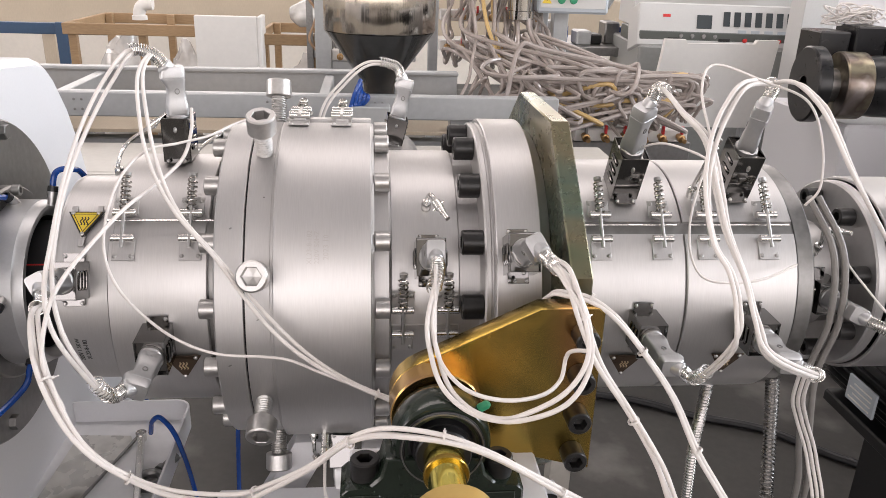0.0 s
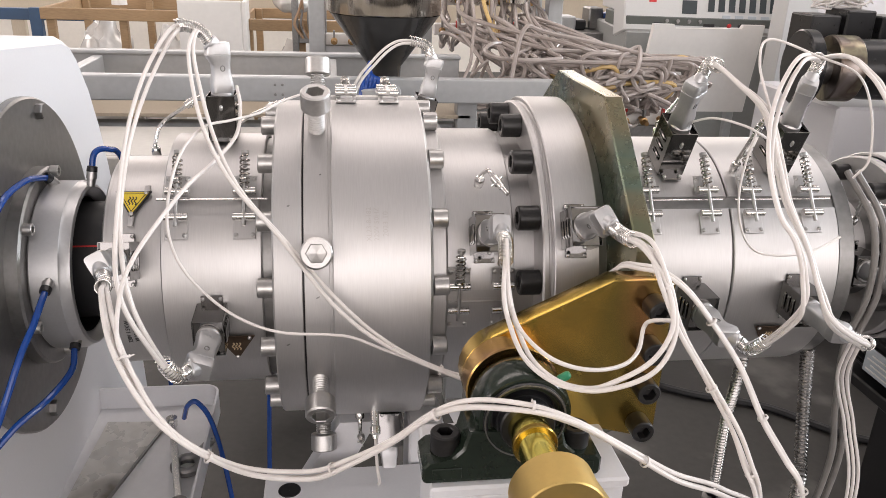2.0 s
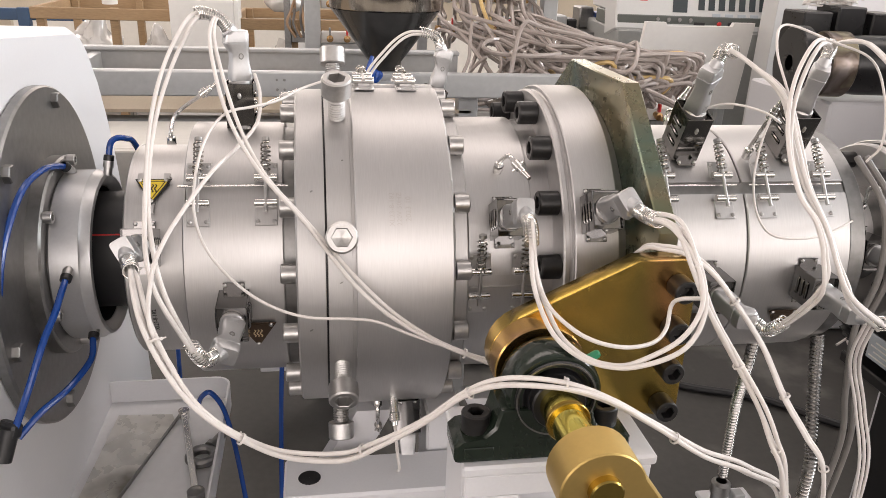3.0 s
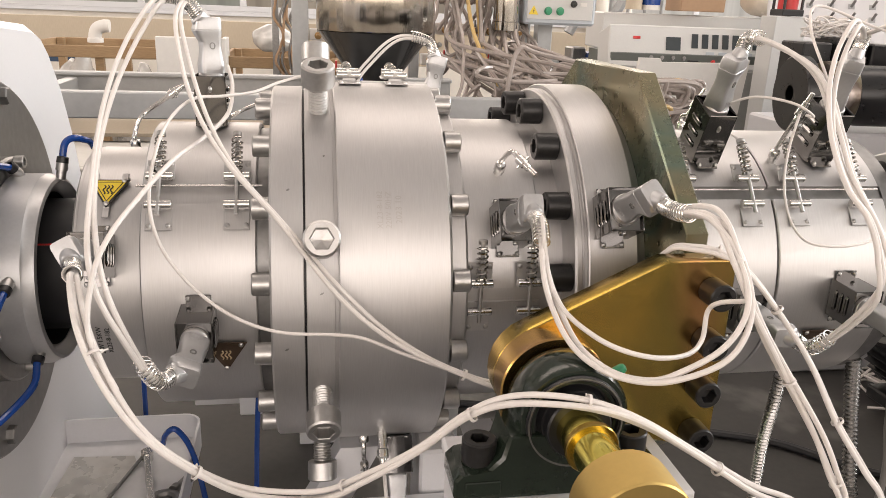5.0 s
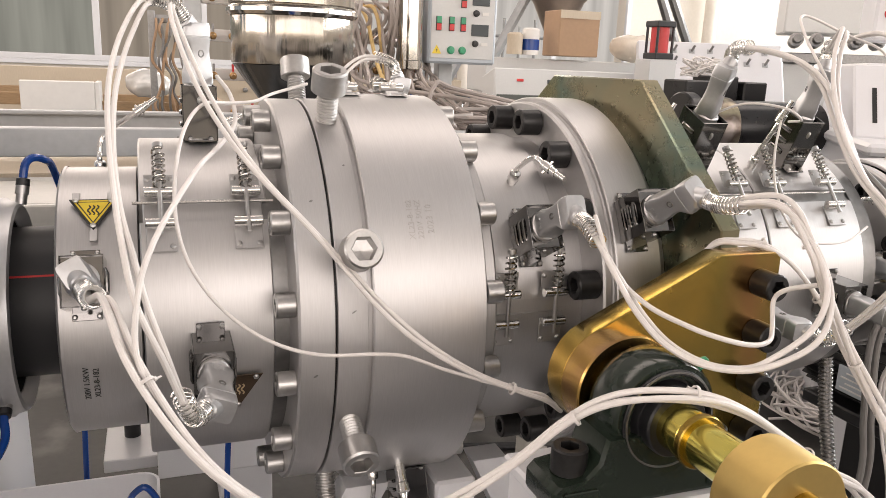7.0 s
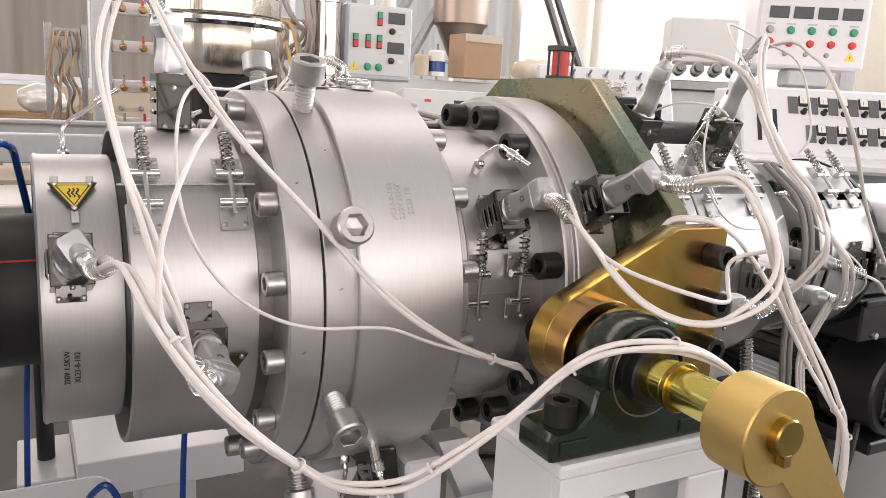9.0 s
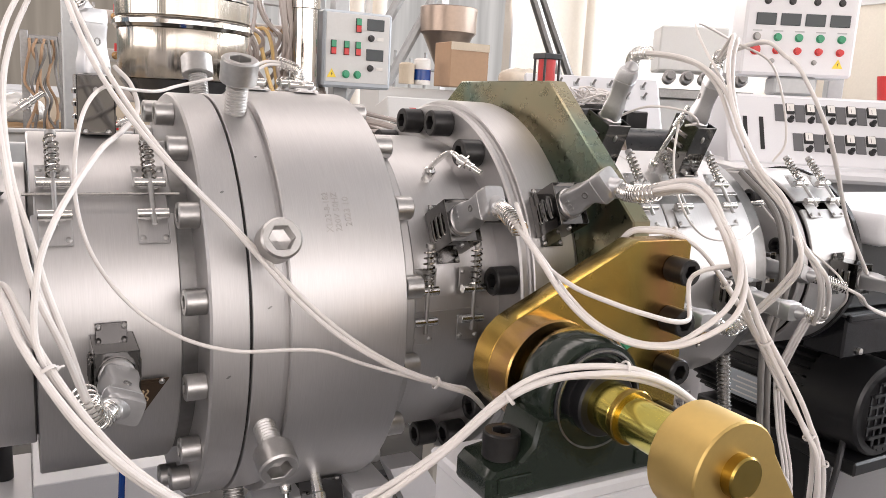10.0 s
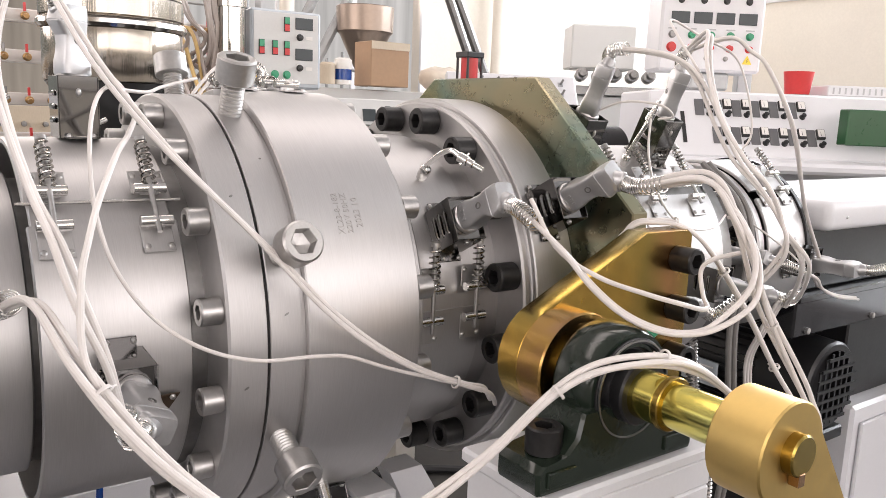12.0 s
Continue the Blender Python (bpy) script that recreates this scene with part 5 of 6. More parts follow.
for x in (1.29, 1.84):
    bm = bmesh.new()
    box(bm, (x, 1.040, 0.05), (x + 0.54, 1.0495, 0.58), 0.003)
    door = part("door", bm, WHITE, cab)
    bm = bmesh.new()
    box(bm, (x + 0.48, 1.028, 0.42), (x + 0.50, 1.0395, 0.52), 0.003)
    part("handle", bm, BLACK, door)
bm = bmesh.new()
duct = thing("cable_duct", (1.6, 1.07, 0.84), "glossy black cable duct beside the barrel", "duct")
box(bm, (0.96, 1.045, 0.822), (2.3, 1.13, 0.905), 0.004)
part("trough", bm, DUCT_BLACK, duct)
bm = bmesh.new()
box(bm, (0.955, 1.035, 0.8955), (2.305, 1.0445, 0.909), 0.002)
part("lip", bm, DUCT_BLACK, duct)
for k in range(5):
    part("cap_bolt", rev(bmesh.new(), [(0, 0.007), (0.006, 0.0065), (0.007, 0.0002)], aim((1.007 + 0.26 * k, 1.0448, 0.834), (0, -1, 0)), 10), ZINC, duct)
solo("black_lead", sweep(bmesh.new(), smooth_line([(1.03, 1.06, 0.66), (0.99, 1.04, 0.60), (0.97, 1.04, 0.47), (1.02, 1.05, 0.25), (1.12, 0.98, 0.02)], 8), 0.006, 8), RUBBER, "black rubber lead hanging beside the motor", "cable")
solo("floor_cable", sweep(bmesh.new(), smooth_line([(0.3, 2.5, 0.015), (0.89, 2.35, 0.015), (1.13, 2.22, 0.015), (1.35, 2.12, 0.015), (1.62, 1.89, 0.015), (2.2, 1.75, 0.015), (3.0, 1.7, 0.015)], 10), 0.014, 8), RUBBER, "thick black cable lying across the floor", "cable")

# ---- background, along the far side ----
# cooling trough behind the die
trough = bars("cooling_trough", [
    ("front_rail", (-2.6, 2.20, 1.045), (0.55, 2.215, 1.112)), ("front_lip", (-2.6, 2.2155, 1.100), (0.55, 2.245, 1.112)),
    ("lower_lip", (-2.6, 2.2155, 1.045), (0.55, 2.245, 1.053)),
    ("back_rail", (-2.6, 2.62, 1.045), (0.30, 2.635, 1.125)), ("back_lip", (-2.6, 2.59, 1.113), (0.30, 2.6195, 1.125)),
    ("cross_bar", (-0.14, 2.246, 1.05), (-0.11, 2.589, 1.11)), ("cross_bar", (-0.86, 2.246, 1.05), (-0.83, 2.589, 1.11)),
    ("leg", (-0.95, 2.25, 0.0), (-0.89, 2.31, 1.044)), ("leg", (0.24, 2.25, 0.0), (0.30, 2.31, 1.044)), ("leg", (-0.95, 2.53, 0.0), (-0.89, 2.589, 1.044)),
    ("lower_beam", (-2.6, 2.31, 0.90), (0.55, 2.36, 0.96))], RAIL, "long pale grey steel trough frame with an open top", "trough")
bm = bmesh.new()
box(bm, (-2.6, 2.25, 0.99), (0.28, 2.585, 1.0), 0.001)
part("bed_board", bm, PLY, trough, "pale brown board bed")
for x in (-0.80, -0.78, -0.28, -0.26, 0.02, 0.04):
    for z in (1.065, 1.092):
        part("rivet_head", rev(bmesh.new(), [(0, 0.004), (0.002, 0.003), (0.0025, 0.0002)], aim((x, 2.20, z), (0, -1, 0)), 8), STEEL_DARK, trough)
CREAM_ENAMEL = material("aged_cream_enamel", (0.46, 0.44, 0.40), 0.45, 0.0, 0.10, 4, 60, 0.04, 0.1, None, (0.34, 0.31, 0.27), (0.60, 0.80))
bars("trough_shelf", [("panel", (-1.6, 1.70, 0.93), (0.62, 1.72, 1.02)), ("top", (-1.6, 1.7205, 1.0), (0.62, 2.0, 1.02)), ("leg", (-1.2, 1.75, 0), (-1.14, 1.81, 0.999)), ("leg", (0.5, 1.75, 0), (0.56, 1.81, 0.999))], CREAM_ENAMEL, "cream steel machine bed behind the die", "machine bed")

# hopper
HX, HY = 0.035, 2.40
hop = thing("hopper", (HX, HY, 0.95), "polished stainless steel material hopper with a dark cone", "hopper")
hm = Matrix.Translation((HX, HY, 0))
part("cylinder", rev(bmesh.new(), [(1.275, 0.164), (1.278, 0.166), (1.425, 0.166), (1.430, 0.163)], hm, 56), HOPPER_STEEL, hop)
part("cone", rev(bmesh.new(), [(1.06, 0.045), (1.12, 0.05), (1.273, 0.164)], hm, 56), material("smoky_acrylic_cone", (0.05, 0.05, 0.05), 0.12, 0.5, 0.15, 6, 40, 0.0), hop, "dark glossy cone")
part("rim", rev(bmesh.new(), [(1.402, 0.1655), (1.400, 0.172), (1.408, 0.178), (1.418, 0.177), (1.424, 0.170)], hm, 56), CHROME, hop)
part("clamp_ring", rev(bmesh.new(), [(1.426, 0.160), (1.430, 0.170), (1.476, 0.170), (1.480, 0.165)], hm, 56), HOPPER_STEEL, hop)
part("lid", rev(bmesh.new(), [(1.480, 0.168), (1.486, 0.166), (1.506, 0.10), (1.511, 0.0002)], hm, 56), CHROME, hop)
part("throat", rev(bmesh.new(), [(0.90, 0.06), (1.02, 0.06), (1.03, 0.075), (1.06, 0.075)], hm, 32), STEEL_DARK, hop)
bars("loader_post", [("post", (-0.215, 3.30, 0.0), (-0.150, 3.36, 2.6)), ("bracket", (-0.1495, 3.31, 1.02), (0.10, 3.35, 1.06)), ("foot", (-0.26, 3.25, 0.0), (-0.10, 3.2995, 0.02))], RAIL, "grey steel post beside the hopper", "post")
bm = bmesh.new()
box(bm, (-0.05, 2.10, 1.02), (0.06, 2.16, 1.10), 0.003)
solo("slotted_bracket", bm, RAIL, "grey slotted steel bracket under the hopper", "bracket")
for k in range(5):
    a = k * 1.3
    solo("air_hose", sweep(bmesh.new(), smooth_line([(-0.02, 2.18, 1.16 - 0.01 * k), (-0.04 + 0.01 * k, 2.12, 1.12), (-0.05, 2.10 + 0.01 * k, 1.06), (-0.03 - 0.01 * k, 2.12, 0.98), (0.0, 2.2, 0.9)], 8), 0.006, 8), BLUE, "blue plastic air hose beside the hopper", "hose", "blue air hoses")


# manifolds with brass taps and a tangle of hoses
def manifold(x0, x1, y, z, n):
    t = thing("water_manifold", ((x0 + x1) / 2, y, z - 0.03), "white water manifold bar with brass taps", "manifold", "water manifolds")
    bm = bmesh.new()
    box(bm, (x0, y, z - 0.022), (x1, y + 0.045, z + 0.022), 0.004)
    part("bar", bm, BOARD, t)
    for k in range(n):
        x = x0 + (x1 - x0) * (k + 0.5) / n
        tap = part("tap", rev(bmesh.new(), [(0, 0.010), (0.018, 0.010), (0.020, 0.014), (0.034, 0.014), (0.036, 0.009), (0.060, 0.008), (0.060, 0.0002)], aim((x, y - 0.0005, z), (0, -1, -0.1)), 10), BRASSY, t, "brass tap")
        bm = bmesh.new()
        box(bm, (x - 0.004, y - 0.034, z + 0.012), (x + 0.004, y - 0.018, z + 0.040), 0.001)
        part("lever", bm, RED if k % 3 else STEEL_DARK, tap)


BRASSY = material("dull_brass", (0.42, 0.26, 0.12), 0.34, 1.0, 0.12, 20, 90, 0.04)
rack = bars("manifold_rack", [("upright", (0.25, 3.30, 0.0), (0.29, 3.34, 1.75)), ("upright", (0.71, 3.30, 0.0), (0.75, 3.34, 1.75)), ("shelf", (0.291, 3.28, 0.80), (0.709, 3.50, 0.82)), ("shelf", (0.291, 3.30, 1.60), (0.709, 3.34, 1.64))], RAIL, "grey rack carrying the water manifolds", "rack")
for z in (1.50, 1.38, 1.26, 1.14):
    manifold(0.292, 0.708, 3.254, z, 7)
for z in (1.50, 1.365, 1.221, 1.085):
    manifold(-0.1485, 0.20, 3.31, z, 5)
manifold(0.70, 1.10, 2.55, 0.93, 6)
bars("manifold_block", [("block", (0.68, 2.56, 0.84), (1.12, 2.66, 0.905)), ("leg", (0.70, 2.58, 0.0), (0.74, 2.62, 0.839)), ("leg", (1.06, 2.58, 0.0), (1.10, 2.62, 0.839))], STEEL_DARK, "dull steel manifold block on legs", "manifold block")
rnd = random.Random(4)
HOSE_LABEL = "translucent pinkish grey water hose in a tangle"
for k in range(54):
    x = 0.31 + 0.38 * rnd.random()
    z = rnd.choice((1.50, 1.38, 1.26, 1.14))
    ex, ey, ez = 0.72 + 0.38 * rnd.random(), 2.50 + 0.06 * rnd.random(), 0.97 + 0.04 * rnd.random()
    p = [Vector((x, 3.19, z - 0.006)), Vector((x + rnd.uniform(-0.02, 0.04), 3.10, z - 0.03 - 0.06 * rnd.random())), Vector((x + rnd.uniform(-0.03, 0.06), 2.92, 1.13 + 0.1 * rnd.random()))]
    mid = 2 + k % 3
    cx, cz = rnd.uniform(0.42, 1.0), rnd.uniform(0.96, 1.12)
    for j in range(mid):
        a = 2.3 * j + rnd.uniform(0, 6.28)
        rr = rnd.uniform(0.06, 0.20)
        p.append(Vector((cx + rr * math.cos(a), rnd.uniform(2.42, 2.70), cz + 0.55 * rr * math.sin(a))))
    p += [Vector((ex + rnd.uniform(-0.05, 0.05), ey - 0.05, ez + 0.06 + 0.10 * rnd.random())), Vector((ex, ey, ez))]
    solo("water_hose", sweep(bmesh.new(), smooth_line(p, 9), 0.0075 if k % 4 else 0.006, 7), AMBER if k % 23 == 3 else GREY_HOSE, HOSE_LABEL, "hose", "water hoses")
for k in range(14):
    x = 0.32 + 0.018 * k + rnd.uniform(-0.01, 0.01)
    p = [(x, 3.17, 1.16 + 0.1 * (k % 3)), (x + rnd.uniform(-0.05, 0.08), 3.05, 1.35 + 0.05 * (k % 3)), (x + rnd.uniform(-0.08, 0.05), 3.02, 1.60), (x + rnd.uniform(-0.10, 0.02), 3.06, 2.2)]
    solo("water_hose", sweep(bmesh.new(), smooth_line(p, 9), 0.0075, 7), GREY_HOSE, "translucent grey hose rising from the manifold", "hose", "water hoses")
for k in range(16):
    a = k * 0.7
    p = []
    for j in range(9):
        q = a + j * 1.1
        r = 0.13 + 0.12 * rnd.random()
        p.append((1.95 + 0.25 * rnd.random() + r * math.cos(q), 2.15 + 0.15 * rnd.random() + r * math.sin(q), 0.02 + 0.14 * rnd.random()))
    solo("floor_wire", sweep(bmesh.new(), smooth_line(p, 7), 0.005, 6), CABLE, "white wire lying in a heap on the floor", "cable", "heaped wires")


# dark rack hung with brown hoses behind the hopper
bars("hose_rack", [("upright", (-0.34, 4.50, 0.0), (-0.305, 4.54, 1.50)), ("upright", (-0.175, 4.50, 0.0), (-0.15, 4.54, 1.50)), ("crossbar", (-0.3045, 4.505, 1.44), (-0.1755, 4.535, 1.48)), ("crossbar", (-0.3045, 4.505, 0.92), (-0.1755, 4.535, 0.96))], STEEL_DARK, "dark steel rack hung with brown hoses", "rack")
rr_ = random.Random(9)
for k in range(8):
    x = -0.30 + 0.016 * k
    p = [(x, 4.49, 1.46)] + [(x + rr_.uniform(-0.025, 0.025), 4.47 + rr_.uniform(-0.02, 0.01), 1.40 - 0.075 * j) for j in range(6)] + [(x + 0.02, 4.49, 0.95)]
    solo("brown_hose", sweep(bmesh.new(), smooth_line(p, 7), 0.007, 7), OLD_CABLE if k % 2 else CARD, "worn brown hose hanging from the dark rack", "hose", "brown hoses")


# ---- control boxes ----
def button(parent, m, x, z, mat, r=0.011, h=0.012):
    part("push_button", rev(bmesh.new(), [(0, r * 1.25), (0.003, r * 1.25), (0.0035, r), (h, r * 0.95), (h + 0.001, 0.0002)], m @ aim((x, 0, z), (0, -1, 0)), 16), mat, parent)


def panel_pose(x, y, yaw, lean=0.0):
    return Matrix.Translation((x, y, 0)) @ Matrix.Rotation(radians(yaw), 4, "Z") @ Matrix.Rotation(radians(lean), 4, "X")


def local_box(name, parent, mat, m, lo, hi, bev=0.001, label=""):
    bm = bmesh.new()
    box(bm, lo, hi, bev, m)
    return part(name, bm, mat, parent, label)


def rocker(parent, m, x, z):
    local_box("switch_frame", parent, BLACK, m, (x - 0.011, -0.004, z - 0.026), (x + 0.011, -0.0005, z + 0.026))
    local_box("green_key", parent, GREEN, m, (x - 0.009, -0.010, z + 0.001), (x + 0.009, -0.0045, z + 0.024))
    local_box("red_key", parent, RED, m, (x - 0.009, -0.009, z - 0.024), (x + 0.009, -0.0045, z - 0.001))


def warn(parent, m, x, z, s):
    bm = bmesh.new()
    prism(bm, [(x - s, z - s * 0.8), (x + s, z - s * 0.8), (x, z + s)], 0.0005, 0.002, m @ Matrix(((1, 0, 0, 0), (0, 0, -1, 0), (0, 1, 0, 0), (0, 0, 0, 1))))
    part("warning_mark", bm, YELLOW, parent, "yellow voltage warning mark")
    bm = bmesh.new()
    prism(bm, [(x - s * 0.15, z - s * 0.1), (x + s * 0.2, z + s * 0.5), (x + s * 0.02, z), (x + s * 0.2, z), (x - s * 0.15, z - s * 0.6), (x, z - s * 0.1)], 0.0022, 0.003, m @ Matrix(((1, 0, 0, 0), (0, 0, -1, 0), (0, 1, 0, 0), (0, 0, 0, 1))))
    part("bolt_mark", bm, INK, parent)


pa = thing("feeder_control_box", (0.77, 3.05, 1.29), "bluish grey control box with rocker switches and two displays", "control box")
m = panel_pose(0.635, 3.0, -4)
local_box("case", pa, PANEL_BLUE, m, (0, 0, 1.295), (0.27, 0.14, 1.575), 0.008)
local_box("face", pa, CONSOLE, m, (0.012, -0.003, 1.315), (0.258, -0.0002, 1.565), 0.001)
m2 = m @ Matrix.Translation((0, -0.003, 0))
for x, z in ((0.135, 1.525), (0.04, 1.44), (0.09, 1.44), (0.135, 1.44)):
    rocker(pa, m2, x, z)
for z in (1.53, 1.42):
    local_box("display", pa, DARK_GLASS, m2, (0.168, -0.004, z - 0.020), (0.236, -0.0004, z + 0.022), 0.001, "dark digital display")
    button(pa, m2, 0.185, z - 0.048, BLACK, 0.010, 0.016)
    local_box("label_strip", pa, BOARD, m2, (0.210, -0.0015, z - 0.055), (0.235, -0.0003, z - 0.043), 0.0)
for x in (0.09, 0.135):
    button(pa, m2, x, 1.345, GREEN, 0.012)
warn(pa, m2, 0.035, 1.345, 0.018)
bm = bmesh.new()
rev(bm, [(1.27, 0.0002), (1.27, 0.052), (1.30, 0.052), (1.302, 0.048), (1.565, 0.048), (1.567, 0.053), (1.60, 0.053), (1.60, 0.0002)], Matrix.Translation((0.575, 3.02, 0)), 32)
solo("filter_cylinder", bm, CHROME, "shiny steel filter cylinder with black ends beside the control box", "cylinder")
bars("box_post", [("post", (0.74, 3.16, 0.0), (0.80, 3.22, 2.0)), ("arm", (0.74, 3.15, 1.40), (0.80, 3.1595, 1.46))], RAIL, "grey post that carries the control box", "post")

# dark grey-green carries the shade of the gap under the console's slope
GREYGREEN = material("grey_green_gap_shade", (0.10, 0.11, 0.10), 0.45, 0.0, 0.08, 3, 60, 0.03)
# far grey console with instrument rows
c1 = thing("far_console", (2.0, 4.2, 0.0), "old light grey control console with rows of instruments", "console")
ml = panel_pose(1.44, 4.0, -6)
m = ml @ Matrix.Translation((0, -0.15, 1.135)) @ Matrix.Rotation(radians(-14), 4, "X") @ Matrix.Translation((0, 0, -1.135))
local_box("cabinet", c1, material("worn_grey_enamel", (0.26, 0.265, 0.255), 0.45, 0.0, 0.08, 3, 60, 0.03), ml, (-0.02, 0.10, 0.0), (1.35, 0.85, 1.07), 0.01)
for k in range(3):
    local_box("door_gap", c1, INK, ml, (0.42 + 0.42 * k, 0.097, 0.10), (0.425 + 0.42 * k, 0.0995, 1.03), 0.0)
local_box("recess", c1, GREYGREEN, ml, (-0.02, 0.12, 1.0705), (1.35, 0.60, 1.145), 0.004)
for k in range(5):
    local_box("slot", c1, INK, ml, (0.13 + 0.27 * k, 0.116, 1.10), (0.19 + 0.27 * k, 0.1195, 1.115), 0.001)
local_box("slope", c1, CONSOLE, m, (-0.03, 0.27, 1.135), (1.36, 0.50, 1.36), 0.008)
local_box("back_riser", c1, CONSOLE, ml, (0.0, 0.42, 1.1455), (1.34, 0.80, 1.345), 0.006)
m2 = m @ Matrix.Translation((0, 0.27, 0))
for k in range(14):
    local_box("gauge", c1, DARK_GLASS, m2, (0.42 + 0.056 * k, -0.004, 1.245), (0.455 + 0.056 * k, -0.0003, 1.32), 0.001)
for k in range(11):
    button(c1, m2, 0.54 + 0.06 * k, 1.175, BLACK if k % 3 else RED, 0.010)
    local_box("meter", c1, PANEL_BLUE, m2, (0.50 + 0.07 * k, -0.004, 1.205), (0.545 + 0.07 * k, -0.0003, 1.228), 0.001)
local_box("emblem", c1, RED, m2, (0.10, -0.003, 1.285), (0.14, -0.0003, 1.30), 0.001)
local_box("meter", c1, DARK_GLASS, m2, (0.28, -0.004, 1.23), (0.36, -0.0003, 1.30), 0.001)
for k in range(4):
    button(c1, m2, 0.20 + 0.06 * k, 1.19, STEEL_DARK, 0.010)
bm = bmesh.new()
box(bm, (1.86, 4.25, 1.365), (2.12, 4.45, 1.62), 0.004)
cart = solo("carton", bm, CARD, "brown cardboard carton standing on the console", "carton")
bm = bmesh.new()
box(bm, (1.86, 4.246, 1.575), (2.12, 4.249, 1.6195), 0.0)
part("tape_strip", bm, PLY, cart)
for k, (x, r, h, mt, nm) in enumerate(((1.72, 0.05, 0.14, BOARD, "white and blue tin"), (1.62, 0.045, 0.11, PLY, "pale plastic tub"))):
    bm = rev(bmesh.new(), [(1.364, 0.0002), (1.364, r), (1.364 + h, r), (1.364 + h + 0.01, r * 0.7), (1.364 + h + 0.012, 0.0002)], Matrix.Translation((x, 4.33, 0)), 20)
    tin = solo("tin", bm, mt, nm + " standing on the console", "tin")
    if k == 0:
        part("label_band", rev(bmesh.new(), [(1.39, r + 0.0008), (1.45, r + 0.0008)], Matrix.Translation((x, 4.33, 0)), 20), BLUE, tin)
bm = bmesh.new()
bmesh.ops.create_icosphere(bm, subdivisions=3, radius=0.13, matrix=Matrix.Translation((2.42, 4.35, 1.43)) @ Matrix.Diagonal((1.1, 0.8, 0.62, 1)))
for v in bm.verts:
    v.co += v.normal * 0.02 * noise.noise(v.co * 14)
solo("plastic_bag", bm, material("creased_bag", (0.62, 0.55, 0.46), 0.25, 0.0, 0.12, 8, 30, 0.3), "creased pale plastic bag lying on the console", "bag")

# second hopper and its struts
h2 = thing("far_hopper", (2.2, 5.0, 1.3), "brownish steel loading hopper on sloping struts", "hopper")
part("cone", rev(bmesh.new(), [(1.38, 0.03), (1.46, 0.05), (1.72, 0.17), (1.74, 0.19), (1.90, 0.195), (1.905, 0.19), (1.75, 0.17)], Matrix.Translation((2.24, 5.0, 0)), 40), material("brownish_hopper_steel", (0.30, 0.24, 0.20), 0.35, 0.9, 0.1, 4, 40, 0.04), h2)
for a, b in (((1.75, 5.1, 1.2), (2.35, 5.1, 2.3)), ((1.55, 5.2, 1.2), (2.15, 5.2, 2.3)), ((3.35, 5.0, 1.2), (2.75, 5.0, 2.4)), ((3.55, 5.1, 1.2), (2.9, 5.1, 2.4))):
    part("strut", sweep(bmesh.new(), [Vector(a), Vector(b)], 0.035, 8), RAIL if a[0] < 3 else STEEL_DARK, h2)
for k in range(5):
    part("hanger_pipe", sweep(bmesh.new(), [Vector((1.75 + 0.12 * k, 5.3, 1.30)), Vector((1.75 + 0.12 * k, 5.3, 1.62 - 0.05 * (k % 2)))], 0.012, 8), RAIL, h2)
part("cross_pipe", sweep(bmesh.new(), [Vector((1.6, 5.3, 1.50)), Vector((2.4, 5.3, 1.50))], 0.012, 8), RAIL, h2)

# red pneumatic cylinder and the toggle console
rc = thing("red_cylinder", (2.08, 3.6, 1.36), "red and black pneumatic cylinder standing upright", "cylinder")
part("tube", rev(bmesh.new(), [(1.39, 0.045), (1.52, 0.045)], Matrix.Translation((2.08, 3.6, 0)), 20), RED, rc)
for z in (1.36, 1.515):
    bm = bmesh.new()
    box(bm, (2.025, 3.545, z), (2.135, 3.655, z + 0.03), 0.004)
    part("end_cap", bm, BLACK, rc)
for dx, dy in ((-0.045, -0.045), (0.045, -0.045), (-0.045, 0.045), (0.045, 0.045)):
    part("tie_rod", sweep(bmesh.new(), [Vector((2.08 + dx, 3.6 + dy, 1.39)), Vector((2.08 + dx, 3.6 + dy, 1.515))], 0.007, 8), BLACK, rc)
bars("cylinder_stand", [("column", (2.0, 3.55, 0.0), (2.16, 3.68, 1.358))], CONSOLE, "light grey machine column under the red cylinder", "column")
c2 = thing("toggle_console", (2.6, 3.75, 0.0), "white console with two rows of toggle switches", "console")
ml = panel_pose(2.12, 3.9, -24)
local_box("cabinet", c2, CONSOLE, ml, (0.06, 0.02, 0.0), (0.86, 0.6, 1.10), 0.01)
m = ml @ Matrix.Translation((0.06, 0.0, 1.10)) @ Matrix.Rotation(radians(-28), 4, "X")
local_box("slope", c2, WHITE, m, (0, 0, 0.001), (0.80, 0.05, 0.42), 0.008)
for row in range(2):
    for k in range(7):
        x, z = 0.10 + 0.10 * k, 0.29 + 0.07 * row
        part("toggle", sweep(bmesh.new(), [m @ Vector((x, 0, z)), m @ Vector((x + 0.012, -0.03, z + 0.02))], 0.007, 8), STEEL_DARK, c2)
        local_box("toggle_plate", c2, RAIL, m, (x - 0.016, -0.003, z - 0.014), (x + 0.016, -0.0002, z + 0.014))
local_box("isolator", c2, BLACK, m, (0.03, -0.03, 0.09), (0.12, -0.0002, 0.18), 0.004)

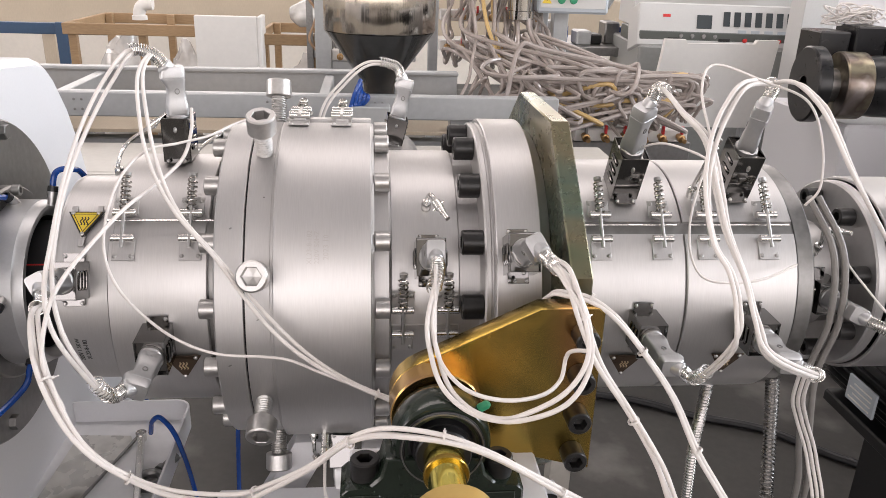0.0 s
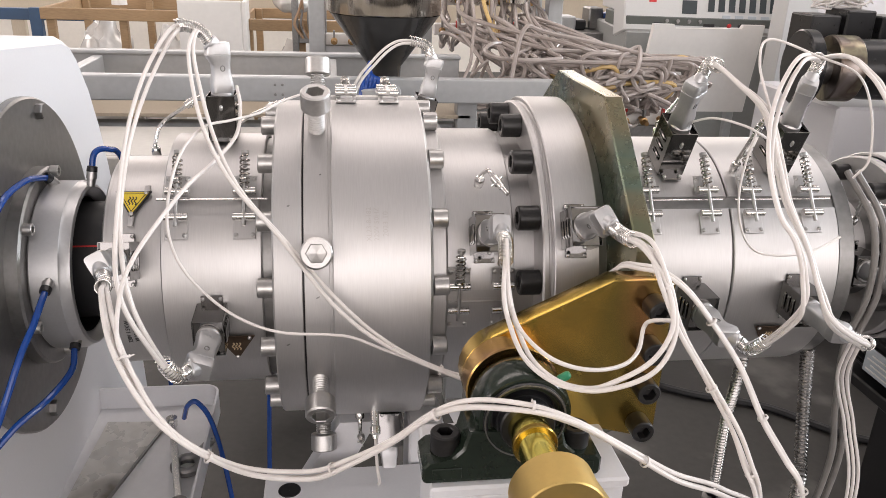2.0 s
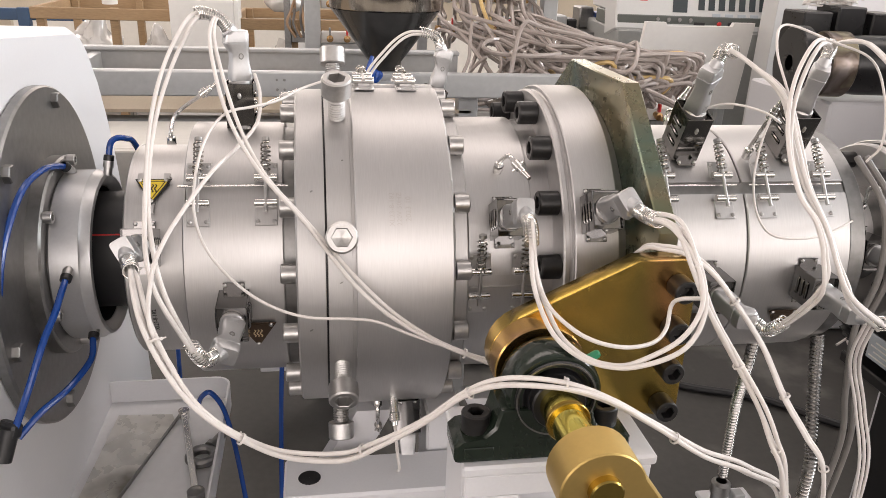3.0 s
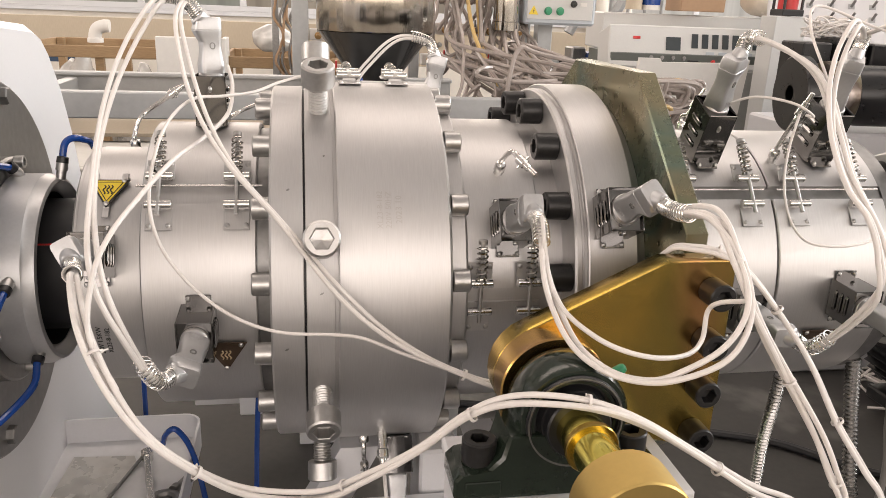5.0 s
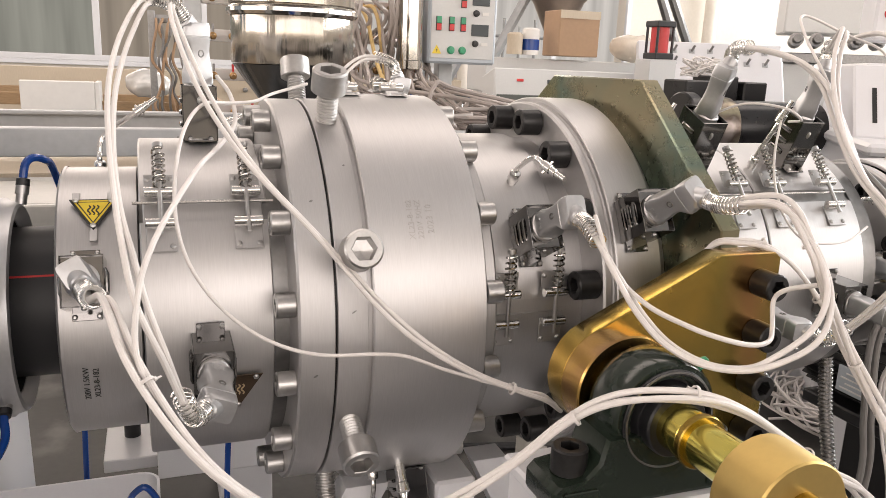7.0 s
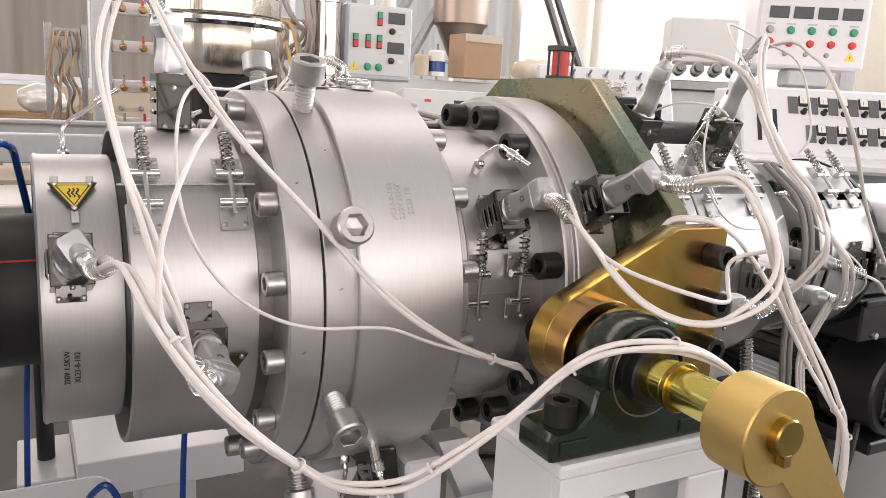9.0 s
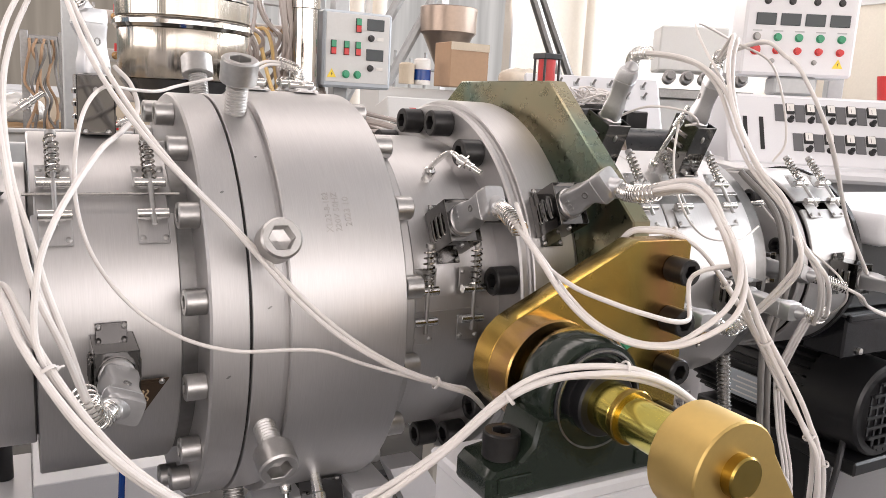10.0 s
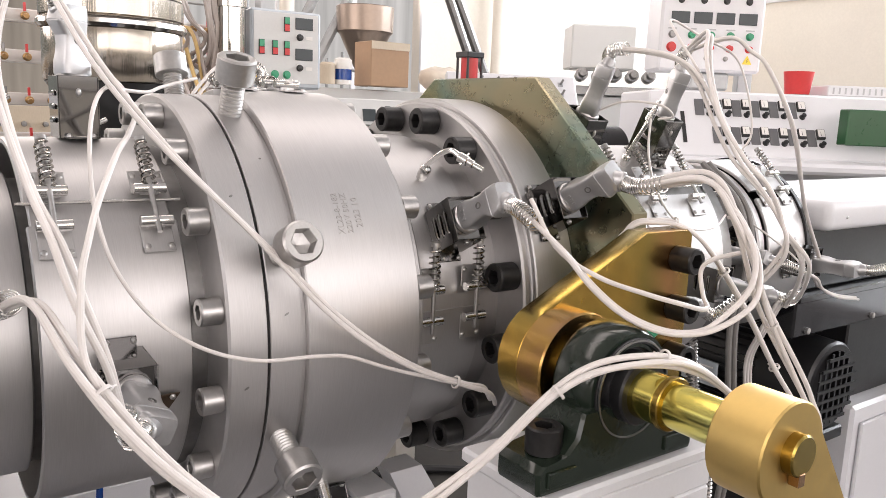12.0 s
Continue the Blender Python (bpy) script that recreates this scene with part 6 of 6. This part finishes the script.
# ---- cluster towards the inlet, turned to the aisle ----
TURN_C = panel_pose(-0.5, 0.25, -34)
pbx = thing("main_control_box", (1.8, 2.9, 1.46), "white hanging control box with four displays and push buttons", "control box")
m = TURN_C @ Matrix.Translation((1.08, 3.60, -0.02))
local_box("case", pbx, WHITE, m, (0, 0, 1.475), (0.47, 0.22, 1.84), 0.012)
for k in range(4):
    local_box("display", pbx, DARK_GLASS, m, (0.045 + 0.102 * k, -0.006, 1.685), (0.128 + 0.102 * k, -0.0003, 1.735), 0.002, "dark digital display")
    button(pbx, m, 0.085 + 0.102 * k, 1.785, BLACK, 0.012)
for k in range(5):
    button(pbx, m, 0.055 + 0.088 * k, 1.635, GREEN if k else STEEL_DARK, 0.014, 0.018)
    button(pbx, m, 0.055 + 0.088 * k, 1.58, RED, 0.018 if k == 0 else 0.013, 0.02)
    if k < 3:
        button(pbx, m, 0.13 + 0.088 * k, 1.535, STEEL_DARK, 0.009, 0.012)
    local_box("label_strip", pbx, RAIL, m, (0.035 + 0.088 * k, -0.0015, 1.658), (0.075 + 0.088 * k, -0.0003, 1.664), 0.0)
warn(pbx, m, 0.405, 1.532, 0.022)
local_box("support_arm", pbx, RAIL, m, (0.16, 0.02, 1.395), (0.34, 0.16, 1.474), 0.01)
local_box("post", pbx, RAIL, m, (0.46, 0.2205, 0.0), (0.53, 0.28, 2.6), 0.004)
SELECTOR_GREY = material("slate_grey_plate", (0.12, 0.12, 0.125), 0.4, 0.0, 0.06, 6, 60, 0.02)
c3 = thing("meter_console", (2.4, 2.4, 0.0), "white sloping console with rows of meters and knobs", "console")
m = TURN_C @ Matrix.Translation((0.93, 3.05, 0))
local_box("cabinet", c3, WHITE, m, (0, 0.02, 0.0), (1.9, 0.75, 1.06), 0.01)
local_box("desk", c3, WHITE, m, (-0.02, -0.28, 1.0601), (2.0, 0.6, 1.10), 0.012)
ms = m @ Matrix.Translation((0, -0.02, 1.1005)) @ Matrix.Rotation(radians(-32), 4, "X")
local_box("slope", c3, WHITE, ms, (0, 0, 0.0), (1.9, 0.06, 0.30), 0.008)
for row in range(2):
    for k in range(6):
        x, z = 0.24 - 0.06 * row + 0.075 * k, 0.05 + 0.125 * row
        local_box("selector_plate", c3, SELECTOR_GREY, ms, (x, -0.004, z + 0.010), (x + 0.036, -0.0003, z + 0.085), 0.001)
        meter = local_box("meter", c3, INK, ms, (x + 0.039, -0.012, z + 0.042), (x + 0.072, -0.0003, z + 0.086), 0.002)
        local_box("meter_face", meter, BOARD, ms, (x + 0.042, -0.0135, z + 0.050), (x + 0.069, -0.0125, z + 0.083), 0.0005)
        local_box("needle", meter, INK, ms, (x + 0.052, -0.0142, z + 0.054), (x + 0.0535, -0.0137, z + 0.072), 0.0)
        button(c3, ms, x + 0.056, z + 0.018, BLACK, 0.0095, 0.02)
for k in range(2):
    local_box("slot", c3, INK, ms, (0.06 + 0.06 * k, -0.003, 0.06), (0.075 + 0.06 * k, -0.0003, 0.20), 0.0)
bm = rev(bmesh.new(), [(1.365, 0.0002), (1.365, 0.05), (1.46, 0.062), (1.46, 0.056), (1.38, 0.045), (1.38, 0.0002)], TURN_C @ Matrix.Translation((1.645, 3.42, 0)), 24)
solo("red_cup", bm, RED, "bright red plastic cup standing on the console", "cup")
bm = bmesh.new()
box(bm, (1.0, 3.30, 0.0), (3.4, 3.9, 1.36), 0.01, TURN_C)
solo("white_cabinet", bm, WHITE, "long white machine cabinet behind the console", "cabinet")
bm = bmesh.new()
box(bm, (1.63, 2.95, 1.165), (2.4, 3.02, 1.30), 0.004, TURN_C)
solo("green_panel", bm, material("deep_green_enamel", (0.010, 0.07, 0.02), 0.3, 0.0, 0.1, 8, 60, 0.02), "deep green enamelled machine panel", "panel")
vent = thing("vent_box", (2.6, 2.0, 1.3605), "white low vent box with narrow slots on the cabinet", "vent")
local_box("case", vent, WHITE, TURN_C, (1.74, 3.34, 1.3605), (2.6, 3.5, 1.405), 0.004)
for k in range(26):
    local_box("slot", vent, RAIL, TURN_C, (1.76 + 0.026 * k, 3.3375, 1.370), (1.767 + 0.026 * k, 3.3395, 1.396), 0.0)
gb = thing("grey_switch_box", (3.87, 4.68, 0.0), "light grey switch box above a bank of dark valves", "switch box")
m = panel_pose(3.87, 4.68, -34)
local_box("case", gb, CONSOLE, m, (0, 0, 1.60), (0.50, 0.35, 1.93), 0.012)
for k in range(5):
    part("valve", rev(bmesh.new(), [(0, 0.045), (0.08, 0.048), (0.088, 0.032), (0.13, 0.028), (0.13, 0.0002)], m @ aim((0.08 + 0.13 * k, 0, 1.54), (0, -1, 0.2)), 14), STEEL_DARK, gb)
local_box("valve_rail", gb, STEEL_DARK, m, (0, 0.0, 1.40), (0.72, 0.3, 1.47), 0.006)
local_box("leg", gb, CONSOLE, m, (0.0, 0.08, 0.0), (0.72, 0.35, 1.397), 0.008)
bars("long_table", [("top", (1.72, 0.55, 0.70), (3.2, 1.15, 0.74)), ("leg", (1.75, 0.6, 0), (1.81, 0.66, 0.699)), ("leg", (3.1, 0.6, 0), (3.16, 0.66, 0.699))], WHITE, "white painted steel table", "table")

# ---- chuck machine with black discs, seen past the inlet ----
DEEP_BLACK = material("black_oxide_steel", (0.006, 0.006, 0.007), 0.30, 0.0, 0.2, 20, 160, 0.02)
ck = thing("chuck_machine", (1.9, 2.8, 0.9), "black and steel chuck discs on a white machine head", "machine")
cm = aim((1.58, 2.72, 1.09), (1, -0.12, 0))


def crev(prof, seg=40):
    return rev(bmesh.new(), prof, cm, seg)


part("black_disc", crev([(0.0, 0.03), (0.0, 0.130), (0.006, 0.136), (0.045, 0.136), (0.05, 0.130), (0.05, 0.03)]), DEEP_BLACK, ck)
part("coupling", crev([(0.0501, 0.06), (0.11, 0.06), (0.11, 0.03)]), STEEL_DARK, ck)
part("steel_disc", crev([(0.11, 0.05), (0.11, 0.115), (0.116, 0.12), (0.20, 0.12), (0.205, 0.115), (0.205, 0.05)]), rainbow("heat_tinted_steel", [(0.16, 0.12, 0.09), (0.38, 0.34, 0.24), (0.14, 0.11, 0.09), (0.34, 0.30, 0.28)], 0.34), ck)
part("black_drum", crev([(0.205, 0.05), (0.205, 0.105), (0.26, 0.11), (0.60, 0.11), (0.60, 0.05)]), DEEP_BLACK, ck)
bm = bmesh.new()
box(bm, (1.72, 2.62, 0.0), (2.6, 3.2, 0.96), 0.01)
part("white_head", bm, WHITE, ck)
for x, z in ((1.66, 1.24), (1.80, 1.26), (1.95, 1.24)):
    bm = bmesh.new()
    box(bm, (x, 2.80, 1.10), (x + 0.12, 2.95, z + 0.03), 0.006)
    part("drive_block", bm, DEEP_BLACK, ck)
for k in range(14):
    a = k * 0.9
    pts = [(1.85 + 0.16 * math.cos(a + j * 1.1) * rnd.random(), 2.90 + 0.06 * rnd.random(), 1.285 + 0.08 * rnd.random()) for j in range(6)]
    solo("white_wire", sweep(bmesh.new(), smooth_line(pts, 7), 0.0035, 6), CABLE, "white wire in a loose heap on the machine", "cable", "heaped wires")
bm = bmesh.new()
prism(bm, [(1.37, 0.72), (1.95, 0.72), (1.99, 1.147), (1.88, 1.147), (1.87, 1.128), (1.53, 1.125), (1.52, 1.143), (1.42, 1.143)], -3.73, -3.70, XZ)
solo("white_guard_sheet", bm, BOARD, "white sheet metal guard with a notched top edge", "guard")
bars("guard_stand", [("leg", (1.45, 3.7305, 0), (1.49, 3.77, 1.0)), ("leg", (1.88, 3.7305, 0), (1.92, 3.77, 1.0))], RAIL, "grey legs behind the guard sheet", "stand")
bars("dark_bench", [("top", (0.9, 4.6, 0.95), (1.9, 5.3, 1.0)), ("leg", (0.95, 4.65, 0), (1.0, 4.7, 0.949)), ("leg", (1.8, 4.65, 0), (1.85, 4.7, 0.949))], STEEL_DARK, "dark steel workbench far behind", "bench")
for k in range(9):
    x = 0.95 + 0.10 * k
    bm = bmesh.new()
    box(bm, (x, 4.7 + 0.05 * (k % 3), 1.001), (x + 0.07 + 0.02 * (k % 2), 4.85 + 0.05 * (k % 3), 1.06 + 0.07 * ((k * 7) % 4) / 3), 0.008)
    solo("bench_part", bm, (BLACK, STEEL_DARK, BLUE, RAIL)[k % 4], "small machine part lying on the dark bench", "machine part", "parts on the bench")


# ---- crates by the wall ----
def crate(x0, y0, w, d, h, z=0.0):
    t = thing("wooden_crate", (x0 + w / 2, y0 + d / 2, z), "open raw wooden crate with machine parts wrapped in film", "crate", "wooden crates")
    s = 0.042
    for px in (x0, x0 + w / 2 - s / 2, x0 + w - s):
        for py in (y0, y0 + d - s):
            bm = bmesh.new()
            box(bm, (px, py, z), (px + s, py + s, z + h), 0.003)
            part("post", bm, WOOD, t)
    for py in (y0 - 0.022, y0 + d):
        for zz in (z + h - 0.06, z + 0.05):
            bm = bmesh.new()
            box(bm, (x0 - 0.02, py, zz), (x0 + w + 0.02, py + 0.02, zz + 0.06), 0.003)
            part("board", bm, WOOD, t)
    for px in (x0 - 0.022, x0 + w + 0.002):
        bm = bmesh.new()
        box(bm, (px, y0 + 0.001, z + h - 0.06), (px + 0.02, y0 + d, z + h), 0.003)
        part("board", bm, WOOD, t)
    bm = bmesh.new()
    box(bm, (x0, y0, z + 0.001), (x0 + w, y0 + d, z + 0.04), 0.003)
    part("floor_board", bm, WOOD, t)


FILM = material("crinkled_film", (0.55, 0.54, 0.52), 0.18, 0.1, 0.2, 6, 18, 0.5)


def wrapped(x, y, z, sx, sy, sz, seed):
    bm = bmesh.new()
    bmesh.ops.create_icosphere(bm, subdivisions=4, radius=1.0, matrix=Matrix.Diagonal((sx, sy, sz, 1)))
    for v in bm.verts:
        n_ = noise.noise(v.co * 9 + Vector((seed, 0, 0))) + 0.5 * noise.noise(v.co * 24 + Vector((seed, 3, 0)))
        v.co = v.co * (1 + 0.22 * n_) + Vector((x, y, z))
    zmin = min(v.co.z for v in bm.verts)
    for v in bm.verts:
        v.co.z -= zmin - (z - sz)
    solo("wrapped_part", bm, FILM, "machine part wrapped in crinkled clear film", "wrapped part", "wrapped parts", sharp=0.9)


crate(-1.62, 4.5, 0.78, 0.7, 1.08)
wrapped(-1.42, 4.8, 0.49, 0.16, 0.2, 0.45, 1.0)
wrapped(-1.05, 4.8, 0.49, 0.16, 0.2, 0.45, 5.0)
crate(-0.60, 4.55, 0.62, 0.7, 1.04)
wrapped(-0.30, 4.85, 0.44, 0.24, 0.24, 0.40, 9.0)
bm = bmesh.new()
box(bm, (-0.93, 4.42, 0.0), (-0.60, 4.46, 1.14), 0.004)
box(bm, (-0.5995, 4.42, 0.0), (-0.575, 4.60, 1.14), 0.004)
solo("white_sheet_box", bm, BOARD, "pale sheet panel leaning beside the crates", "panel")
wrapped(-0.35, 4.95, 1.12, 0.12, 0.10, 0.08, 13.0)
bm = bmesh.new()
sweep(bm, smooth_line([(-1.30, 4.75, 1.081), (-1.30, 4.75, 1.12), (-1.285, 4.75, 1.155), (-1.25, 4.75, 1.17), (-1.22, 4.75, 1.17)], 6), 0.034, 16)
rev(bm, [(1.081, 0.034), (1.082, 0.042), (1.105, 0.042), (1.106, 0.034)], Matrix.Translation((-1.30, 4.75, 0)), 16)
solo("white_elbow", bm, BOARD, "white plastic pipe elbow on the crate", "pipe fitting")
bars("blue_frame", [("bar", (-3.0, 5.4, 0.92), (-1.55, 5.46, 0.99)), ("bar", (-3.0, 5.4, 0.4), (-1.55, 5.46, 0.47)), ("upright", (-2.0, 5.35, 0), (-1.93, 5.3995, 1.0)), ("upright", (-2.6, 5.35, 0), (-2.53, 5.3995, 1.0))], material("navy_paint", (0.03, 0.07, 0.14), 0.45, 0.0, 0.1, 5, 50, 0.03), "navy painted steel frame", "frame")
barrier = bars("long_board", [("board", (-3.0, 6.6, 0.85), (2.2, 6.66, 1.16)), ("leg", (-2.6, 6.661, 0), (-2.5, 6.72, 1.0)), ("leg", (1.8, 6.661, 0), (1.9, 6.72, 1.0))], PLY, "long pale wooden barrier with switches by the wall", "barrier")
for k in range(9):
    part_x = -0.2 + 0.14 * k
    part("knob", rev(bmesh.new(), [(0, 0.02), (0.03, 0.018), (0.032, 0.0002)], aim((part_x, 6.599, 1.03), (0, -1, 0)), 12), STEEL_DARK, barrier)

# ---- window frames and pipes on the walls ----
GLASS = bpy.data.materials.new("window_glass")
GLASS.use_nodes = True
g = GLASS.node_tree.nodes["Principled BSDF"]
g.inputs["Transmission Weight"].default_value, g.inputs["Roughness"].default_value, g.inputs["IOR"].default_value = 1.0, 0.02, 1.1


def window_band(name, axis, at_, lo, hi, z0, z1, n, label):
    t = thing(name, (at_, lo, z0) if axis == "x" else (lo, at_, z0), label, "window", kind="structure")
    d, w = 0.05, 0.035

    def bar(pn, a0, a1, b0, b1, mat=WHITE):
        bm = bmesh.new()
        if axis == "y":
            box(bm, (a0, at_, b0), (a1, at_ + d, b1), 0.003)
        else:
            box(bm, (at_, a0, b0), (at_ + d, a1, b1), 0.003)
        part(pn, bm, mat, t)
    bar("window_sill", lo, hi, z0 - 0.05, z0 - 0.001)
    bar("rail", lo, hi, z0, z0 + 0.06)
    bar("rail", lo, hi, z1 - 0.06, z1)
    bar("rail", lo, hi, (z0 + z1) / 2 - w, (z0 + z1) / 2 + w)
    for k in range(n + 1):
        a = lo + (hi - lo) * k / n
        bar("mullion", a - w, a + w, z0 + 0.0605, (z0 + z1) / 2 - w - 0.0005)
        bar("mullion", a - w, a + w, (z0 + z1) / 2 + w + 0.0005, z1 - 0.0605)


window_band("window_1", "y", 9.45, -8.5, 5.7, 1.18, 4.4, 13, "white framed window band in the far wall")
window_band("window_2", "x", 11.95, -5.5, 9.0, 3.31, 5.4, 12, "white framed window band in the end wall, out of view")
# out of view, added to go with the west fill
window_band("added_west_window", "x", -9.0, -5.5, 9.0, 1.61, 4.4, 12, "white framed window band in the end wall, out of view")
window_band("window_3", "y", -6.0, -8.5, 11.5, 1.41, 4.4, 14, "white framed window band behind the aisle")
for x in (3.3, 3.6, 6.9):
    solo("wall_pipe", sweep(bmesh.new(), [Vector((x, 9.3, 0)), Vector((x, 9.3, 6.5))], 0.09, 12), WALL, "cream painted pipe along the wall", "pipe", "wall pipes")


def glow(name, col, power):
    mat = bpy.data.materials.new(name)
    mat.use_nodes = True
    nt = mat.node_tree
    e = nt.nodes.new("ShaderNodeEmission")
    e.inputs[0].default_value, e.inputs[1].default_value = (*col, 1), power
    # soft upright streaks of brighter and dimmer glow break up the flat area
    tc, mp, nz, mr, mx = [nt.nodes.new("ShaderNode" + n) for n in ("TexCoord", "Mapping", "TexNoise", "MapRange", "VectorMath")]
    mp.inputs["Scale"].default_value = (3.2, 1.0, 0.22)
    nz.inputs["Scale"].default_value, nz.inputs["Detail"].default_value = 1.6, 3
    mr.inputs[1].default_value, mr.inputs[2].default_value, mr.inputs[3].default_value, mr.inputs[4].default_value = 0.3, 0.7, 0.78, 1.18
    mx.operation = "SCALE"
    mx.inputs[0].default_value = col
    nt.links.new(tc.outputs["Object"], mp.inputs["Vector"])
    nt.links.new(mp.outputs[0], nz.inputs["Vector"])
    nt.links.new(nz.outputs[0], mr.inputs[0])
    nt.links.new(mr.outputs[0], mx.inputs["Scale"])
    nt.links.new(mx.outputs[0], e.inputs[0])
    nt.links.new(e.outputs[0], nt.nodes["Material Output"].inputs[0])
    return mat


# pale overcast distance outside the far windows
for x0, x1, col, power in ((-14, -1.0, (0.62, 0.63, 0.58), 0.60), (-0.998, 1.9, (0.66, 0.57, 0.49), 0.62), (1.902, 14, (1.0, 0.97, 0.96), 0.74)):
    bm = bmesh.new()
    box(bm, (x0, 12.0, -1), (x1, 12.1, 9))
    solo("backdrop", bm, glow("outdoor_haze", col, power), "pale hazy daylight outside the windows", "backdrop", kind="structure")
